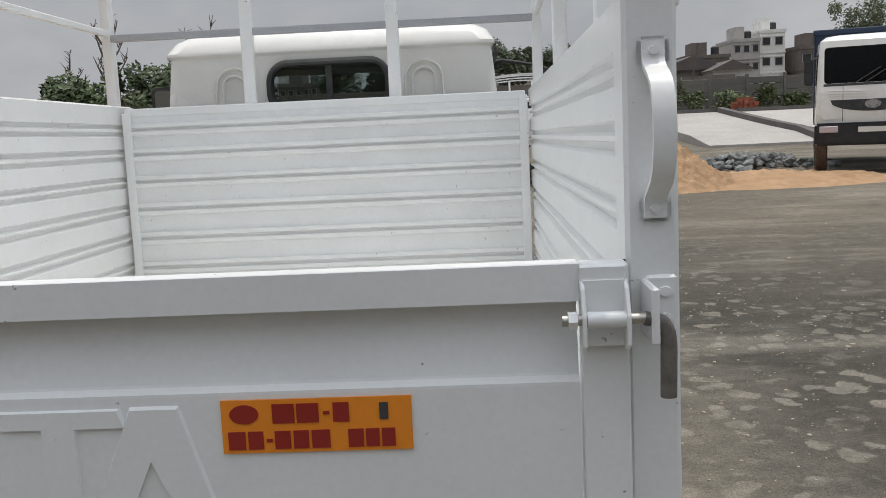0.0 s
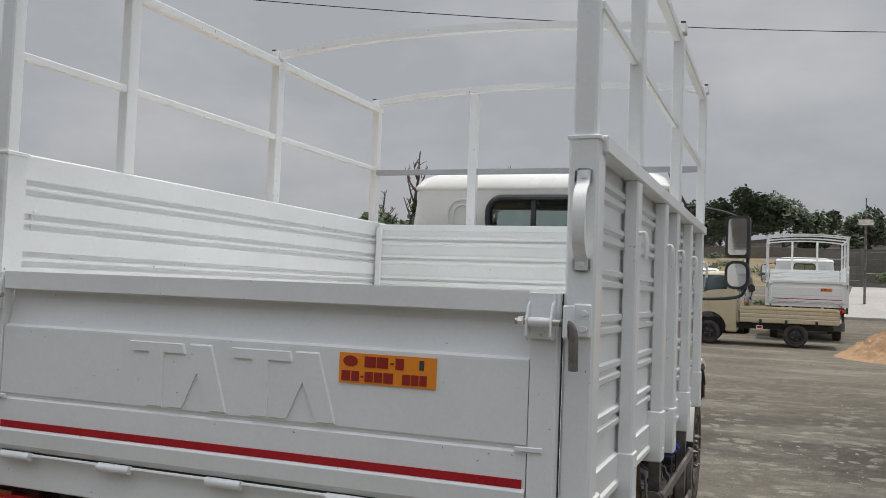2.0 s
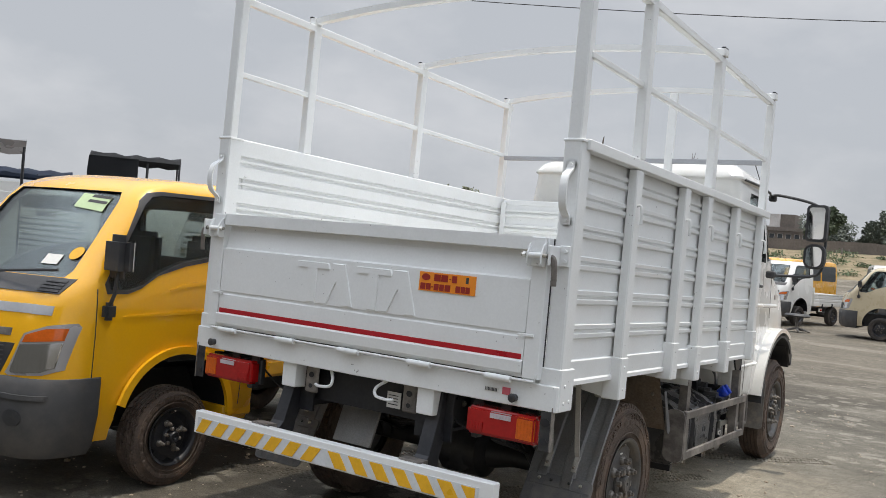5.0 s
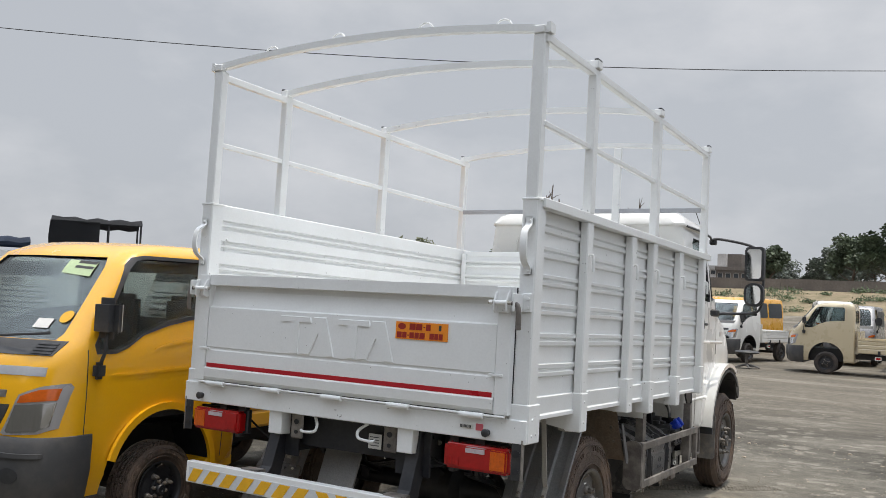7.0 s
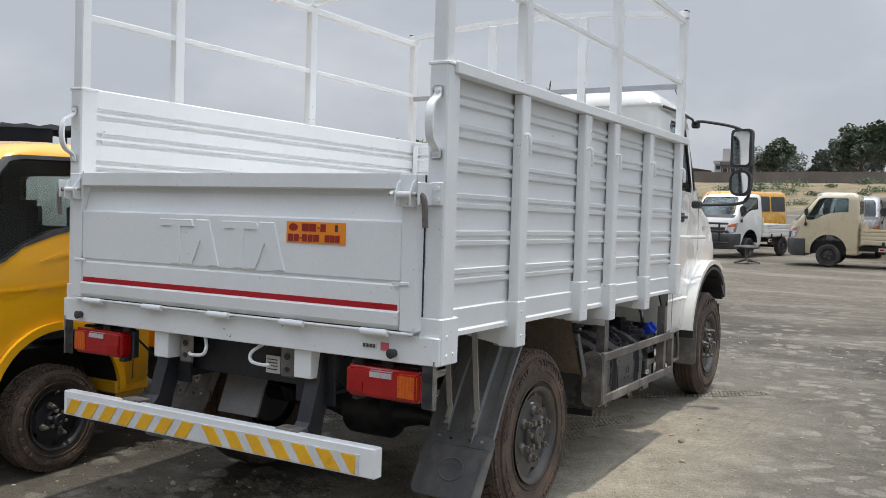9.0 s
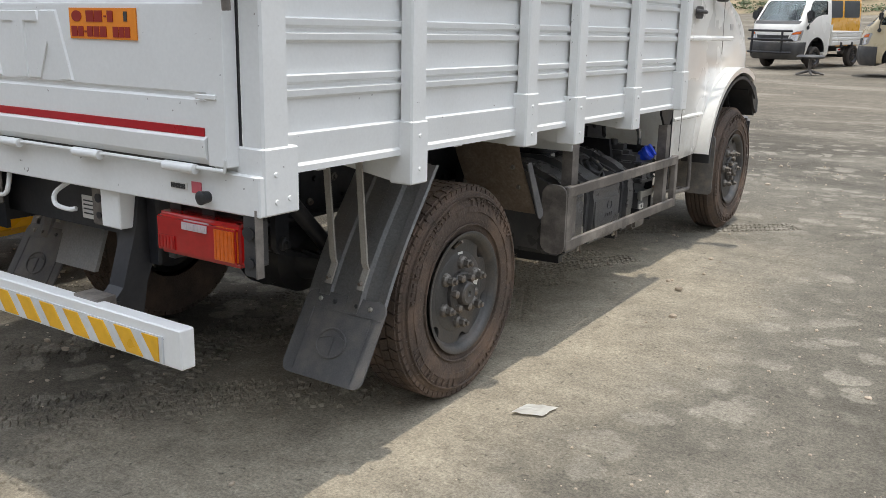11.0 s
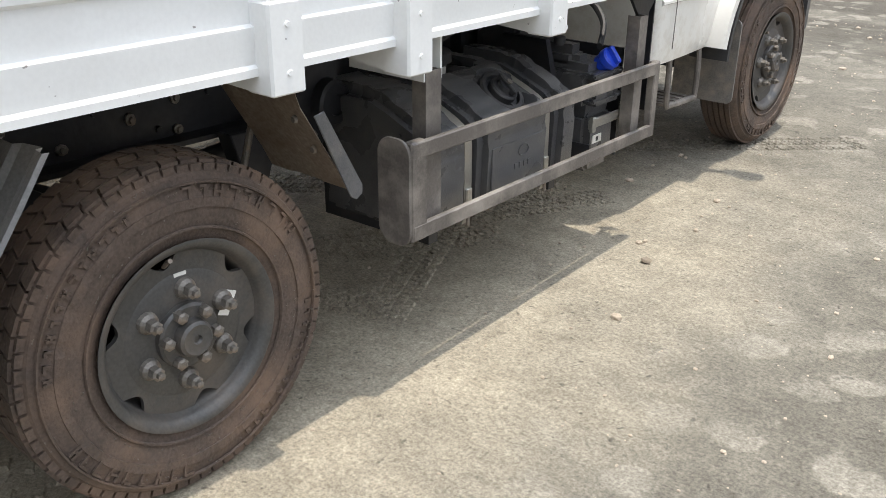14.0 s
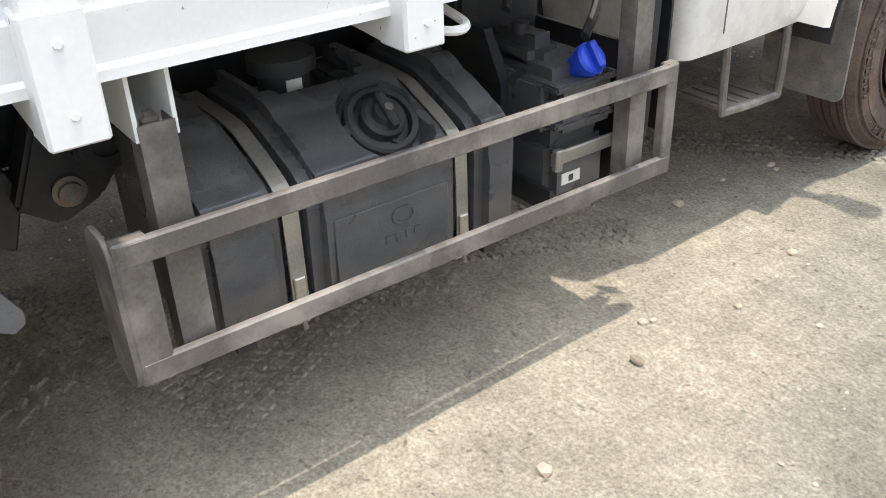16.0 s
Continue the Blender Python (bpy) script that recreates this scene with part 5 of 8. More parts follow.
tank = part("fuel_tank", tank_section(3.56, 4.27, -0.055), TANK, truck, "dusty black plastic fuel tank held by two steel straps", bevel=0.02, segs=3, smooth=True)
cm = pose(0.83, 4.0, 0.80, 0, 38, 0)
for y0, y1 in ((3.535, 3.70), (3.76, 4.118), (4.18, 4.30)):
    lobe = part("tank_lobe", tank_section(y0, y1), TANK, tank, smooth=True, bevel=0.036, segs=4)
    if y0 == 3.76:
        well = solid(lathe(bmesh.new(), [(-0.006, 0.02), (-0.006, 0.088), (0.035, 0.104), (0.15, 0.13), (0.15, 0.02)], 36, axis="z"), TANK)
        pocket = bmesh.new()
        box(pocket, 0.45, 0.735, 3.80, 4.05, 0.82, 1.0)
        bmesh.ops.bevel(pocket, geom=pocket.edges[:], offset=0.03, segments=3, affect="EDGES")
        pocket = solid(pocket, TANK)
        well.matrix_basis = cm
        for c in (well, pocket):
            c.parent = tank
        carve(lobe, [well, pocket])
        clear(well, pocket)
        for p in lobe.data.polygons:
            p.use_smooth = True
        lobe.data.set_sharp_from_angle(angle=radians(38))
part("tank_recess_panel", cube(0.938, 0.942, 3.80, 4.08, 0.50, 0.69), TANK, tank, bevel=0.0018)
em = part("tank_emblem", tube(bmesh.new(), [(0.944, 3.955 + 0.026 * math.cos(2 * math.pi * k / 24), 0.652 + 0.019 * math.sin(2 * math.pi * k / 24)) for k in range(25)], 0.0022, 5), TANK, tank, smooth=True)
for k in range(4):
    part("emblem_block", cube(0.941, 0.945, 3.91 + k * 0.024, 3.926 + k * 0.024, 0.596, 0.614), TANK, tank)
for y in (3.73, 4.149):
    outline = [(0.50, 0.838), (0.72, 0.836), (0.79, 0.818), (0.865, 0.776), (0.896, 0.74), (0.902, 0.70), (0.902, 0.50), (0.895, 0.455)]
    st = part("tank_strap", strip(bmesh.new(), smooth_line([(x, y, z) for x, z in outline], 4), 0.034, 0.005, (0, 1, 0)), GALV, tank, "galvanised steel strap")
    part("strap_buckle", cube(0.900, 0.914, y - 0.013, y + 0.013, 0.50, 0.575), GALV, st, bevel=0.003)
    part("strap_bolt", tube(bmesh.new(), [(0.905, y, 0.50), (0.91, y, 0.448)], 0.006, 8), NUT, st, smooth=True)
cap = part("filler_neck", lathe(bmesh.new(), [(-0.008, 0.084), (0.016, 0.084), (0.022, 0.078), (0.022, 0.066), (0.006, 0.062), (0.006, 0.02)], 36, axis="z"), BLACK_PLASTIC, tank, "round black filler neck", smooth=True)
cap.matrix_basis = cm
part("filler_cap", lathe(bmesh.new(), [(0.0, 0.05), (0.03, 0.05), (0.036, 0.044), (0.036, 0.03), (0.05, 0.026), (0.05, 0.01)], 24, axis="z"), BLACK_PLASTIC, cap, "black screw cap", smooth=True)
part("cap_grip", cube(-0.042, 0.042, -0.011, 0.011, 0.036, 0.062), BLACK_PLASTIC, cap, bevel=0.004)
part("cap_lock", lathe(bmesh.new(), [(0.05, 0.011), (0.066, 0.010)], 12, axis="z"), NUT, cap, smooth=True)
part("cap_tether", tube(bmesh.new(), smooth_line([(0.05, 0.0, 0.01), (0.075, 0.03, 0.012), (0.07, 0.06, 0.006)], 5), 0.004, 6), BLACK_PLASTIC, cap, smooth=True)
for k in range(3):
    a = radians(30 + 120 * k)
    part("cap_ear", lathe(bmesh.new(), [(0.004, 0.013), (0.016, 0.012), (0.017, 0.006)], 12, (0.085 * math.cos(a), 0.085 * math.sin(a), 0), "z"), BLACK_PLASTIC, cap, smooth=True)
part("sender_unit", lathe(bmesh.new(), [(0.80, 0.055), (0.875, 0.055), (0.878, 0.072), (0.902, 0.072), (0.907, 0.064), (0.908, 0.02)], 28, (0.63, 3.89, 0), "z"), BLACK_PLASTIC, tank, "black sender lid", smooth=True)
part("sender_label", cube(0.684, 0.688, 3.87, 3.905, 0.845, 0.87), PAPER, tank)
part("fuel_hose", tube(bmesh.new(), smooth_line([(0.62, 3.95, 0.92), (0.63, 4.08, 0.95), (0.60, 4.2, 0.93), (0.5, 4.3, 0.9)], 6), 0.009, 8), BLACK_PLASTIC, tank, smooth=True)
for y in (3.62, 4.27):
    part("tank_cradle", prism(bmesh.new(), [(0.43, 0.40), (0.90, 0.415), (0.90, 0.45), (0.48, 0.45), (0.48, 0.90), (0.43, 0.90)], "y", y - 0.02, y + 0.02), BLACK, truck)

# urea tank with a blue cap, in its black bracket
ut = part("urea_tank", bulged(4.425, 4.655, 0.62, 0.915, 0.655, 0.835, 0.035), TANK, truck, "ribbed black plastic tank with a blue cap", smooth=True)
for z in (0.70, 0.745, 0.79):
    part("tank_rib", bulged(4.432, 4.648, 0.63, 0.9205, z, z + 0.018, 0.006), TANK, ut, smooth=True)
part("bracket_strap", cube(0.79, 0.93, 4.408, 4.42, 0.50, 0.56), BLACK, ut)
part("tank_lower", bulged(4.44, 4.64, 0.64, 0.90, 0.50, 0.66, 0.022), TANK, ut, smooth=True)
part("tank_foot", bulged(4.47, 4.62, 0.66, 0.89, 0.43, 0.51, 0.012), GUARD, ut, smooth=True)
part("tank_shoulder", bulged(4.46, 4.56, 0.66, 0.84, 0.80, 0.875, 0.025), TANK, ut, smooth=True)
part("vent_stub", lathe(bmesh.new(), [(0.87, 0.022), (0.89, 0.022), (0.892, 0.016)], 16, (0.76, 4.49, 0), "z"), BLACK_PLASTIC, ut, smooth=True)
bc = part("blue_cap", lathe(bmesh.new(), [(-0.03, 0.034), (-0.005, 0.035), (0.0, 0.040), (0.022, 0.040), (0.028, 0.034), (0.03, 0.01)], 24, axis="z"), BLUE_CAP, ut, "bright blue screw cap", smooth=True)
bc.matrix_basis = pose(0.895, 4.555, 0.838, 0, 52, 0)
part("cap_wing", cube(-0.034, 0.034, -0.01, 0.01, 0.024, 0.05), BLUE_CAP, bc, bevel=0.005)
part("tank_band", cube(0.905, 0.917, 4.43, 4.65, 0.61, 0.645), GALV, ut, "steel clamp band", bevel=0.003)
part("band_clasp", cube(0.91, 0.928, 4.43, 4.455, 0.60, 0.655), GALV, ut, bevel=0.003)
part("white_sticker", cube(0.901, 0.904, 4.475, 4.54, 0.545, 0.575), PAPER, ut, "small white code sticker")
part("print_bar", cube(0.904, 0.9055, 4.50, 4.515, 0.552, 0.568), PRINT, ut)
part("bracket_plate", prism(bmesh.new(), [(4.40, 0.46), (4.425, 0.46), (4.425, 0.80), (4.37, 0.90), (4.345, 0.90), (4.40, 0.78)], "x", 0.60, 0.79), BLACK, ut, "black folded bracket plate")
part("bracket_plate", cube(0.60, 0.90, 4.66, 4.672, 0.46, 0.86), BLACK, ut, "black drilled bracket plate")
part("battery_box", bulged(4.39, 4.68, 0.44, 0.64, 0.62, 0.955, 0.015), BLACK_PLASTIC, truck, "black box with a round lid", smooth=True)
part("box_lid", lathe(bmesh.new(), [(0.955, 0.06), (0.97, 0.058), (0.975, 0.03), (1.0, 0.026), (1.002, 0.01)], 24, (0.55, 4.5, 0), "z"), BLACK_PLASTIC, truck, smooth=True)
for pts in ([(0.70, 4.50, 0.90), (0.66, 4.56, 0.98), (0.60, 4.62, 0.99), (0.5, 4.66, 0.93)], [(0.86, 4.62, 0.86), (0.82, 4.70, 0.92), (0.70, 4.74, 0.98), (0.55, 4.72, 1.0)], [(0.6, 4.2, 0.95), (0.7, 4.36, 0.99), (0.66, 4.45, 0.94)]):
    part("hose", tube(bmesh.new(), smooth_line(pts, 6), 0.012, 8), BLACK_PLASTIC, truck, "black hose", smooth=True)
pts = smooth_line([(0.93, 4.03, 1.0), (1.0, 4.05, 0.985), (1.02, 4.09, 0.98), (1.0, 4.12, 0.985), (0.93, 4.12, 1.0)], 5)
part("white_rope_loop", tube(bmesh.new(), pts, 0.010, 8), WHITE, truck, "white steel rope loop", smooth=True)


# ---- the truck's cab ----
# height, rear, front, half width behind and before, corner radii behind and before, bow of the front
CAB = [
    (0.74, 4.93, 6.70, 0.93, 0.84, 0.05, 0.22, 0.06),
    (0.80, 4.92, 6.76, 0.945, 0.87, 0.06, 0.24, 0.06),
    (1.10, 4.91, 6.80, 0.955, 0.88, 0.06, 0.26, 0.07),
    (1.35, 4.91, 6.80, 0.958, 0.88, 0.06, 0.26, 0.08),
    (1.50, 4.91, 6.74, 0.957, 0.87, 0.06, 0.26, 0.09),
    (1.60, 4.91, 6.60, 0.953, 0.87, 0.06, 0.25, 0.10),
    (1.67, 4.91, 6.34, 0.95, 0.88, 0.06, 0.22, 0.10),
    (1.73, 4.91, 6.10, 0.945, 0.90, 0.06, 0.18, 0.10),
    (1.80, 4.91, 6.05, 0.94, 0.905, 0.06, 0.16, 0.09),
    (2.05, 4.915, 5.95, 0.918, 0.885, 0.07, 0.15, 0.08),
    (2.28, 4.92, 5.85, 0.895, 0.865, 0.08, 0.15, 0.07),
    (2.37, 4.92, 5.80, 0.885, 0.855, 0.08, 0.16, 0.07),
    (2.385, 4.905, 5.82, 0.905, 0.875, 0.09, 0.17, 0.07),
    (2.40, 4.905, 5.82, 0.905, 0.875, 0.09, 0.17, 0.07),
    (2.46, 4.94, 5.76, 0.87, 0.83, 0.11, 0.2, 0.08),
    (2.505, 5.00, 5.62, 0.80, 0.75, 0.13, 0.2, 0.08),
    (2.53, 5.10, 5.48, 0.68, 0.60, 0.14, 0.18, 0.06),
    (2.54, 5.20, 5.36, 0.45, 0.38, 0.08, 0.08, 0.03),
]
BACK = 4.78
CAB = [(z if z < 1.84 else 1.84 + (z - 1.84) * 0.972, yr if z < 1.3 else yr - 4.91 + BACK, yf, wr if z < 1.84 else wr * 0.975, wf, rr, rf, bow) for z, yr, yf, wr, wf, rr, rf, bow in CAB]
ROOM = [(z, yr + 0.05, yf - 0.06, wr - 0.05, wf - 0.05, rr, rf, bow) for z, yr, yf, wr, wf, rr, rf, bow in CAB if 1.05 < z < 2.45 and not 1.3 < z < 1.7]
ROOM = [(z, yr, min(yf, 5.95), wr, wf, rr, min(rf, 0.2), bow) for z, yr, yf, wr, wf, rr, rf, bow in ROOM]
SIDE_WIN = [(5.13, 1.80), (5.62, 1.79), (5.64, 1.84), (5.56, 2.26), (5.50, 2.30), (5.16, 2.30), (5.12, 2.26)]
QUARTER = [(5.68, 1.80), (5.90, 1.84), (5.74, 2.28), (5.62, 2.28)]


def build_cab():
    body = solid(cab_loft(CAB), CAB_BODY)
    room = solid(cab_loft(ROOM), LINING)
    cuts = [room]
    panes = []
    arch = [(6.08 + 0.50 * math.cos(a), 0.66 + 0.53 * math.sin(a)) for a in (2 * math.pi * k / 40 for k in range(40))]
    for s in (-1, 1):
        cuts.append(solid(prism(bmesh.new(), arch, "x", *sorted((s * 0.55, s * 1.3))), BLACK))
        for o in (SIDE_WIN, QUARTER):
            panes.append(("side_window", lambda o=o, s=s: prism(bmesh.new(), o, "x", *sorted((s * 0.72, s * 1.2))), "dark tinted door window"))
    panes.append(("rear_window", lambda: prism(bmesh.new(), rounded(-0.306, 0.306, 2.073, 2.302, 0.088, 6), "y", BACK - 0.2, BACK + 0.16), "rear window in two sliding panes"))
    panes.append(("windscreen", lambda: prism(bmesh.new(), rounded(-0.76, 0.76, 1.82, 2.325, 0.08), "y", 5.68, 6.4), "wide windscreen"))
    made = [solid(f(), BLACK_PLASTIC) for _, f, _ in panes]
    carve(body, cuts + made)
    clear(*cuts, *made)
    cab = finish(body, "cab", truck, "white rounded cab with a small rear window")
    for name, f, label in panes:
        glazing(CAB, f(), name, cab, label)
    return cab


cab = build_cab()
# rubber round the rear window
pts = [(x, BACK - 0.003, z) for x, z in rounded(-0.316, 0.316, 2.064, 2.311, 0.098, 8)]
part("window_rubber", tube(bmesh.new(), pts + pts[:1], 0.018, 8), BLACK_PLASTIC, cab, "black rubber window seal", smooth=True)
part("window_divider", cube(-0.016, 0.016, BACK + 0.006, BACK + 0.03, 2.064, 2.305), BLACK_PLASTIC, cab)
for s in (-1, 1):
    for r in (0.10, 0.062):
        arcp = [(s * 0.505 + r * math.cos(a), BACK + 0.002, 2.20 + r * math.sin(a)) for a in (math.pi * k / 12 for k in range(13))]
        arcp = [(arcp[0][0], BACK + 0.002, 1.9)] + arcp + [(arcp[-1][0], BACK + 0.002, 1.9)]
        part("pressed_bead", tube(bmesh.new(), arcp, 0.008, 6), CAB_WHITE, cab, smooth=True)
    # door: seam lines, handle, sill step, waist bead
    X = lambda v: s * v
    d = part("door_handle", tube(bmesh.new(), smooth_line([(X(0.962), 5.16, 1.60), (X(0.985), 5.17, 1.60), (X(0.985), 5.26, 1.598), (X(0.962), 5.27, 1.598)], 4), 0.011, 8), BLACK_PLASTIC, cab, "black door handle", smooth=True)
    part("handle_bowl", prism(bmesh.new(), rounded(5.15, 5.28, 1.56, 1.63, 0.025), "x", *sorted((X(0.957), X(0.962)))), BLACK_PLASTIC, cab)
    for z0, z1, y0, y1, xo in ((1.44, 1.452, 4.95, 5.90, 0.958), (0.985, 0.995, 4.95, 5.44, 0.951)):
        part("waist_bead", prism(bmesh.new(), [(X(xo - 0.004), z0 - 0.006), (X(xo + 0.007), z0), (X(xo + 0.007), z1), (X(xo - 0.004), z1 + 0.012)], "y", y0, y1), CAB_WHITE, cab)
    for ya, yb in ((5.055, 5.055), (5.72, 5.72)):
        seam = [(X(0.9555 + 0.0025), ya, 0.80), (X(0.9605), ya, 1.1), (X(0.963), ya, 1.35), (X(0.9555), yb, 1.66), (X(0.945), yb, 1.79)]
        if ya > 5.5:
            seam = [(X(v.x * s - 0.012), v.y, v.z) for v in (Vector(q) for q in seam)]
            seam = [q for q in seam if q[2] > 1.15]
        part("door_seam", tube(bmesh.new(), seam, 0.0022, 5), GUARD, cab)
    part("rain_gutter", tube(bmesh.new(), [(X(0.88), 4.9, 2.37), (X(0.90), 5.3, 2.37), (X(0.895), 5.62, 2.355), (X(0.88), 5.72, 2.33)], 0.010, 6), BLACK_PLASTIC, cab, "dark gutter strip", smooth=True)
    # flared arch and its black liner
    def flare(rx, rz, x, a0, a1, n=22):
        return [(X(x), 6.06 + rx * math.cos(a), 0.66 + rz * math.sin(a)) for a in (radians(a0 + (a1 - a0) * k / n) for k in range(n + 1))]
    part("wheel_arch_flare", strip(bmesh.new(), flare(0.60, 0.585, 0.95, 172, 62), 0.105, 0.035, (1, 0, 0)), CAB_WHITE, cab, "broad white wheel arch flare", smooth=True)
    part("arch_liner", strip(bmesh.new(), flare(0.54, 0.535, 0.905, 178, 46), 0.185, 0.02, (1, 0, 0)), BLACK_PLASTIC, cab, "black wheel arch liner", smooth=True)
    part("arch_tip", prism(bmesh.new(), [(6.34, 1.19), (6.47, 1.13), (6.57, 1.02), (6.57, 0.93), (6.52, 0.90), (6.48, 0.98), (6.40, 1.07), (6.32, 1.11)], "x", *sorted((X(0.78), X(0.985)))), BLACK_PLASTIC, cab, "rounded black arch end", bevel=0.02, segs=2, smooth=True)
    part("fender_lamp", cube(*sorted((X(0.79), X(0.835))), 6.60, 6.66, 1.31, 1.365), AMBER_LENS, cab, "amber side lamp", bevel=0.012)
    fl = part("front_mud_flap", prism(bmesh.new(), rounded(0.67, 0.985, 0.455, 0.84, 0.03) if s > 0 else rounded(-0.985, -0.67, 0.455, 0.84, 0.03), "y", 5.65, 5.66), FRONT_FLAP, cab, "dusty black mud flap")
    stp = smooth_line([(X(0.90), 5.14, 0.80), (X(0.905), 5.15, 0.70), (X(0.905), 5.16, 0.55), (X(0.905), 5.19, 0.532), (X(0.905), 5.39, 0.525), (X(0.905), 5.42, 0.54), (X(0.90), 5.43, 0.68), (X(0.88), 5.45, 0.80)], 4)
    st = part("cab_step", tube(bmesh.new(), stp, 0.013, 8), GUARD, cab, "dusty grey steel step below the door", smooth=True)
    part("step_tread", cube(*sorted((X(0.70), X(0.90))), 5.19, 5.40, 0.522, 0.534), GUARD, st)
    for k in range(4):
        part("tread_ridge", cube(*sorted((X(0.71), X(0.89))), 5.205 + 0.05 * k, 5.22 + 0.05 * k, 0.534, 0.539), GUARD, st)
    # mirrors on their bow
    bow = smooth_line([(X(0.89), 5.70, 2.34), (X(0.95), 5.73, 2.35), (X(1.16), 5.80, 2.315), (X(1.26), 5.82, 2.27), (X(1.315), 5.82, 2.2), (X(1.32), 5.82, 1.9), (X(1.30), 5.82, 1.76), (X(1.22), 5.80, 1.715), (X(1.0), 5.66, 1.70), (X(0.95), 5.62, 1.70)], 5)
    mr = part("door_mirror", tube(bmesh.new(), bow, 0.012, 8), BLACK_PLASTIC, cab, "black bow with a tall and a small round mirror", smooth=True)
    part("mirror_foot", cube(*sorted((X(0.925), X(0.99))), 5.57, 5.67, 1.67, 1.73), BLACK_PLASTIC, mr, bevel=0.012)
    part("mirror_foot", cube(*sorted((X(0.86), X(0.92))), 5.71, 5.77, 2.30, 2.35), BLACK_PLASTIC, mr, bevel=0.01)
    for z0, z1, w, rad in ((1.995, 2.29, 0.165, 0.03), (1.775, 1.975, 0.165, 0.06)):
        hsg = part("mirror_housing", prism(bmesh.new(), rounded(-w / 2, w / 2, -(z1 - z0) / 2, (z1 - z0) / 2, rad), "y", 0, 0.05), BLACK_PLASTIC, mr, "black mirror housing", bevel=0.008, segs=2, smooth=True)
        hsg.matrix_basis = pose(X(1.25), 5.765, (z0 + z1) / 2, 0, 0, -8 * s)
        gl = part("mirror_glass", prism(bmesh.new(), rounded(-w / 2 + 0.02, w / 2 - 0.02, -(z1 - z0) / 2 + 0.02, (z1 - z0) / 2 - 0.02, rad * 0.8), "y", -0.004, 0.001), MIRROR, hsg, "mirror glass")
    part("grille_lamp", lathe(bmesh.new(), [(6.66, 0.1), (6.80, 0.09), (6.81, 0.04)], 20, (X(0.58), 0, 1.15), "y"), CLEAR_LENS, cab, smooth=True)
part("front_bumper", prism(bmesh.new(), [(-0.92, 6.62), (-0.86, 6.84), (-0.5, 6.93), (0.5, 6.93), (0.86, 6.84), (0.92, 6.62), (0.84, 6.62), (0.5, 6.75), (-0.5, 6.75), (-0.84, 6.62)], "z", 0.62, 0.88), BUMPER, cab, "grey-black front bumper", bevel=0.02, segs=2, smooth=True)
for s in (-1, 1):
    part("cab_seat", bulged(5.05, 5.5, s * 0.42 - 0.24, s * 0.42 + 0.24, 1.2, 1.42, 0.05), INTERIOR, cab, smooth=True)
    part("seat_back", bulged(5.02, 5.12, s * 0.42 - 0.22, s * 0.42 + 0.22, 1.38, 2.02, 0.04), INTERIOR, cab, smooth=True)
part("aerial", tube(bmesh.new(), [(0.80, 5.62, 2.46), (0.78, 5.5, 2.58)], 0.004, 5), BLACK_PLASTIC, cab)
part("fender_badge", cube(0.944, 0.948, 5.86, 5.92, 1.5, 1.54), SILVER, cab)


# ---- small trucks and vans round the yard ----
def skin_patch(levels, poly, axis, a0, a1, out, thick, mat, name, parent, label=""):
    """A thin piece that follows a cab's skin inside an outline, standing proud by out."""
    a = solid(cab_loft(levels, -out), mat)
    b = solid(cab_loft(levels, thick - out), mat)
    c = solid(prism(bmesh.new(), poly, axis, a0, a1), mat)
    carve(a, [b])
    carve(a, [c], "INTERSECT")
    clear(b, c)
    ob = finish(a, name, parent, label)
    ob.data.materials.clear()
    ob.data.materials.append(mat)
    for p in ob.data.polygons:
        p.material_index = 0
    return ob


MINI = [
    (0.33, -0.72, 0.96, 0.69, 0.66, 0.05, 0.20, 0.10),
    (0.45, -0.72, 1.00, 0.735, 0.71, 0.06, 0.24, 0.11),
    (0.66, -0.72, 1.005, 0.75, 0.73, 0.06, 0.27, 0.12),
    (0.94, -0.72, 0.985, 0.752, 0.738, 0.06, 0.28, 0.13),
    (1.09, -0.72, 0.93, 0.75, 0.735, 0.06, 0.23, 0.13),
    (1.165, -0.72, 0.885, 0.75, 0.733, 0.06, 0.19, 0.13),
    (1.24, -0.72, 0.79, 0.748, 0.725, 0.06, 0.15, 0.12),
    (1.44, -0.72, 0.625, 0.735, 0.70, 0.06, 0.13, 0.11),
    (1.68, -0.715, 0.44, 0.715, 0.67, 0.07, 0.13, 0.10),
    (1.78, -0.705, 0.35, 0.70, 0.65, 0.08, 0.15, 0.10),
    (1.83, -0.68, 0.24, 0.665, 0.615, 0.10, 0.22, 0.09),
    (1.86, -0.62, 0.10, 0.58, 0.53, 0.12, 0.2, 0.08),
]
MINI_ROOM = [(z, yr + 0.05, min(yf, 0.70) - 0.06, wr - 0.05, wf - 0.05, rr, rf, bow) for z, yr, yf, wr, wf, rr, rf, bow in MINI if 0.6 < z < 1.82 and not 0.9 < z < 1.2]
MINI_DOOR = [(0.475, 1.195), (0.49, 1.25), (0.235, 1.69), (0.18, 1.74), (0.10, 1.755), (-0.44, 1.755), (-0.48, 1.72), (-0.48, 1.41), (-0.22, 1.395), (-0.03, 1.36), (0.13, 1.30), (0.25, 1.225), (0.34, 1.195)]


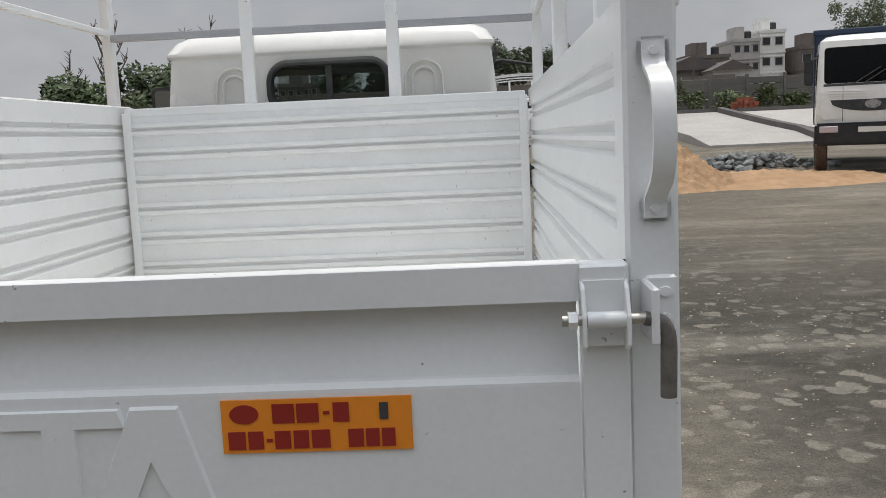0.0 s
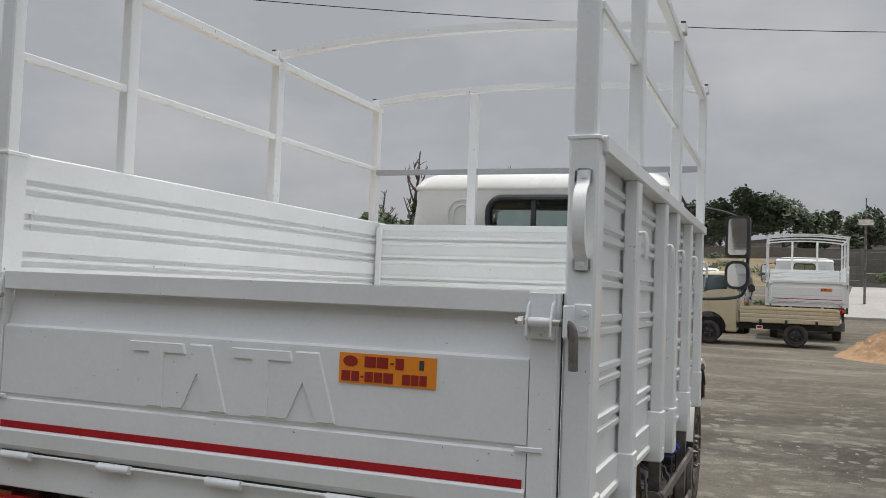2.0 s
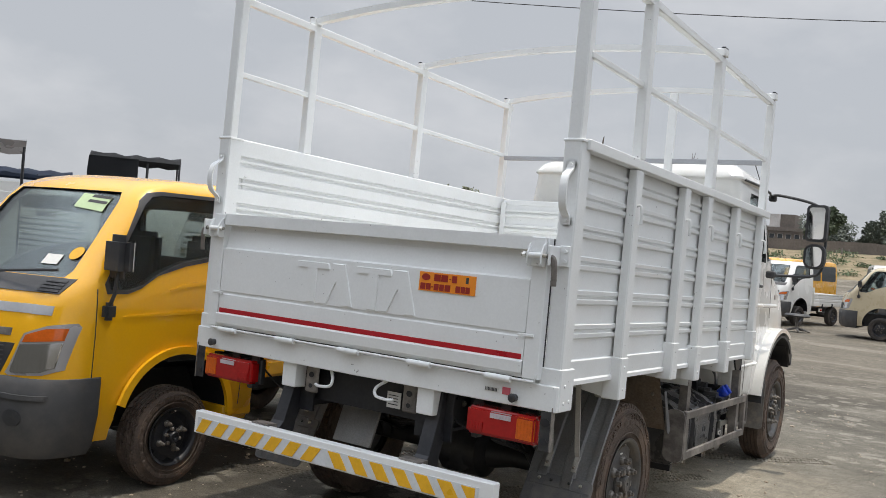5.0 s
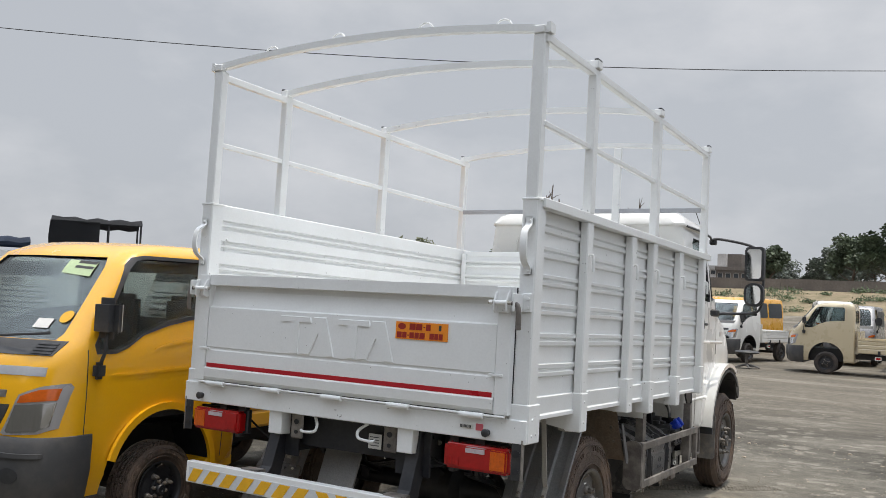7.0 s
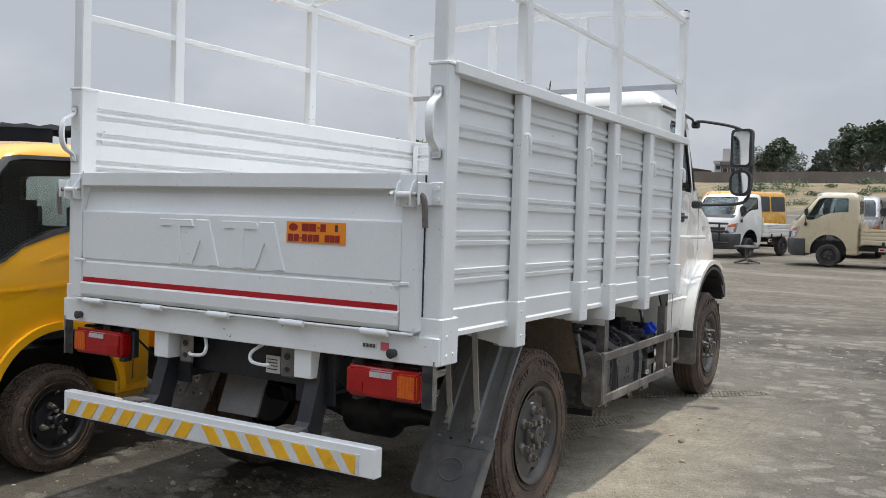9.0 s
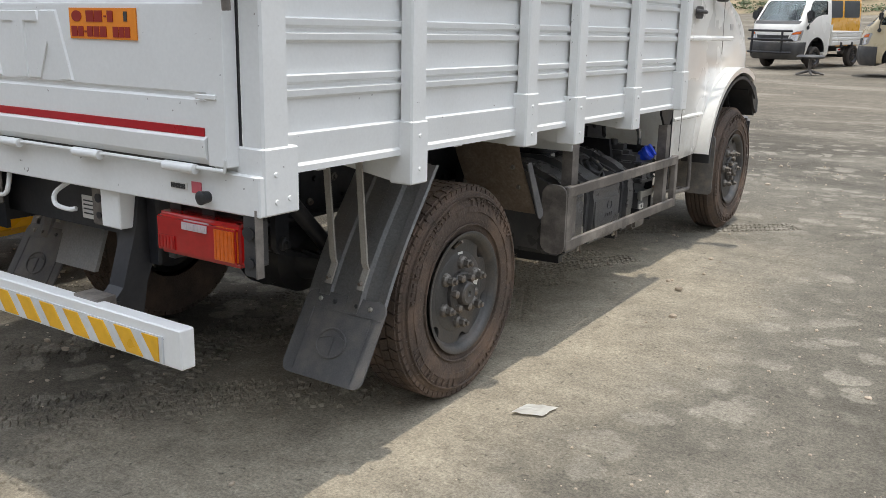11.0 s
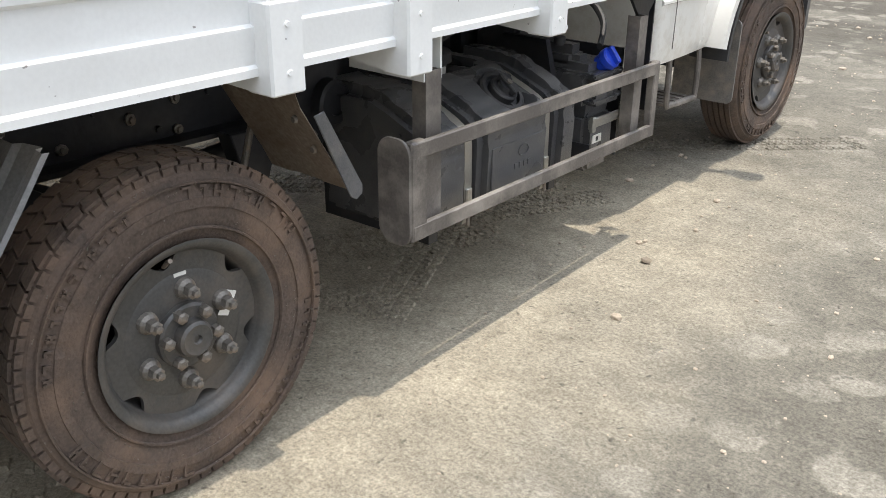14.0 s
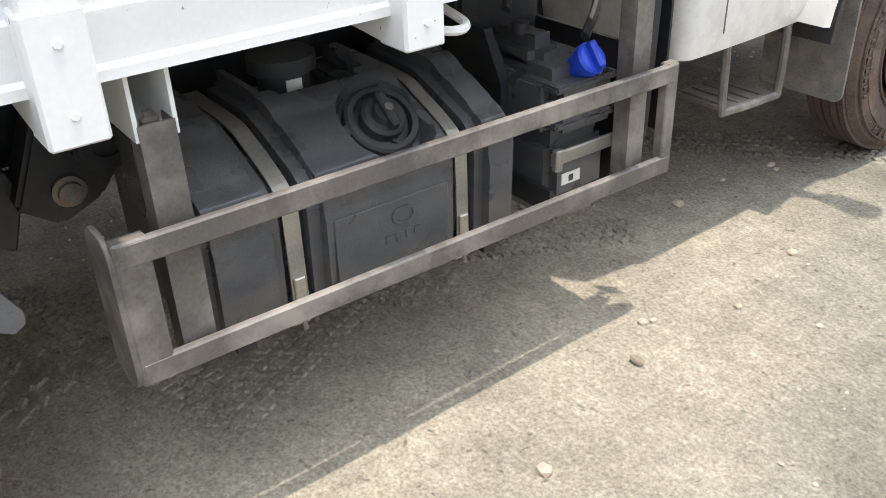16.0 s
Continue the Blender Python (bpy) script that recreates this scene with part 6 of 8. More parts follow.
def small_truck(name, label, m, paint, detail=False, bed=True, levels=MINI, group=""):
    t = thing(name, label, "truck", m, group)
    body = solid(cab_loft(levels), paint)
    cuts = [solid(cab_loft(MINI_ROOM), INTERIOR)]
    wells = [solid(prism(bmesh.new(), [(-0.045 + 0.43 * math.cos(a), 0.40 + 0.43 * math.sin(a)) for a in (2 * math.pi * k / 36 for k in range(36))], "x", *sorted((s * 0.42, s * 1.1))), BLACK) for s in (-1, 1)]
    panes = [("door_window", lambda s=s: prism(bmesh.new(), MINI_DOOR, "x", *sorted((s * 0.56, s * 1.0))), "dark door window") for s in (-1, 1)]
    panes.append(("windscreen", lambda: prism(bmesh.new(), [(-0.57, 1.25), (0.57, 1.25), (0.60, 1.29), (0.545, 1.69), (0.50, 1.755), (-0.50, 1.755), (-0.545, 1.69), (-0.60, 1.29)], "y", 0.12, 1.1), "raked windscreen"))
    panes.append(("back_window", lambda: prism(bmesh.new(), rounded(-0.5, 0.5, 1.35, 1.68, 0.06), "y", -0.95, -0.55), "cab back window"))
    made = [solid(f(), BLACK_PLASTIC) for _, f, _ in panes]
    carve(body, cuts + wells + made)
    clear(*cuts, *wells, *made)
    c = finish(body, "cab", t)
    for nm, f, lab in panes:
        glazing(levels, f(), nm, c, lab)
    # bumper, lamps, cowl, grille
    bump = [(z, 0.50, yf + 0.025, wf + 0.02, wf + 0.012, 0.03, rf, bow) for z, yr, yf, wr, wf, rr, rf, bow in ((0.27, 0, 0.93, 0, 0.66, 0, 0.22, 0.1), (0.33, 0, 0.985, 0, 0.70, 0, 0.25, 0.11), (0.50, 0, 1.015, 0, 0.737, 0, 0.28, 0.12), (0.675, 0, 1.01, 0, 0.742, 0, 0.28, 0.13), (0.71, 0, 0.99, 0, 0.74, 0, 0.28, 0.13))]
    part("bumper", cab_loft(bump), BUMPER, t, "grey-black plastic bumper", smooth=True)
    if detail:
        dark = skin_patch(bump, rounded(-0.42, 0.42, 0.40, 0.555, 0.03), "y", 0.6, 1.3, 0.003, 0.012, BLACK_PLASTIC, "lower_intake", t, "black mesh lower intake")
        for k in range(5):
            skin_patch(bump, [(-0.40, 0.415 + 0.028 * k), (0.40, 0.415 + 0.028 * k), (0.40, 0.423 + 0.028 * k), (-0.40, 0.423 + 0.028 * k)], "y", 0.6, 1.3, 0.008, 0.008, BUMPER, "intake_bar", dark)
        skin_patch(bump, [(-0.70, 0.60), (0.70, 0.60), (0.70, 0.625), (-0.70, 0.625)], "y", 0.5, 1.3, 0.012, 0.02, BUMPER, "bumper_ridge", t)
        for sx in (-1, 1):
            skin_patch(bump, [(sx * 0.555 + 0.055 * math.cos(2 * math.pi * k / 20), 0.50 + 0.045 * math.sin(2 * math.pi * k / 20)) for k in range(20)], "y", 0.7, 1.3, 0.003, 0.012, BLACK_PLASTIC, "lamp_recess", t, "dark round fog lamp recess")
    for s in (-1, 1):
        lamp = [(s * 0.445, 0.725), (s * 0.465, 0.715), (s * 0.65, 0.73), (s * 0.71, 0.76), (s * 0.729, 0.99), (s * 0.722, 1.012), (s * 0.64, 0.995), (s * 0.53, 0.945)]
        lp = skin_patch(levels, lamp, "y", 0.3, 1.2, 0.004, 0.02, SILVER, "headlamp", t, "angular headlamp with an amber top")
        inner = [(s * 0.475, 0.738), (s * 0.49, 0.73), (s * 0.645, 0.745), (s * 0.69, 0.772), (s * 0.702, 0.905), (s * 0.52, 0.885)]
        skin_patch(levels, inner, "y", 0.3, 1.2, 0.007, 0.006, CHROME, "reflector", lp, "bright reflector")
        amber = [(s * 0.53, 0.898), (s * 0.703, 0.918), (s * 0.71, 0.985), (s * 0.64, 0.978), (s * 0.545, 0.938)]
        skin_patch(levels, amber, "y", 0.3, 1.2, 0.007, 0.006, AMBER_LENS, "indicator", lp, "amber indicator")
    skin_patch(levels, [(-0.64, 1.165), (0.64, 1.165), (0.66, 1.248), (-0.66, 1.248)], "y", 0.3, 1.2, 0.004, 0.02, BUMPER, "cowl_panel", t, "black cowl below the windscreen")
    gr = skin_patch(levels, [(-0.42, 0.725), (0.42, 0.725), (0.47, 0.885), (-0.47, 0.885)], "y", 0.6, 1.2, 0.004, 0.02, BLACK_PLASTIC, "grille", t, "black mesh grille")
    part("side_step_panel", cube(-0.72, 0.72, -0.71, -0.46, 0.36, 0.44), paint, t, bevel=0.01)
    if detail:
        for k in range(6):
            skin_patch(levels, [(-0.42, 0.738 + 0.025 * k), (0.42, 0.738 + 0.025 * k), (0.42, 0.745 + 0.025 * k), (-0.42, 0.745 + 0.025 * k)], "y", 0.6, 1.2, 0.009, 0.008, BUMPER, "grille_bar", gr)
        skin_patch(levels, [(-0.64, 1.05), (0.64, 1.05), (0.64, 1.10), (-0.64, 1.10)], "y", 0.3, 1.2, 0.003, 0.006, GREY_TAPE, "reflective_band", t, "grey reflective band across the nose")
        skin_patch(levels, [(-0.44, 0.925), (-0.22, 0.925), (-0.22, 0.965), (-0.44, 0.965)], "y", 0.3, 1.2, 0.004, 0.006, GUARD, "name_badge", t)
        for k in range(4):
            for s in (-1, 1):
                skin_patch(levels, [(s * 0.50, 1.175 + 0.017 * k), (s * 0.63, 1.175 + 0.017 * k), (s * 0.63, 1.183 + 0.017 * k), (s * 0.50, 1.183 + 0.017 * k)], "y", 0.3, 1.2, 0.010, 0.008, BLACK_PLASTIC, "vent_slat", t)
        nt = skin_patch(levels, [(-0.48, 1.63), (-0.27, 1.65), (-0.26, 1.735), (-0.47, 1.72)], "y", 0.1, 1.1, -0.008, 0.002, GREEN_NOTE, "windscreen_notice", t, "pale green handwritten notice behind the glass")
        for z in (1.705, 1.675):
            skin_patch(levels, [(-0.47, z), (-0.34, z + 0.008), (-0.34, z + 0.024), (-0.47, z + 0.016)], "y", 0.1, 1.1, -0.0065, 0.002, PRINT, "writing_bar", nt)
        skin_patch(levels, [(-0.525 + 0.036 * math.cos(2 * math.pi * k / 16), 1.385 + 0.036 * math.sin(2 * math.pi * k / 16)) for k in range(16)], "y", 0.1, 1.1, -0.008, 0.002, TAPE_YELLOW, "round_sticker", t, "round yellow sticker")
        skin_patch(levels, [(-0.46, 1.315), (-0.36, 1.315), (-0.36, 1.37), (-0.46, 1.37)], "y", 0.1, 1.1, -0.008, 0.002, PAPER, "toll_sticker", t, "small pale blue sticker")
        for x0, x1 in ((-0.05, -0.62), (0.45, -0.08)):
            part("wiper", tube(bmesh.new(), smooth_line([(x0, 0.82, 1.24), ((x0 + x1) / 2, 0.80, 1.27), (x1, 0.735 if x1 < -0.5 else 0.79, 1.295)], 6), 0.008, 6), BLACK_PLASTIC, t, "black wiper", smooth=True)
        part("steering_wheel", tube(bmesh.new(), [(-0.32 + 0.17 * math.cos(2 * math.pi * k / 24), 0.22 + 0.06 * math.sin(2 * math.pi * k / 24), 1.16 + 0.155 * math.sin(2 * math.pi * k / 24)) for k in range(25)], 0.013, 8), INTERIOR, t, smooth=True)
    for s in (-1, 1):
        X = lambda v: s * v
        part("seat", bulged(-0.55, -0.1, X(0.35) - 0.22, X(0.35) + 0.22, 0.72, 0.92, 0.05), INTERIOR, t, smooth=True)
        part("seat_back", bulged(-0.62, -0.52, X(0.35) - 0.2, X(0.35) + 0.2, 0.9, 1.52, 0.04), INTERIOR, t, smooth=True)
        # pressed creases and the door's shut lines
        if detail:
            skin_patch(levels, [(-0.5, 1.085), (0.36, 1.052), (0.385, 1.043), (0.36, 1.036), (-0.5, 1.058)], "x", *sorted((X(0.5), X(1.0))), 0.004, 0.02, paint, "door_crease", c)
            skin_patch(levels, [(-0.50, 1.285), (-0.06, 1.235), (0.06, 1.20), (0.06, 1.19), (-0.08, 1.212), (-0.50, 1.262)], "x", *sorted((X(0.5), X(1.0))), 0.004, 0.02, paint, "door_crease", c)
            skin_patch(levels, [(0.555, 0.44), (0.561, 0.44), (0.561, 1.2), (0.555, 1.2)], "x", *sorted((X(0.5), X(1.0))), 0.001, 0.006, DARK_OPENING, "door_seam", c)
            skin_patch(levels, [(-0.57, 0.44), (-0.564, 0.44), (-0.564, 1.78), (-0.57, 1.78)], "x", *sorted((X(0.5), X(1.0))), 0.001, 0.006, DARK_OPENING, "door_seam", c)
            ring = MINI_DOOR
            cy, cz = sum(p[0] for p in ring) / len(ring), sum(p[1] for p in ring) / len(ring)
            # rubber seal as a band outside the opening
            outer = [(y + 0.022 * (1 if y > cy else -1), z + 0.022 * (1 if z > cz else -1)) for y, z in ring]
            a = solid(cab_loft(levels, -0.004), BLACK_PLASTIC)
            b = solid(cab_loft(levels, 0.012), BLACK_PLASTIC)
            o = solid(prism(bmesh.new(), outer, "x", *sorted((X(0.5), X(1.0)))), BLACK_PLASTIC)
            i = solid(prism(bmesh.new(), ring, "x", *sorted((X(0.45), X(1.05)))), BLACK_PLASTIC)
            carve(a, [b])
            carve(a, [o], "INTERSECT")
            carve(a, [i])
            clear(b, o, i)
            finish(a, "window_seal", c, "black window seal")
            ring2 = [(X(0.752), -0.045 + 0.43 * math.cos(q), 0.40 + 0.43 * math.sin(q)) for q in (radians(180 - 6 * k) for k in range(28))]
            part("arch_lip", strip(bmesh.new(), ring2, 0.026, 0.045, (1, 0, 0)), paint, c, smooth=True)
            part("door_handle", bulged(-0.53, -0.43, min(X(0.745), X(0.775)), max(X(0.745), X(0.775)), 1.12, 1.16, 0.01), BLACK_PLASTIC, t, "black door handle", smooth=True)
        mb = part("door_mirror", tube(bmesh.new(), [(X(0.76), 0.50, 1.10), (X(0.80), 0.50, 1.18), (X(0.80), 0.49, 1.30)], 0.011, 8), BLACK_PLASTIC, t, "black door mirror on a stalk", smooth=True)
        part("mirror_housing", bulged(0.44, 0.53, min(X(0.69), X(0.89)), max(X(0.69), X(0.89)), 1.27, 1.51, 0.04), BLACK_PLASTIC, mb, smooth=True)
        part("mirror_glass", cube(*sorted((X(0.725), X(0.86))), 0.434, 0.44, 1.31, 1.47), MIRROR, mb)
        part("mirror_foot", bulged(0.46, 0.54, min(X(0.735), X(0.79)), max(X(0.735), X(0.79)), 1.03, 1.13, 0.02), BLACK_PLASTIC, mb, smooth=True)
        wheel("front_wheel", t, pose(X(0.735), -0.045, 0.30, 0, 0, 0 if s > 0 else 180), 0.30, 0.165, 0.172, rubber=None if detail else RUBBER_DARK, rim_mat=BLACK, nuts=4, blocks=44, tread=detail)
        wheel("rear_wheel", t, pose(X(0.72), -2.12, 0.30, 0, 0, 0 if s > 0 else 180), 0.30, 0.165, 0.172, rubber=None if detail else RUBBER_DARK, rim_mat=BLACK, nuts=4, blocks=44, tread=detail)
        part("chassis_rail", cube(*sorted((X(0.28), X(0.34))), -3.0, 0.8, 0.42, 0.54), BLACK, t)
    part("axle", tube(bmesh.new(), [(-0.6, 0, 0.285), (0.6, 0, 0.285)], 0.03, 8), BLACK, t)
    part("axle", tube(bmesh.new(), [(-0.6, -2.12, 0.285), (0.6, -2.12, 0.285)], 0.04, 8), BLACK, t)
    if not bed:
        for s in (-1, 1):
            for y0, y1 in ((-1.65, -0.68), (-2.75, -1.75)):
                skin_patch(levels, rounded(y0, y1, 1.2, 1.7, 0.06), "x", *sorted((s * 0.5, s * 1.0)), 0.004, 0.012, DARK_OPENING, "side_window", c, "dark side window")
        skin_patch(levels, rounded(-0.58, 0.58, 1.2, 1.7, 0.06), "y", -3.2, -2.7, 0.004, 0.012, DARK_OPENING, "rear_window", c, "dark rear window")
    if bed:
        deck = part("cargo_deck", cube(-0.74, 0.74, -3.1, -0.80, 0.60, 0.66), paint, t)
        prof = [(0, 0.60), (0.012, 0.62), (0.012, 0.70), (0, 0.72), (0.014, 0.74), (0.014, 0.80), (0, 0.82), (0.014, 0.84), (0.014, 0.90), (0, 0.92), (0.02, 0.93), (0.02, 0.96), (-0.02, 0.96), (-0.02, 0.60)]
        for s in (-1, 1):
            part("drop_side", prism(bmesh.new(), [(s * (0.745 + a), z) for a, z in prof], "y", -3.1, -0.80), paint, deck, "ribbed drop side")
            for y in (-2.6, -1.9, -1.3):
                part("side_hinge", cube(*sorted((s * 0.745, s * 0.775)), y - 0.03, y + 0.03, 0.56, 0.68), BLACK, deck)
            part("side_marker", cube(*sorted((s * 0.70, s * 0.735)), -1.35, -1.2, 0.44, 0.53), PAPER, deck)
            part("side_marker_face", cube(*sorted((s * 0.735, s * 0.739)), -1.33, -1.22, 0.46, 0.51), RED_LENS, deck)
        part("head_panel", cube(-0.73, 0.73, -0.84, -0.80, 0.66, 1.15), paint, deck)
        part("tail_panel", cube(-0.73, 0.73, -3.12, -3.09, 0.62, 0.95), paint, deck)
    return t


small_truck("yellow_pickup", "glossy yellow small pickup with a grey-black bumper", pose(-2.81, 1.785, 0, 0, 0, 180), YELLOW, detail=True)
beige = small_truck("beige_pickup", "beige small pickup with an empty drop-side deck", pose(-0.68, 23.7, 0, 0, 0, 90), BEIGE, group="parked pickups")
white_pickup = small_truck("white_pickup", "white small pickup with a pale deck", pose(-3.75, 25.6, 0, 0, 0, 163), CAB_WHITE, group="parked pickups")

for k, (x, z) in enumerate(((0.62, 0.45), (0.62, 0.78), (0.62, 1.0))):
    part("bull_bar", tube(bmesh.new(), smooth_line([(-x, 1.0, z), (-x * 0.7, 1.14, z), (x * 0.7, 1.14, z), (x, 1.0, z)], 5), 0.03, 8), BLACK, white_pickup, "black tubular bull bar", smooth=True)
for x in (-0.43, 0.43):
    part("bar_upright", tube(bmesh.new(), [(x, 1.14, 0.4), (x, 1.14, 1.02)], 0.03, 8), BLACK, white_pickup, smooth=True)

VAN = [(z, -2.9, yf, wr, wf, rr, rf, bow) for z, yr, yf, wr, wf, rr, rf, bow in MINI]
small_truck("yellow_van", "amber yellow van with dark windows", pose(-5.0, 31.0, 0, 0, 0, 165) @ Matrix.Scale(1.08, 4), TAXI, bed=False, levels=VAN, group="parked vans")
small_truck("silver_van", "silver grey van with dark windows", pose(-0.55, 28.6, 0, 0, 0, 180), SILVER, bed=False, levels=VAN, group="parked vans")
small_truck("white_van", "white van parked among the pickups", pose(-1.9, 36.4, 0.2, 0, 0, 190), CAB_WHITE, bed=False, levels=VAN, group="parked vans")



def even(v, a, b):
    """v carried from the marks a to the marks b, straight between them and on past the ends."""
    k = max(0, min(len(a) - 2, sum(v > q for q in a) - 1))
    return b[k] + (v - a[k]) * (b[k + 1] - b[k]) / (a[k + 1] - a[k])


BED_Y = (1.30, 1.58, 2.23, 2.31, 2.747, 2.966, 3.372, 3.958, 4.64, 4.78), (1.30, 1.572, 2.073, 2.157, 2.597, 2.848, 3.27, 3.887, 4.53, 4.66)
CAB_Y = (4.78, 6.126, 7.0), (4.67, 6.04, 6.914)
BED_Z = (0.948, 1.064, 1.182, 1.477, 1.674, 1.755, 1.995, 2.118, 2.477, 2.935, 3.1), (0.988, 1.100, 1.211, 1.511, 1.705, 1.779, 2.013, 2.130, 2.482, 2.928, 3.09)
TAIL_X = (0.0, 0.96, 1.042, 1.118), (0.0, 0.908, 0.985, 1.076)
SIDE_X = (0.0, 1.03, 1.065, 1.092), (0.0, 1.026, 1.05, 1.085)


def stations(v, zone):
    """The drawn place v of the truck, brought to its true stations along, across and up."""
    x, y, z = v
    s, ax = (1 if x >= 0 else -1), abs(x)
    if zone == "cab":
        return Vector((0.965 * x + 0.006, even(y, *CAB_Y), z))
    low = even(min(max(y, 1.4), 3.3), (1.4, 3.3), (0.055, -0.005))
    w = max(0.0, min(1.0, (z - 0.83) / 0.12))
    nz = z + (1 - w) * low + w * (even(max(z, 0.948), *BED_Z) - max(z, 0.948))
    if zone == "tail":
        ax = even(ax, *TAIL_X)
    elif zone == "lamp":
        return Vector((s * (ax + 0.012 * min(1.0, ax / 0.6)), y - 0.122, 0.838 + (z - 0.742) * 0.8))
    elif zone == "beam":
        return Vector((s * ax * 1.025, y - 0.062, z + 0.088))
    elif zone == "low":
        ax += 0.033 * max(0.0, min(1.0, (ax - 0.8) / 0.1))
    else:
        ax = even(ax, *SIDE_X)
    return Vector((s * ax, even(y, *BED_Y), nz))


ZONES = {"rear_bumper_beam": "beam", "beam_arm": "beam", "stay_foot": "beam", "corner_post": "tail", "tailgate": "tail", "tail_sill": "tail", "tail_lamp": "lamp", "lamp_bracket": "lamp", "lamp_plate": "lamp", "cab": "cab",
         "side_underrun_guard": "low", "fuel_tank": "low", "urea_tank": "low",}


def bring(ob, zone):
    for c in ob.children:
        kind = c.name.split(".")[0]
        if kind in ("rear_wheel", "front_wheel", "mud_flap", "rear_mud_guard", "fore_mud_guard", "guard_stay"):
            continue
        z = ZONES.get(kind, zone)
        if c.matrix_basis == Matrix.Identity(4):
            for v in c.data.vertices:
                v.co = stations(v.co, z)
            bring(c, z)
        else:
            c.location = stations(c.location, z)


bring(truck, "bed")

# a second truck of the same build, its tail towards the yard
far_truck = copy_thing(truck, pose(1.75, 24.4, 0, RAKE, 0, 0))
tagged(far_truck, "white high-sided cargo truck parked behind a beige pickup", "truck")


def canopy_carrier(name, label, m, roof_mat, length, height, drop, flap=False, wall=0.95):
    """A small passenger carrier with a hooped hood over its rear."""
    t = thing(name, label, "vehicle", m)
    part("floor_pan", cube(-0.7, 0.7, -length, 0.9, 0.35, 0.5), BLACK, t, bevel=0.02)
    part("nose", bulged(0.5, 1.05, -0.68, 0.68, 0.4, 1.15, 0.12), CAB_WHITE, t, smooth=True)
    part("side_panel", cube(-0.74, -0.70, -length, 0.4, 0.45, wall), CAB_WHITE, t, bevel=0.01)
    part("side_panel", cube(0.70, 0.74, -length, 0.4, 0.45, wall), CAB_WHITE, t, bevel=0.01)
    bm = bmesh.new()
    n = 9
    rows = []
    for k in range(n):
        y = 0.35 - (length + 0.35) * k / (n - 1)
        sag = 0.03 * abs(math.sin(k * math.pi / 2 * 1.0))
        row = []
        for j in range(13):
            u = -1 + 2 * j / 12
            x = 0.76 * u
            z = height - 0.12 * abs(u) ** 4 - sag - 0.02 * noise.noise((x * 3, y * 3, 1.0))
            row.append(bm.verts.new((x, y, z)))
        row.insert(0, bm.verts.new((-0.77, y, height - drop)))
        row.append(bm.verts.new((0.77, y, height - drop)))
        rows.append(row)
    for a, b in zip(rows, rows[1:]):
        for i in range(len(a) - 1):
            bm.faces.new((a[i], a[i + 1], b[i + 1], b[i]))
    bmesh.ops.solidify(bm, geom=bm.faces[:], thickness=0.012)
    part("hood", bm, roof_mat, t, smooth=True)
    for s in (-1, 1):
        for y in (0.34, -length * 0.5, -length + 0.02):
            part("hood_post", tube(bmesh.new(), [(s * 0.73, y, 0.5), (s * 0.73, y, height - 0.12)], 0.016, 8), BLACK, t, smooth=True)
        for y in (0.55, -length + 0.4):
            wheel("wheel", t, pose(s * 0.72, y, 0.26, 0, 0, 0 if s > 0 else 180), 0.26, 0.13, 0.15, rim_mat=BLACK, nuts=4, tread=False)
    if flap:
        # creased canvas curtain over the fore half of the near side, and across the front
        y1, n = 0.35 - (length + 0.35) * 0.53, 14
        bm = bmesh.new()
        path = [(0.74 - 1.48 * k / n, 0.355) for k in range(n + 1)] + [(-0.765, 0.35 - (0.35 - y1) * k / n) for k in range(1, n + 1)]
        rows = [[bm.verts.new((x - (0.02 * math.sin(5 * z + 9 * y) if x < -0.75 else 0), y + (0.02 * math.sin(6 * z + 8 * x) if x > -0.75 else 0), z)) for x, y in path] for z in (height - 0.85, height - 0.6, height - 0.35, height - 0.1)]
        for a, b in zip(rows, rows[1:]):
            for k in range(len(path) - 1):
                bm.faces.new((a[k], a[k + 1], b[k + 1], b[k]))
        bmesh.ops.solidify(bm, geom=bm.faces[:], thickness=0.01)
        part("hood_curtain", bm, roof_mat, t, "black canvas side curtain", smooth=True)
    return t


canopy_carrier("black_hooded_carrier", "small carrier with a black canvas hood, half open", pose(-10.41, 7.49, 0, 0, 0, 141), CANVAS, 1.02, 2.62, 0.12, True)
canopy_carrier("white_hooded_carrier", "small white carrier with a pale sheet roof on posts", pose(-9.33, 3.71, 0, 0, 0, 148.5), SILVER, 1.3, 2.47, 0.05, wall=1.8)
canopy_carrier("blue_hooded_carrier", "white carrier under a navy tarpaulin", pose(-14.78, 8.19, 0, 0, 0, 147), NAVY, 1.25, 2.40, 0.2, wall=2.1)


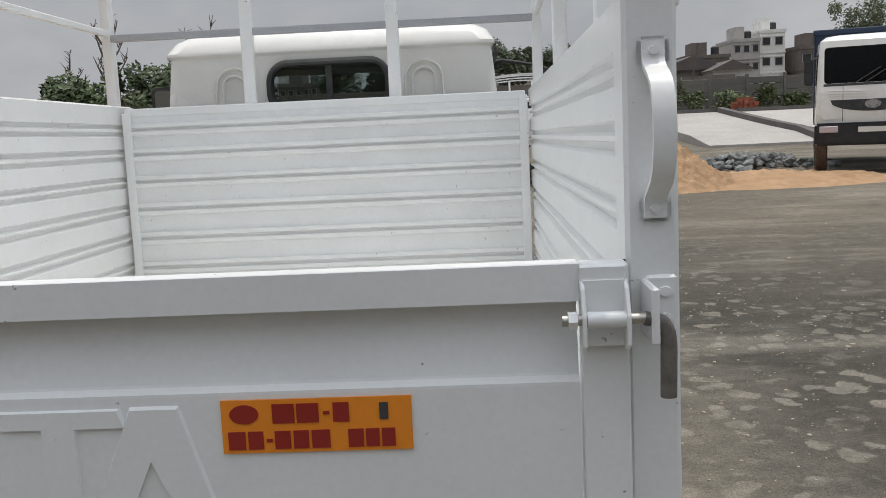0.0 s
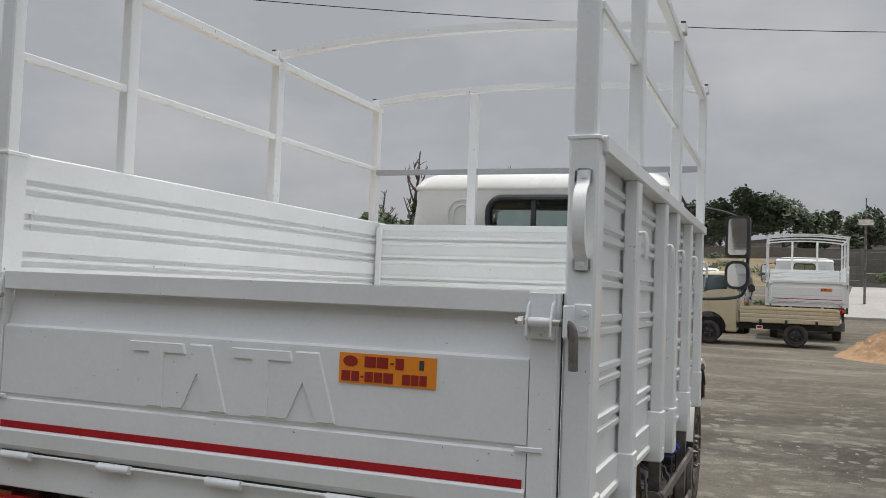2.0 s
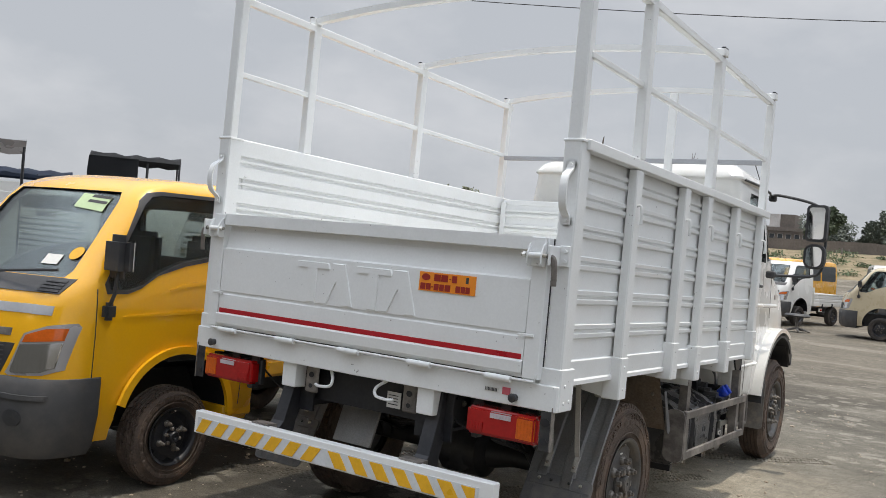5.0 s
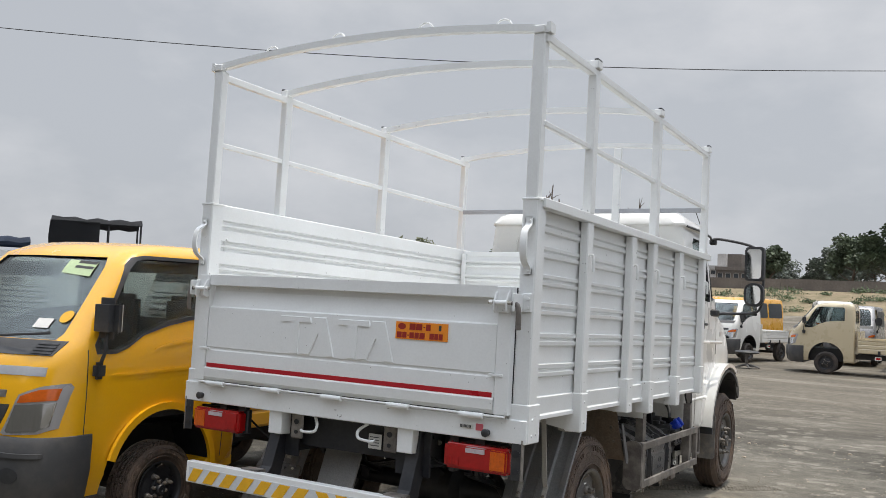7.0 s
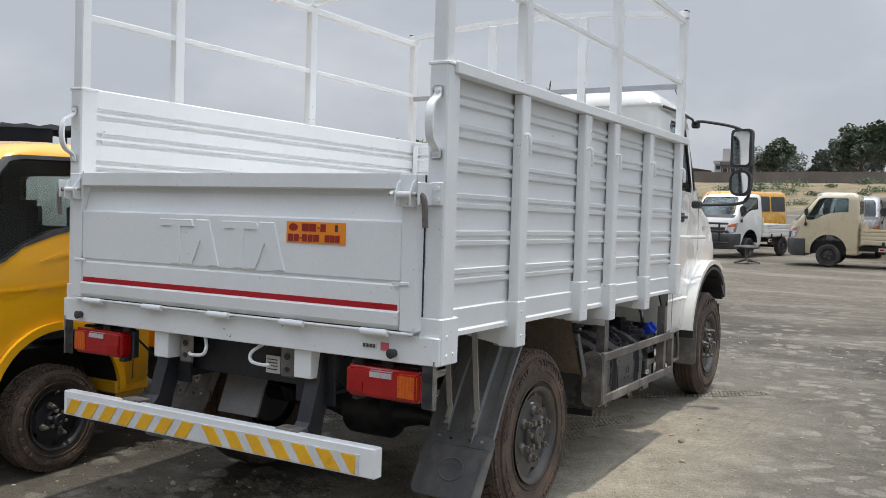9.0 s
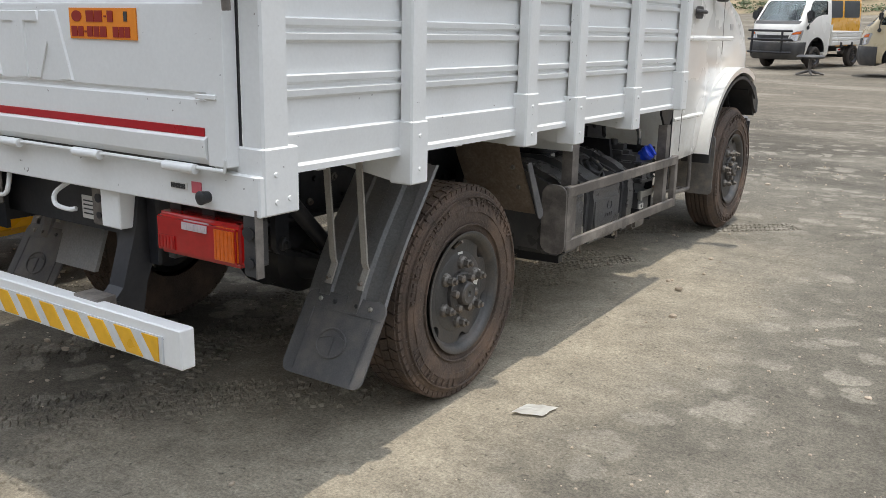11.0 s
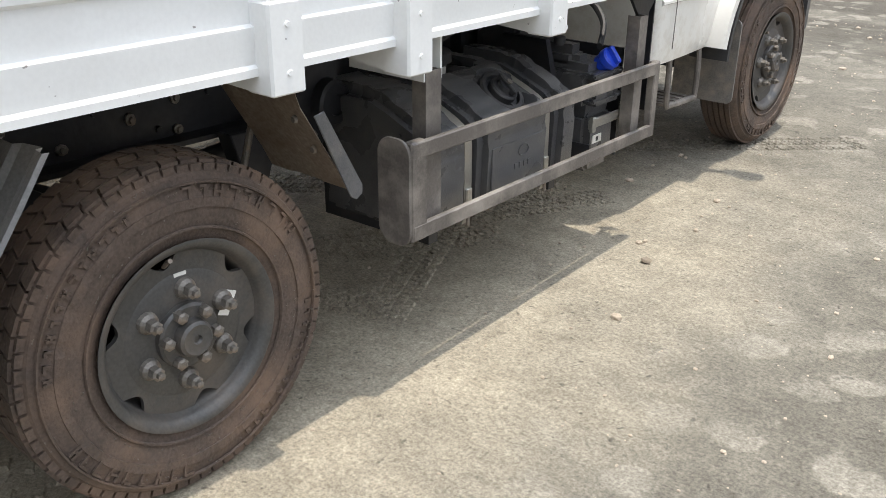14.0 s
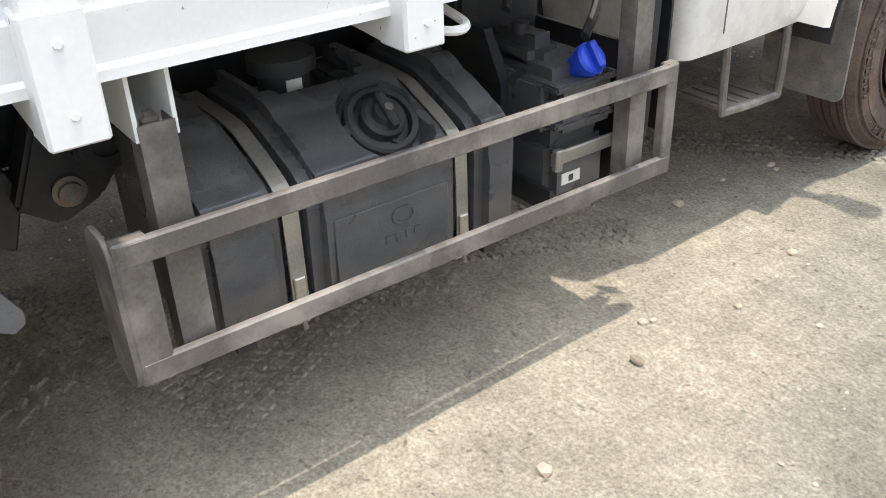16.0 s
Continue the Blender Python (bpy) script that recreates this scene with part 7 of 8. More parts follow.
def tipper():
    """Heavy white lorry with a navy covered body."""
    t = thing("tipper_lorry", "white heavy lorry with a navy covered body", "lorry", pose(10.0, 22.7, 0, 0, 0, 160) @ Matrix.Scale(1.05, 4))
    L = [(0.95, -1.5, 0.55, 1.20, 1.18, 0.05, 0.12, 0.04), (1.2, -1.5, 0.62, 1.22, 1.2, 0.05, 0.15, 0.05), (1.9, -1.5, 0.60, 1.22, 1.2, 0.05, 0.16, 0.06), (2.05, -1.5, 0.57, 1.22, 1.19, 0.05, 0.16, 0.06),
         (2.85, -1.5, 0.42, 1.19, 1.15, 0.06, 0.16, 0.06), (3.1, -1.48, 0.36, 1.16, 1.12, 0.08, 0.18, 0.06), (3.2, -1.4, 0.25, 1.08, 1.0, 0.1, 0.2, 0.06), (3.24, -1.2, 0.0, 0.9, 0.8, 0.1, 0.2, 0.05)]
    body = solid(cab_loft(L), CAB_WHITE)
    room = solid(cab_loft([(z, yr + 0.06, yf - 0.08, wr - 0.06, wf - 0.06, rr, rf, bow) for z, yr, yf, wr, wf, rr, rf, bow in L if 1.1 < z < 3.15]), INTERIOR)
    panes = [("windscreen", lambda: prism(bmesh.new(), rounded(-1.03, 1.03, 2.12, 2.95, 0.08), "y", 0.1, 0.9), "dark windscreen")]
    for s in (-1, 1):
        panes.append(("door_window", lambda s=s: prism(bmesh.new(), rounded(-0.9, 0.15, 2.1, 2.85, 0.08), "x", *sorted((s * 0.9, s * 1.4))), "dark door window"))
    made = [solid(f(), BLACK_PLASTIC) for _, f, _ in panes]
    carve(body, [room] + made)
    clear(room, *made)
    c = finish(body, "cab", t, "white flat-faced cab")
    for nm, f, lab in panes:
        glazing(L, f(), nm, c, lab, DARK_GLASS)
    smile = [(0.92 * math.cos(a), 1.74 + 0.27 * math.sin(a)) for a in (math.pi + math.pi * k / 16 for k in range(17))]
    gr = skin_patch(L, smile, "y", 0.1, 0.9, 0.008, 0.03, BLACK_PLASTIC, "grille", c, "curved black grille slot")
    skin_patch(L, [(0.17 * math.cos(2 * math.pi * k / 24), 1.63 + 0.1 * math.sin(2 * math.pi * k / 24)) for k in range(24)], "y", 0.1, 0.9, 0.02, 0.014, SILVER, "oval_badge", gr, "silver oval badge")
    for z in (1.80, 1.86, 1.92):
        skin_patch(L, [(0.15, z), (0.95, z + 0.03), (0.95, z + 0.05), (0.15, z + 0.02)], "y", 0.1, 0.9, 0.014, 0.02, CAB_WHITE, "pressed_rib", c)
    for x in (-0.98, 0.62):
        skin_patch(L, [(x, 1.25), (x + 0.012, 1.25), (x + 0.012, 2.05), (x, 2.05)], "y", 0.1, 0.9, 0.002, 0.012, DARK_OPENING, "panel_gap", c)
    skin_patch(L, [(-1.04, 2.06), (1.04, 2.06), (1.04, 2.115), (-1.04, 2.115)], "y", 0.1, 0.9, 0.006, 0.02, BLACK_PLASTIC, "windscreen_sill", c, "black strip below the windscreen")
    for sx in (-1, 1):
        skin_patch(L, [(sx * 0.72, 1.3), (sx * 1.02, 1.3), (sx * 1.1, 1.42), (sx * 1.1, 1.95), (sx * 1.02, 2.0), (sx * 0.95, 1.9)], "y", 0.1, 0.9, 0.02, 0.03, CAB_WHITE, "corner_deflector", c, "white corner air deflector")
    part("bumper", bulged(0.42, 0.72, -1.22, 1.22, 0.70, 1.22, 0.05), BLACK, t, "black bumper", smooth=True)
    part("number_plate", cube(-0.3, 0.3, 0.722, 0.73, 1.0, 1.12), PAPER, t)
    for s in (-1, 1):
        part("headlamp", cube(*sorted((s * 0.72, s * 1.12)), 0.70, 0.735, 1.0, 1.15), CLEAR_LENS, t, bevel=0.015)
        part("mirror", bulged(0.3, 0.4, s * 1.36 - 0.1, s * 1.36 + 0.1, 2.1, 2.7, 0.03), BLACK_PLASTIC, t, smooth=True)
        part("mirror_arm", tube(bmesh.new(), [(s * 1.15, 0.25, 2.75), (s * 1.36, 0.35, 2.65)], 0.02, 6), BLACK_PLASTIC, t)
        part("wiper", tube(bmesh.new(), [(s * 0.1 + 0.3, 0.63, 2.1), (s * 0.1 - 0.25, 0.58, 2.45)], 0.012, 6), BLACK_PLASTIC, t)
        for y in (-0.35, -4.2, -5.5):
            wheel("wheel", t, pose(s * 1.2, y, 0.5, 0, 0, 0 if s > 0 else 180), 0.5, 0.27, 0.28, nuts=8, tread=False)
    part("chassis", cube(-0.45, 0.45, -6.4, 0.4, 0.7, 0.95), BLACK, t)
    part("load_body", bulged(-6.5, -1.7, -1.24, 1.24, 1.1, 3.45, 0.03), NAVY, t, "navy sheeted load body")
    part("load_rim", cube(-1.27, 1.27, -6.52, -1.66, 3.36, 3.5), NAVY, t, bevel=0.02)
    part("warning_sticker", cube(-0.72, -0.5, 0.435, 0.44, 2.7, 2.82), TAPE_YELLOW, t)


tipper()


def grille_truck():
    """A low white lorry with a slatted nose, parked beyond the yellow pickup and seen through its windows."""
    t = thing("slatted_nose_lorry", "white lorry with a slatted grille parked beyond the pickup", "lorry", pose(-7.75, 5.1, 0, 0, 0, 180), "slatted lorries")
    L = [(0.5, -1.6, 0.55, 0.9, 0.88, 0.05, 0.12, 0.04), (1.3, -1.6, 0.6, 0.92, 0.9, 0.05, 0.14, 0.05), (1.75, -1.6, 0.45, 0.88, 0.85, 0.06, 0.15, 0.05), (1.86, -1.5, 0.3, 0.8, 0.75, 0.08, 0.18, 0.05)]
    part("cab", cab_loft(L), CAB_WHITE, t, smooth=True)
    skin_patch(L, rounded(-0.78, 0.78, 1.62, 1.8, 0.04), "y", 0.1, 0.9, 0.004, 0.02, BLACK_PLASTIC, "windscreen", t)
    back = skin_patch(L, [(-0.7, 0.9), (0.7, 0.9), (0.7, 1.5), (-0.7, 1.5)], "y", 0.1, 0.9, 0.003, 0.02, BLACK_PLASTIC, "grille_back", t)
    for k in range(9):
        z = 0.915 + k * 0.066
        skin_patch(L, [(-0.69, z), (0.69, z), (0.69, z + 0.042), (-0.69, z + 0.042)], "y", 0.1, 0.9, 0.02, 0.018, CAB_WHITE, "grille_slat", back)
    skin_patch(L, [(-0.2, 1.53), (0.2, 1.53), (0.2, 1.59), (-0.2, 1.59)], "y", 0.1, 0.9, 0.006, 0.018, GUARD, "name_bar", t, "grey bar above the grille")
    for s in (-1, 1):
        for y in (-0.4, -3.4):
            wheel("wheel", t, pose(s * 0.88, y, 0.36, 0, 0, 0 if s > 0 else 180), 0.36, 0.2, 0.2, tread=False)
    part("chassis", cube(-0.4, 0.4, -4.6, 0.2, 0.45, 0.65), BLACK, t)
    part("load_body", cube(-0.92, 0.92, -4.8, -1.7, 0.8, 1.5), WHITE, t, bevel=0.01)
    return t


gt = grille_truck()
copy_thing(gt, pose(-5.15, 5.6, 0, 0, 0, 180))


def swivel_chair():
    t = thing("swivel_chair", "broken dark swivel chair without its back on the ground", "chair", pose(-2.6, 22.9, 0, 0, 0, 200))
    part("seat", lathe(bmesh.new(), [(0.40, 0.10), (0.405, 0.30), (0.44, 0.33), (0.475, 0.29), (0.48, 0.1)], 24, axis="z"), BLACK_PLASTIC, t, "dark padded seat", smooth=True)
    part("column", tube(bmesh.new(), [(0, 0, 0.1), (0, 0, 0.42)], [0.045, 0.03], 12), GUARD, t, smooth=True)
    for k in range(5):
        a = radians(20 + 72 * k)
        part("base_leg", tube(bmesh.new(), [(0, 0, 0.11), (0.34 * math.cos(a), 0.34 * math.sin(a), 0.026)], [0.035, 0.02], 8), GUARD, t, smooth=True)


swivel_chair()


# ---- trees, heaps, walls and houses far off ----
def crown_mesh(seed, blobs, count, leaf, spread=1.0):
    """Many small folded leaf sprays scattered over a set of blobs."""
    rnd = random.Random(seed)
    bm = bmesh.new()
    for _ in range(count):
        cx, cy, cz, r = rnd.choice(blobs)
        d = Vector((rnd.gauss(0, 1), rnd.gauss(0, 1), rnd.gauss(0, 0.8))).normalized()
        p = Vector((cx, cy, cz)) + d * r * rnd.uniform(0.55, 1.08) * spread
        s = leaf * rnd.uniform(0.6, 1.5)
        u = Vector((rnd.gauss(0, 1), rnd.gauss(0, 1), rnd.gauss(0, 0.6))).normalized()
        v = u.orthogonal().normalized()
        w = u.cross(v)
        a, b, c, e = (bm.verts.new(p + q) for q in (u * s, v * s * 0.55 + w * 0.2 * s, -u * s, -v * s * 0.55 + w * 0.2 * s))
        bm.faces.new((a, b, c))
        bm.faces.new((a, c, e))
    return bm


def tree(name, label, x, y, height, width, seed, leaves=2600, mat=None, leaf=0.16, bare=False, stem=0.35):
    rnd = random.Random(seed)
    z0 = rise(x, y) - 0.05
    t = thing(name, label, "tree", pose(x, y, z0, 0, 0, rnd.uniform(0, 360)))
    bm = bmesh.new()
    top = height * (0.95 if bare else 0.7)
    r0 = height * 0.028
    trunk = smooth_line([(0, 0, 0), (0.04 * height * rnd.uniform(-1, 1), 0.03 * height, top * 0.4), (0.05 * height * rnd.uniform(-1, 1), 0, top * 0.75), (0, 0.02 * height, top)], 3)
    tube(bm, trunk, [r0 * (1 - 0.75 * i / (len(trunk) - 1)) for i in range(len(trunk))], 7)
    tips = []
    n = 11 if bare else 8
    for k in range(n):
        base = trunk[int(len(trunk) * (stem + (0.9 - stem) * k / n))]
        a = 2.4 * k + rnd.uniform(-0.4, 0.4)
        reach = width * 0.5 * rnd.uniform(0.55, 1.0) * (1 - 0.35 * k / n)
        lift = height * rnd.uniform(0.12, 0.26)
        tip = base + Vector((math.cos(a) * reach, math.sin(a) * reach, lift))
        mid = base.lerp(tip, 0.5) + Vector((0, 0, -0.03 * height))
        limb = smooth_line([base, mid, tip], 3)
        tube(bm, limb, [r0 * 0.42 * (1 - 0.8 * i / (len(limb) - 1)) for i in range(len(limb))], 5)
        tips.append(tip)
        for j in range(4 if bare else 2):
            q = base.lerp(tip, rnd.uniform(0.4, 0.95))
            e = q + Vector((rnd.uniform(-1, 1), rnd.uniform(-1, 1), rnd.uniform(0.4, 1.4))).normalized() * width * rnd.uniform(0.1, 0.22)
            tube(bm, [q, q.lerp(e, 0.5) + Vector((0, 0, 0.03)), e], [r0 * 0.16, r0 * 0.1, r0 * 0.04], 4)
            tips.append(e)
    part("trunk", bm, BARK, t, smooth=True)
    blobs = [(p.x, p.y, p.z, width * rnd.uniform(0.10, 0.2)) for p in tips] + [(0, 0, top * rnd.uniform(0.9, 1.2), width * 0.22)]
    if bare:
        blobs = blobs[:4]
    part("crown", crown_mesh(seed, blobs, 160 if bare else leaves, leaf), mat or LEAF, t)
    return t


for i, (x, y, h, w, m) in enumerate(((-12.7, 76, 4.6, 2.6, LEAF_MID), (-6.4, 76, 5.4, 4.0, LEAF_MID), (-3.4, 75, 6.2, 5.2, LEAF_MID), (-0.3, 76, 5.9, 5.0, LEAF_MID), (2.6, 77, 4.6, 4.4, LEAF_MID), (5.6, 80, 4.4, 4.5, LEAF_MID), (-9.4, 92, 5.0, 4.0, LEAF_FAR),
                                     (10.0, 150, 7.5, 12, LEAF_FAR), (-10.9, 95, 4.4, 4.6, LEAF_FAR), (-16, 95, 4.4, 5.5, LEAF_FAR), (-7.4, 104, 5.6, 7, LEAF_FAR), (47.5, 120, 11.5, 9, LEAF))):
    tree("tree", "broad tree far beyond the yard, haze painted into its leaf colour" if m is LEAF_FAR else "broad green tree beyond the yard", x, y, h, w, 40 + i, 5000, m, 0.15)
tree("tree", "small round dusty tree behind the trucks", -25.2, 40, 4.6, 3.0, 71, 1500, LEAF_DRY, 0.13, stem=0.5)
tree("tree", "dark green tree near the yard's edge", -17.8, 38, 4.1, 4.2, 72, 2600, LEAF, 0.15)
tree("tree", "dark green tree near the yard's edge", -14.0, 39, 4.6, 3.6, 73, 2400, LEAF, 0.15)
tree("bare_tree", "tall thin tree with few remaining leaves", -16.6, 39.5, 6.4, 2.6, 74, bare=True)
tree("bare_tree", "thin leafless tree beyond the yard", -20.6, 44, 4.6, 1.9, 75, bare=True)
tree("bare_tree", "thin tall tree with few remaining leaves", -13.0, 41, 5.6, 2.6, 79, bare=True)
for i in range(7):
    tree("shrub", "leafy shrub along the yard wall", 5.2 + i * 2.3 + 0.9 * math.sin(i * 7), 48.9 + 0.4 * math.sin(i * 3), 0.7 + 0.7 * abs(math.sin(i * 5)), 1.7, 90 + i, 500, WEED, 0.09, stem=0.1)
tree("young_tree", "slender young tree by the yard wall", 9.3, 47.8, 3.0, 2.2, 120, 900, LEAF_DRY, 0.11, stem=0.3)
tree("young_tree", "slender young tree by the yard wall", 7.0, 48.0, 2.8, 1.6, 121, 400, LEAF_DRY, 0.1, stem=0.3)


def scrub():
    """Low round bushes on the far slope."""
    rnd = random.Random(5)
    bm = bmesh.new()
    for _ in range(170):
        x, y = rnd.uniform(-34, 16), rnd.uniform(40, 59.5)
        if x > 2 and y < 51:
            continue
        z, w = rise(x, y) + bank(y), rnd.uniform(0.25, 0.6)
        for _ in range(150):
            p = Vector((x + rnd.gauss(0, w * 0.55), y + rnd.gauss(0, w * 0.4), z + abs(rnd.gauss(0, w * 0.3))))
            u = Vector((rnd.gauss(0, 1), rnd.gauss(0, 1), rnd.uniform(0.2, 1.2))).normalized() * rnd.uniform(0.06, 0.12)
            v = u.orthogonal().normalized() * 0.04
            bm.faces.new([bm.verts.new(p + q) for q in (-v, u, v)])
    s = part("scrub", bm, LEAF, None)
    tagged(s, "low dusty bushes on the far slope", "shrubs", kind="stuff")


def bank(y):
    """Height of the dry earth bank before the far wall, above the slope."""
    t = max(0.0, min(1.0, (y - 47) / 12))
    return 0.62 * t * t * (3 - 2 * t)


bm = bmesh.new()
grid = [[bm.verts.new((x, y, rise(x, y) + bank(y) - 0.02 + 0.06 * noise.noise((x * 0.7, y * 0.7, 2.0)))) for x in range(-44, 3)] for y in (46, 48, 50, 52, 54, 56, 58, 59.9)]
for a, b in zip(grid, grid[1:]):
    for k in range(46):
        bm.faces.new((a[k], a[k + 1], b[k + 1], b[k]))
DRY_BANK = material("dry_grass_earth", (0.255, 0.205, 0.135), 0.95, vary=0.3, scale=0.8, fine=12, bump=0.5, spec=0.1, dirt=(0.13, 0.125, 0.07), dirt_amount=0.7, dirt_scale=0.9)
tagged(part("ground_bank", bm, DRY_BANK, None, smooth=True), "dry tan earth bank below the far wall", "ground", kind="structure")


scrub()


def heap(name, label, cat, cx, cy, rx, ry, h, mat, seed, bumps=0.12, n=46, sharp=1.15):
    bm = bmesh.new()
    rows = []
    for j in range(n):
        row = []
        for i in range(n):
            u, v = -1 + 2 * i / (n - 1), -1 + 2 * j / (n - 1)
            d = math.hypot(u, v)
            f = max(0.0, 1 - d) ** sharp
            k = (noise.fractal(Vector((u * 2.5 + seed, v * 2.5, seed)), 1.0, 2.0, 3) * 0.5 + noise.fractal(Vector((u * 11 + seed, v * 11, seed)), 0.8, 2.0, 5) * 0.6) * bumps * min(1, 3 * max(0, 1.05 - d))
            row.append(bm.verts.new((cx + u * rx, cy + v * ry, rise(cx, cy) - 0.03 + h * f + k * h)))
        rows.append(row)
    for a, b in zip(rows, rows[1:]):
        for i in range(n - 1):
            bm.faces.new((a[i], a[i + 1], b[i + 1], b[i]))
    o = part(name, bm, mat, None, smooth=True)
    return tagged(o, label, cat)


heap("sand_heap", "tall heap of orange building sand on the ground", "sand", 4.42, 21.3, 2.25, 1.9, 1.36, SAND, 3, 0.14, 120)
heap("sand_spread", "low spread of orange sand beside the heap", "sand", 6.9, 21.7, 3.6, 2.2, 0.26, SAND, 5, 0.5, 44, 0.7)
heap("earth_heap", "low heap of brown earth", "earth", 6.3, 46.6, 1.8, 1.0, 0.6, SAND, 9, 0.5)
heap("earth_heap", "low long heap of brown earth", "earth", 9.6, 47.2, 2.6, 0.8, 0.45, SAND, 11, 0.5)


def stone_mesh(seed, s):
    rnd = random.Random(seed)
    bm = bmesh.new()
    bmesh.ops.create_icosphere(bm, subdivisions=1, radius=1)
    for v in bm.verts:
        v.co = Vector((v.co.x * s[0], v.co.y * s[1], v.co.z * s[2])) * rnd.uniform(0.72, 1.12)
    return bm


def rubble():
    rnd = random.Random(8)
    root = thing("rubble_heap", "heap of broken grey stone blocks", "rubble", pose(8.1, 26.3, 0))
    kinds = []
    for k in range(5):
        o = part("stone_block", stone_mesh(k, (0.2, 0.15, 0.11)), STONE, root)
        o.matrix_basis = pose(-1.0 + k * 0.5, -0.5, 0.08, 0, 0, k * 50)
        kinds.append(o)
    for k in range(110):
        u, v = rnd.gauss(0, 0.75), rnd.gauss(0, 0.5)
        z = 0.07 + max(0, 0.42 - 0.35 * math.hypot(u * 0.7, v)) * rnd.uniform(0.1, 1)
        again(rnd.choice(kinds), pose(u * 1.3, v, z, rnd.uniform(-40, 40), rnd.uniform(-40, 40), rnd.uniform(0, 360)) @ Matrix.Scale(rnd.uniform(0.6, 1.3), 4))


rubble()


def slabs():
    for k, (x0, x1, y0, y1, skew) in enumerate(((3.4, 6.9, 37.0, 46.6, -0.8), (7.3, 11.6, 36.0, 46.8, 1.4), (12.6, 18.0, 35.0, 46.5, 2.0))):
        bm = bmesh.new()
        n = 10
        top = []
        for j in range(n + 1):
            y = y0 + (y1 - y0) * j / n
            sx = skew * (1 - j / n)
            top.append((x0 + sx, x1 + sx, y, rise(0, y) + (0.10 + 0.22 * min(1, j / 2))))
        lo = [[bm.verts.new((xa, y, z)), bm.verts.new((xb, y, z))] for xa, xb, y, z in top]
        dn = [[bm.verts.new((xa, y, z - 0.7)), bm.verts.new((xb, y, z - 0.7))] for xa, xb, y, z in top]
        for j in range(n):
            bm.faces.new((lo[j][0], lo[j][1], lo[j + 1][1], lo[j + 1][0]))
            bm.faces.new((lo[j][0], lo[j + 1][0], dn[j + 1][0], dn[j][0]))
            bm.faces.new((lo[j][1], dn[j][1], dn[j + 1][1], lo[j + 1][1]))
        bm.faces.new((lo[0][0], dn[0][0], dn[0][1], lo[0][1]))
        s = part("pavement_slab", bm, SLAB, None)
        tagged(s, "pale fresh concrete slab on the rising ground", "slab", kind="structure")
        bm = bmesh.new()
        for j in range(n):
            a, b = top[j], top[j + 1]
            bar(bm, (a[1] + 0.18, a[2], a[3] - 0.02), (b[1] + 0.18, b[2], b[3] - 0.02), 0.34, 0.5)
        e = part("pavement_kerb", bm, SLAB_SIDE, None)
        tagged(e, "dark concrete channel beside the slab", "kerb", kind="structure")
        bm = cube(top[-1][0], top[-1][1], y1, y1 + 0.35, rise(0, y1) - 0.3, rise(0, y1) + 0.5)
        e = part("pavement_kerb", bm, SLAB_SIDE, None)
        tagged(e, "dark concrete edge at the slab's end", "kerb", kind="structure")


slabs()


def yard_wall():
    root = thing("wall_yard", "weathered precast concrete yard wall of posts and boards", "wall", kind="structure")
    post = plank = None
    for k in range(15):
        x = 2 + 2.0 * k
        y = 50.0
        z = rise(x, y) - 0.1
        if post is None:
            post = part("wall_post", cube(-0.08, 0.08, -0.08, 0.08, 0, 2.0), PRECAST, root, bevel=0.01)
            post.matrix_basis = pose(x, y, z)
            plank = part("wall_board", cube(-0.93, 0.93, -0.03, 0.03, 0, 0.352), PRECAST, root, bevel=0.012)
            plank.matrix_basis = pose(x + 1, y, z)
        else:
            again(post, pose(x, y, z))
        for j in range(5):
            if k or j:
                again(plank, pose(x + 1, y, z + j * 0.365 + 0.004 * ((k * 7 + j * 3) % 5)))


yard_wall()
bm = bmesh.new()
for k in range(24):
    x = -44 + 2.5 * k
    box(bm, x, x + 2.49, 60.0, 60.25, rise(0, 60) - 0.3, rise(0, 60) + 1.3 + 0.02 * (k % 3))
w = part("wall_far", bm, BROWN_WALL, None)
tagged(w, "long low brown wall beyond the slope", "wall", kind="structure")
for x in (-8.3, -7.9):
    p = thing("boundary_post", "thin pale post by the far wall", "post", pose(x, 58.5, rise(x, 58.5)))
    part("post_shaft", cube(-0.04, 0.04, -0.04, 0.04, -0.1, 0.95), GUARD, p)


def bricks():
    root = thing("brick_stack", "stack of red bricks beside the slab", "bricks", pose(13.2, 47.2, rise(13, 47.2)))
    rnd = random.Random(4)
    first = None
    for j in range(9):
        for i in range(5):
            m = pose(-0.6 + i * 0.26 + rnd.uniform(-0.02, 0.02), rnd.uniform(-0.05, 0.05), 0.05 + j * 0.105, 0, 0, rnd.uniform(-4, 4))
            if j > 6 and i in (0, 4):
                continue
            if first is None:
                first = part("brick", cube(-0.12, 0.12, -0.25, 0.25, -0.05, 0.05), BRICK, root)
                first.matrix_basis = m
            else:
                again(first, m)


bricks()


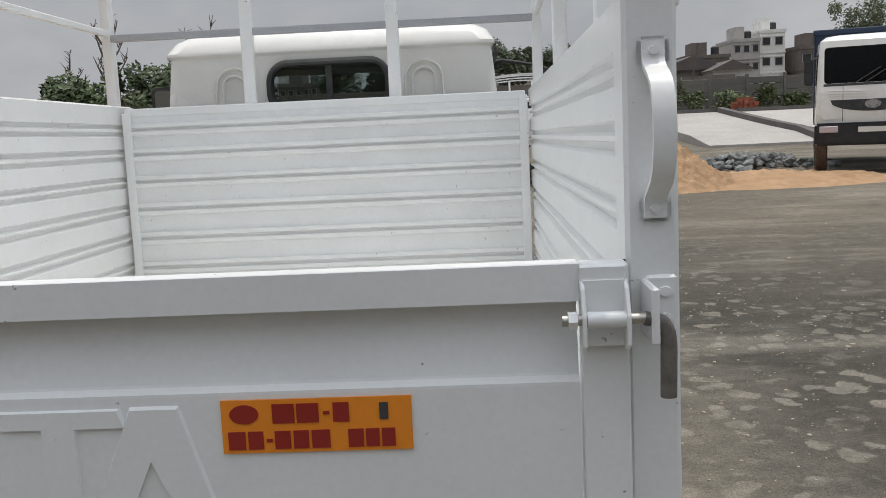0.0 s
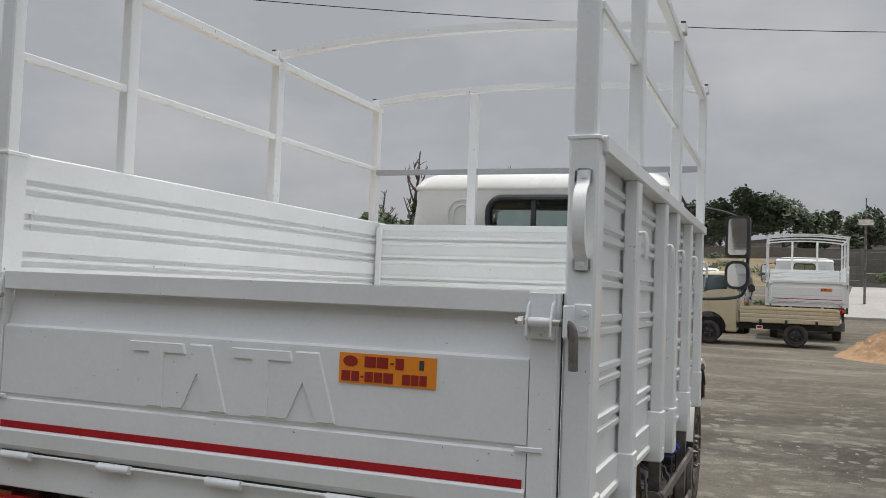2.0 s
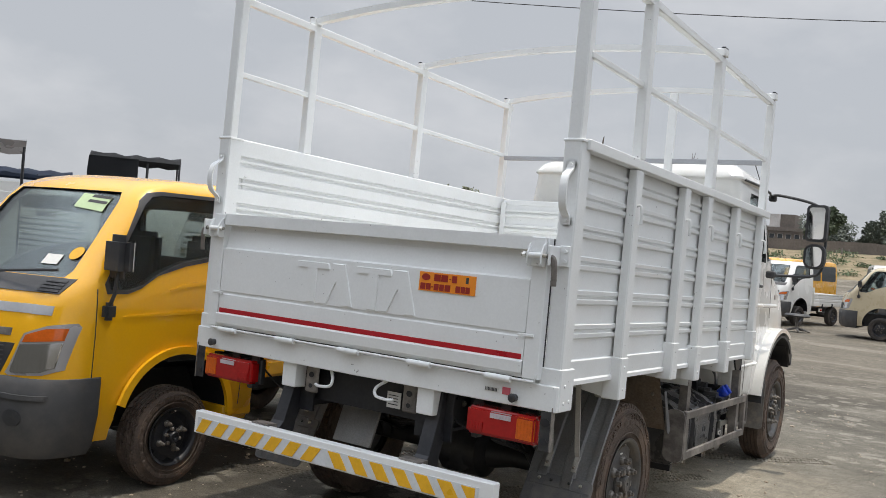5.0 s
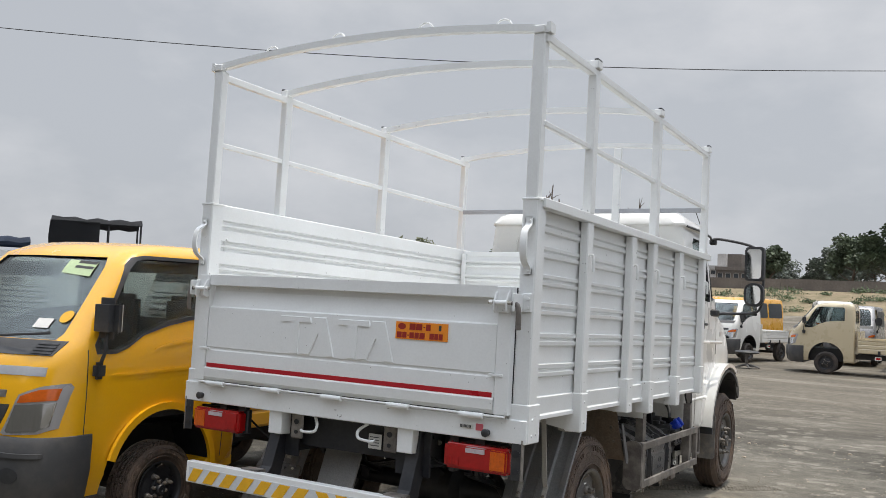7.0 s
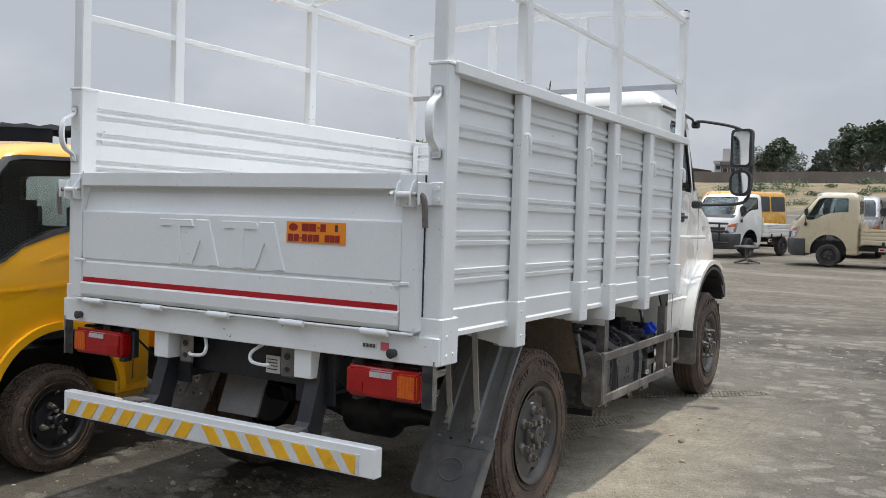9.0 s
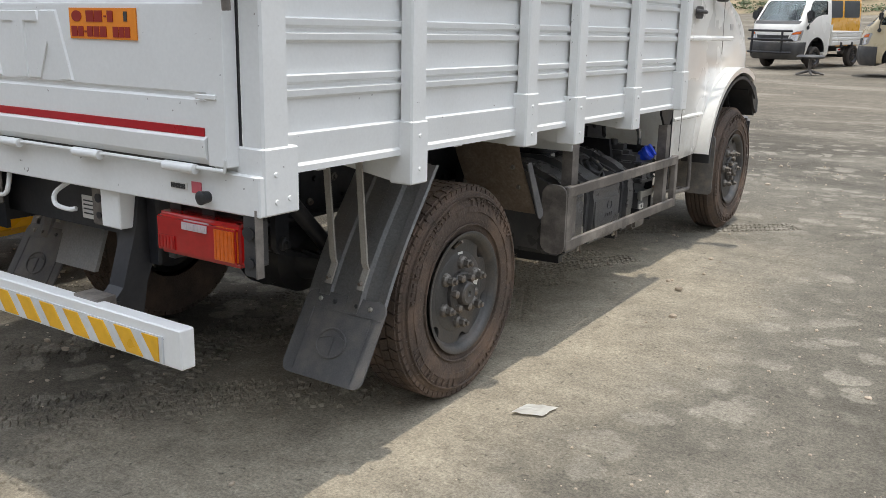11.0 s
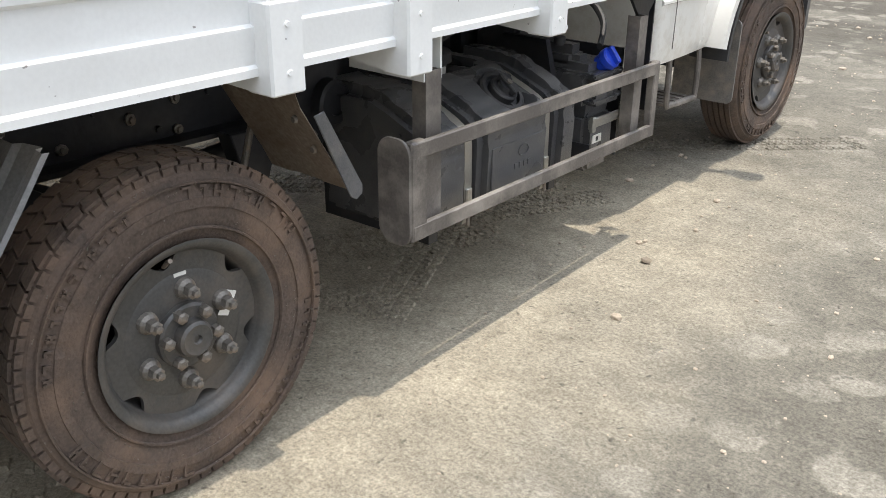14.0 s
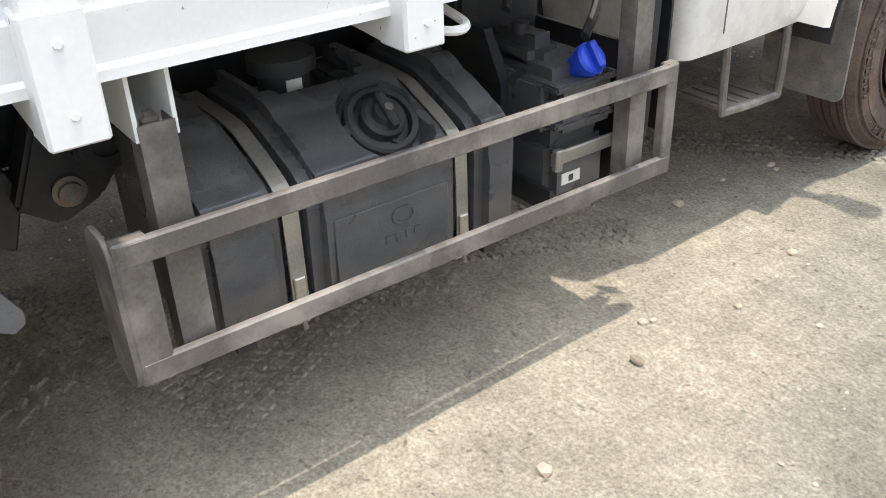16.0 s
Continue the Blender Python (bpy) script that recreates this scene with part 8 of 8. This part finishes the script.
def house(name, label, x0, x1, y, depth, top, wall, storeys, bays, roof="flat", z_base=None):
    z0 = (rise(0, y) if z_base is None else z_base) - 0.3
    t = thing(name, label, "building", pose((x0 + x1) / 2, y, 0))
    w = x1 - x0
    part("wall", cube(-w / 2, w / 2, 0, depth, z0, top), wall, t)
    sh = (top - z0) / storeys
    for k in range(storeys):
        z = z0 + k * sh
        part("floor_band", cube(-w / 2 - 0.12, w / 2 + 0.12, -0.15, depth + 0.1, z + sh - 0.2, z + sh), wall, t)
        for i in range(bays):
            cx = -w / 2 + w * (i + 0.5) / bays
            ww = w / bays * 0.32
            win = part("window", cube(cx - ww, cx + ww, -0.06, 0.02, z + sh * 0.32, z + sh * 0.72), RENDERED, t)
            part("window_pane", cube(cx - ww * 0.85, cx + ww * 0.85, -0.09, -0.05, z + sh * 0.35, z + sh * 0.69), DARK_OPENING, win)
            part("window_sill", cube(cx - ww * 1.15, cx + ww * 1.15, -0.28, 0.0, z + sh * 0.74, z + sh * 0.76), wall, win)
    if roof == "flat":
        part("roof", cube(-w / 2 - 0.15, w / 2 + 0.15, -0.15, depth + 0.15, top, top + 0.3), wall, t)
        part("roof_room", cube(-w * 0.3, w * 0.05, depth * 0.2, depth * 0.7, top + 0.3, top + 2.2), wall, t)
        part("water_tank", lathe(bmesh.new(), [(0, 0.6), (1.2, 0.6), (1.4, 0.3)], 14, (w * 0.3, depth * 0.4, top + 0.3), "z"), BLACK_PLASTIC, t, smooth=True)
    else:
        h = roof
        part("roof", prism(bmesh.new(), [(-w / 2 - 0.4, top), (w / 2 + 0.4, top), (0, top + h)], "y", -0.4, depth), ROOF_SHEET, t, "rusty sheet roof")
    return t


house("house", "pale rendered three-storey house with dark windows", 36.6, 40.6, 140, 10, 11.0, RENDERED, 3, 3)
house("house", "white rendered house with dark windows", 40.9, 44.6, 141, 10, 12.2, CAB_WHITE, 3, 2)
house("brick_house", "unfinished bare brick house", 28.5, 34.8, 135, 9, 8.6, BROWN_WALL, 2, 3)
house("brick_house", "bare brick house with dark windows", 45.8, 52, 138, 9, 9.4, BROWN_WALL, 2, 3)
house("shed", "long shed with a rusty sheet roof", 21.5, 30, 118, 14, 6.2, BROWN_WALL, 1, 4, 1.8)
house("shed", "pale shed with a sheet roof", 27.0, 31.5, 112, 10, 5.8, RENDERED, 1, 2, 1.2)
house("shed", "dark shed with a steep roof", 9.0, 20.5, 110, 14, 6.6, BROWN_WALL, 1, 5, 2.6)
house("tower_block", "distant grey block under construction", 30, 38, 230, 12, 18.5, PRECAST, 6, 6)
house("brick_house", "far row of bare brick houses", -29.5, -24, 125, 9, 7.0, BROWN_WALL, 2, 5)
house("house", "far pale rendered house with dark windows", -33, -29.5, 135, 9, 7.6, RENDERED, 3, 3)
house("house", "far pale rendered house with dark windows", -15.5, -11, 140, 9, 6.2, RENDERED, 2, 3)
house("shed", "long low shed beyond the trees", -6, 10, 100, 10, 5.4, RENDERED, 1, 8, 0.9)
house("shed", "dark low shed at the yard's edge", -25, -16, 60, 8, 4.0, BROWN_WALL, 1, 3, 0.8)
ch = thing("chimney_stack", "square red brick chimney above the sheds", "chimney", pose(16.9, 140, 0))
part("shaft", prism(bmesh.new(), [(-1.25, -1.25), (1.25, -1.25), (1.25, 1.25), (-1.25, 1.25)], "z", 3.0, 14.4), OLD_BRICK, ch, bevel=0.05)
part("crown_band", cube(-1.35, 1.35, -1.35, 1.35, 13.4, 13.9), OLD_BRICK, ch)
mast = thing("thin_mast", "thin distant radio mast", "mast", pose(9.0, 130, 3.2))
part("mast_pole", tube(bmesh.new(), [(0, 0, 0), (0, 0, 9.5)], [0.16, 0.07], 6), GUARD, mast)
for x in (7.7, 11.2):
    pp = thing("timber_pole", "thin leaning timber pole by the wall", "pole", pose(x, 51.5, rise(x, 51.5)))
    part("pole_shaft", tube(bmesh.new(), [(0, 0, 0), (0.5, 0, 3.6)], 0.05, 6), BARK, pp)
sp = thing("solar_lamp", "solar street lamp with a tilted panel", "street lamp", pose(3.55, 40, rise(3, 40)))
part("lamp_pole", tube(bmesh.new(), [(0, 0, 0), (0, 0, 3.6)], 0.05, 8), GUARD, sp)
part("solar_panel", cube(-0.28, 0.28, -0.02, 0.02, -0.16, 0.16, m=pose(0, 0, 3.7, -40, 0, 0)), GUARD, sp)
mid, run = Vector((-6.9, 13.0, 6.34)), Vector((0.857, 0.515, 0))
pts = [mid + run * q + Vector((0, 0, 0.0029 * q * q)) for q in (-30 + 58 * k / 40 for k in range(41))]
cb = thing("overhead_cable", "thin black overhead cable", "cable")
part("cable_span", tube(bmesh.new(), pts, 0.008, 6), WIRE, cb)
for q in (pts[0], pts[-1]):
    pole = thing("cable_pole", "tall concrete cable pole", "pole", pose(q[0], q[1], 0))
    part("pole_shaft", tube(bmesh.new(), [(0, 0, -0.3), (0, 0, q[2] + 0.3)], [0.2, 0.12], 10), PRECAST, pole)

# all that stands beyond the parked vehicles lies a little further round than drawn
ROUND = Matrix.Translation((0.9, -0.6, 0)) @ pose(0, 0, 0, 0, 0, -1.1) @ Matrix.Translation((-0.9, 0.6, 0))
for ob in list(scene.objects):
    if ob.parent is None and ob.name.split(".")[0] in ("tree", "bare_tree", "shrub", "young_tree", "scrub", "earth_heap", "ground_bank", "pavement_slab", "pavement_kerb", "wall_yard", "wall_far", "boundary_post", "brick_stack",
                                                       "house", "brick_house", "shed", "tower_block", "chimney_stack", "thin_mast", "timber_pole", "solar_lamp"):
        ob.matrix_basis = ROUND @ ob.matrix_basis

# an unseen plain wall added behind the walk to keep low sky off the tailgate
w = part("wall_yard_rear", cube(-24, 10, -13.3, -13.0, -0.2, 6.5), PRECAST, None)
tagged(w, "tall plain weathered wall, unseen, added to shade the tailgate", "wall", kind="structure")


# ---- things and marks on the ground ----
pp = thing("paper_scrap", "crumpled scrap of pale paper on the ground", "paper", pose(0.795, 2.625, 0.004, 0, 0, 20))
bm = bmesh.new()
rows = [[bm.verts.new((-0.06 + 0.12 * i / 6 + 0.012 * j + 0.003 * math.sin(j * 2.1), -0.045 + 0.09 * j / 4 + 0.003 * math.sin(i * 1.7), 0.006 + 0.008 * abs(noise.noise((i * 0.5, j * 0.7, 3.0))))) for i in range(7)] for j in range(5)]
for a, b in zip(rows, rows[1:]):
    for i in range(6):
        bm.faces.new((a[i], a[i + 1], b[i + 1], b[i]))
bmesh.ops.solidify(bm, geom=bm.faces[:], thickness=0.002)
part("sheet", bm, PAPER, pp)
PEBBLE = material("pale_pebble", (0.36, 0.30, 0.23), 0.9, vary=0.2, scale=20, fine=120, bump=0.3, random_tint=0.3)
s0 = thing("pebble", "pale rounded pebble on the ground", "stone", pose(0.743, 4.431, 0.012))
part("pebble_body", stone_mesh(3, (0.026, 0.018, 0.016)), PEBBLE, s0, smooth=True)


def grit():
    """Loose grit and small stones over the yard near the walk."""
    rnd = random.Random(21)
    tmp = bmesh.new()
    bmesh.ops.create_icosphere(tmp, subdivisions=1, radius=1)
    base = [v.co.copy() for v in tmp.verts]
    faces = [[v.index for v in f.verts] for f in tmp.faces]
    tmp.free()
    vs, fs = [], []
    for _ in range(5200):
        x, y = rnd.uniform(-3.2, 4.2), rnd.uniform(-1.0, 9.5)
        if rnd.random() < 0.35:
            x, y = rnd.uniform(-4, 9), rnd.uniform(2, 20)
        s = min(0.02, 0.0025 * math.exp(abs(rnd.gauss(0, 0.75))))
        k = len(vs)
        sx, sy, sz = s * rnd.uniform(0.7, 1.4), s * rnd.uniform(0.7, 1.4), s * rnd.uniform(0.4, 0.8)
        vs += [(x + v.x * sx, y + v.y * sy, sz * 0.4 + v.z * sz) for v in base]
        fs += [[i + k for i in f] for f in faces]
    me = bpy.data.meshes.new("grit")
    me.from_pydata(vs, [], fs)
    me.materials.append(PEBBLE)
    tagged(new("grit", me), "loose grit and small stones on the yard", "gravel", kind="stuff")


grit()


def tyre_prints():
    """Pressed tread marks, raised a few millimetres along their lines."""
    rnd = random.Random(31)
    vs, fs = [], []
    tracks = (((-1.6, 4.2), (0.9, 6.4), 0.16), ((0.25, 3.5), (-0.55, 5.4), 0.15), ((-2.2, 2.4), (0.2, 3.6), 0.17), ((-1.9, 0.2), (-0.2, 2.2), 0.2), ((-1.2, -0.4), (0.6, 1.6), 0.2), ((-0.3, 3.9), (0.3, 4.9), 0.14))
    worn = (((1.4, 7.5), (3.1, 12.5), 0.2), ((1.0, 4.4), (1.6, 8.5), 0.161), ((2.6, 8.0), (2.2, 11.5), 0.2))
    deep = (((-1.2, 1.1), (0.25, 2.5), 0.24), ((-1.5, 1.7), (-0.1, 3.2), 0.24), ((-0.35, 1.2), (-0.9, 3.2), 0.22), ((-1.9, 3.4), (0.1, 4.9), 0.2), ((-0.8, 3.0), (0.15, 4.3), 0.2))
    for (xa, ya), (xb, yb), w in tracks + deep + worn:
        a, b = Vector((xa, ya, 0)), Vector((xb, yb, 0))
        d = (b - a).normalized()
        n = Vector((-d.y, d.x, 0))
        length = (b - a).length
        k = 0
        while k * 0.034 < length:
            for r in range(5):
                if rnd.random() < (0.3 if w in (0.24, 0.22) else 0.06):
                    continue
                c = a + d * (k * 0.034 + (0.017 if r % 2 else 0)) + n * (w * (r - 2) / 5 * 1.25 + 0.03 * math.sin(k * 0.05))
                if w in (0.24, 0.22):
                    c = c + Vector((rnd.gauss(0, 0.009), rnd.gauss(0, 0.009), 0))
                skew = 0.4 if r % 2 else -0.4
                u = d * 0.0125
                v = n * w * 0.105 + d * 0.012 * skew
                h = rnd.uniform(0.0008, 0.002) if ((xa, ya), (xb, yb), w) in worn else rnd.uniform(0.004, 0.007) if w not in (0.24, 0.22) else rnd.uniform(0.004, 0.012)
                i = len(vs)
                q = [c - u - v, c + u - v, c + u + v, c - u + v]
                vs += [(p.x, p.y, 0.0) for p in q] + [((p * 0.7 + c * 0.3).x, (p * 0.7 + c * 0.3).y, h) for p in q]
                fs += [(i, i + 1, i + 5, i + 4), (i + 1, i + 2, i + 6, i + 5), (i + 2, i + 3, i + 7, i + 6), (i + 3, i, i + 4, i + 7), (i + 4, i + 5, i + 6, i + 7)]
            k += 1
    me = bpy.data.meshes.new("tyre_prints")
    me.from_pydata(vs, [], fs)
    me.materials.append(GROUND)
    tagged(new("tyre_prints", me), "tread marks pressed into the yard dust", "tracks", kind="stuff")


tyre_prints()
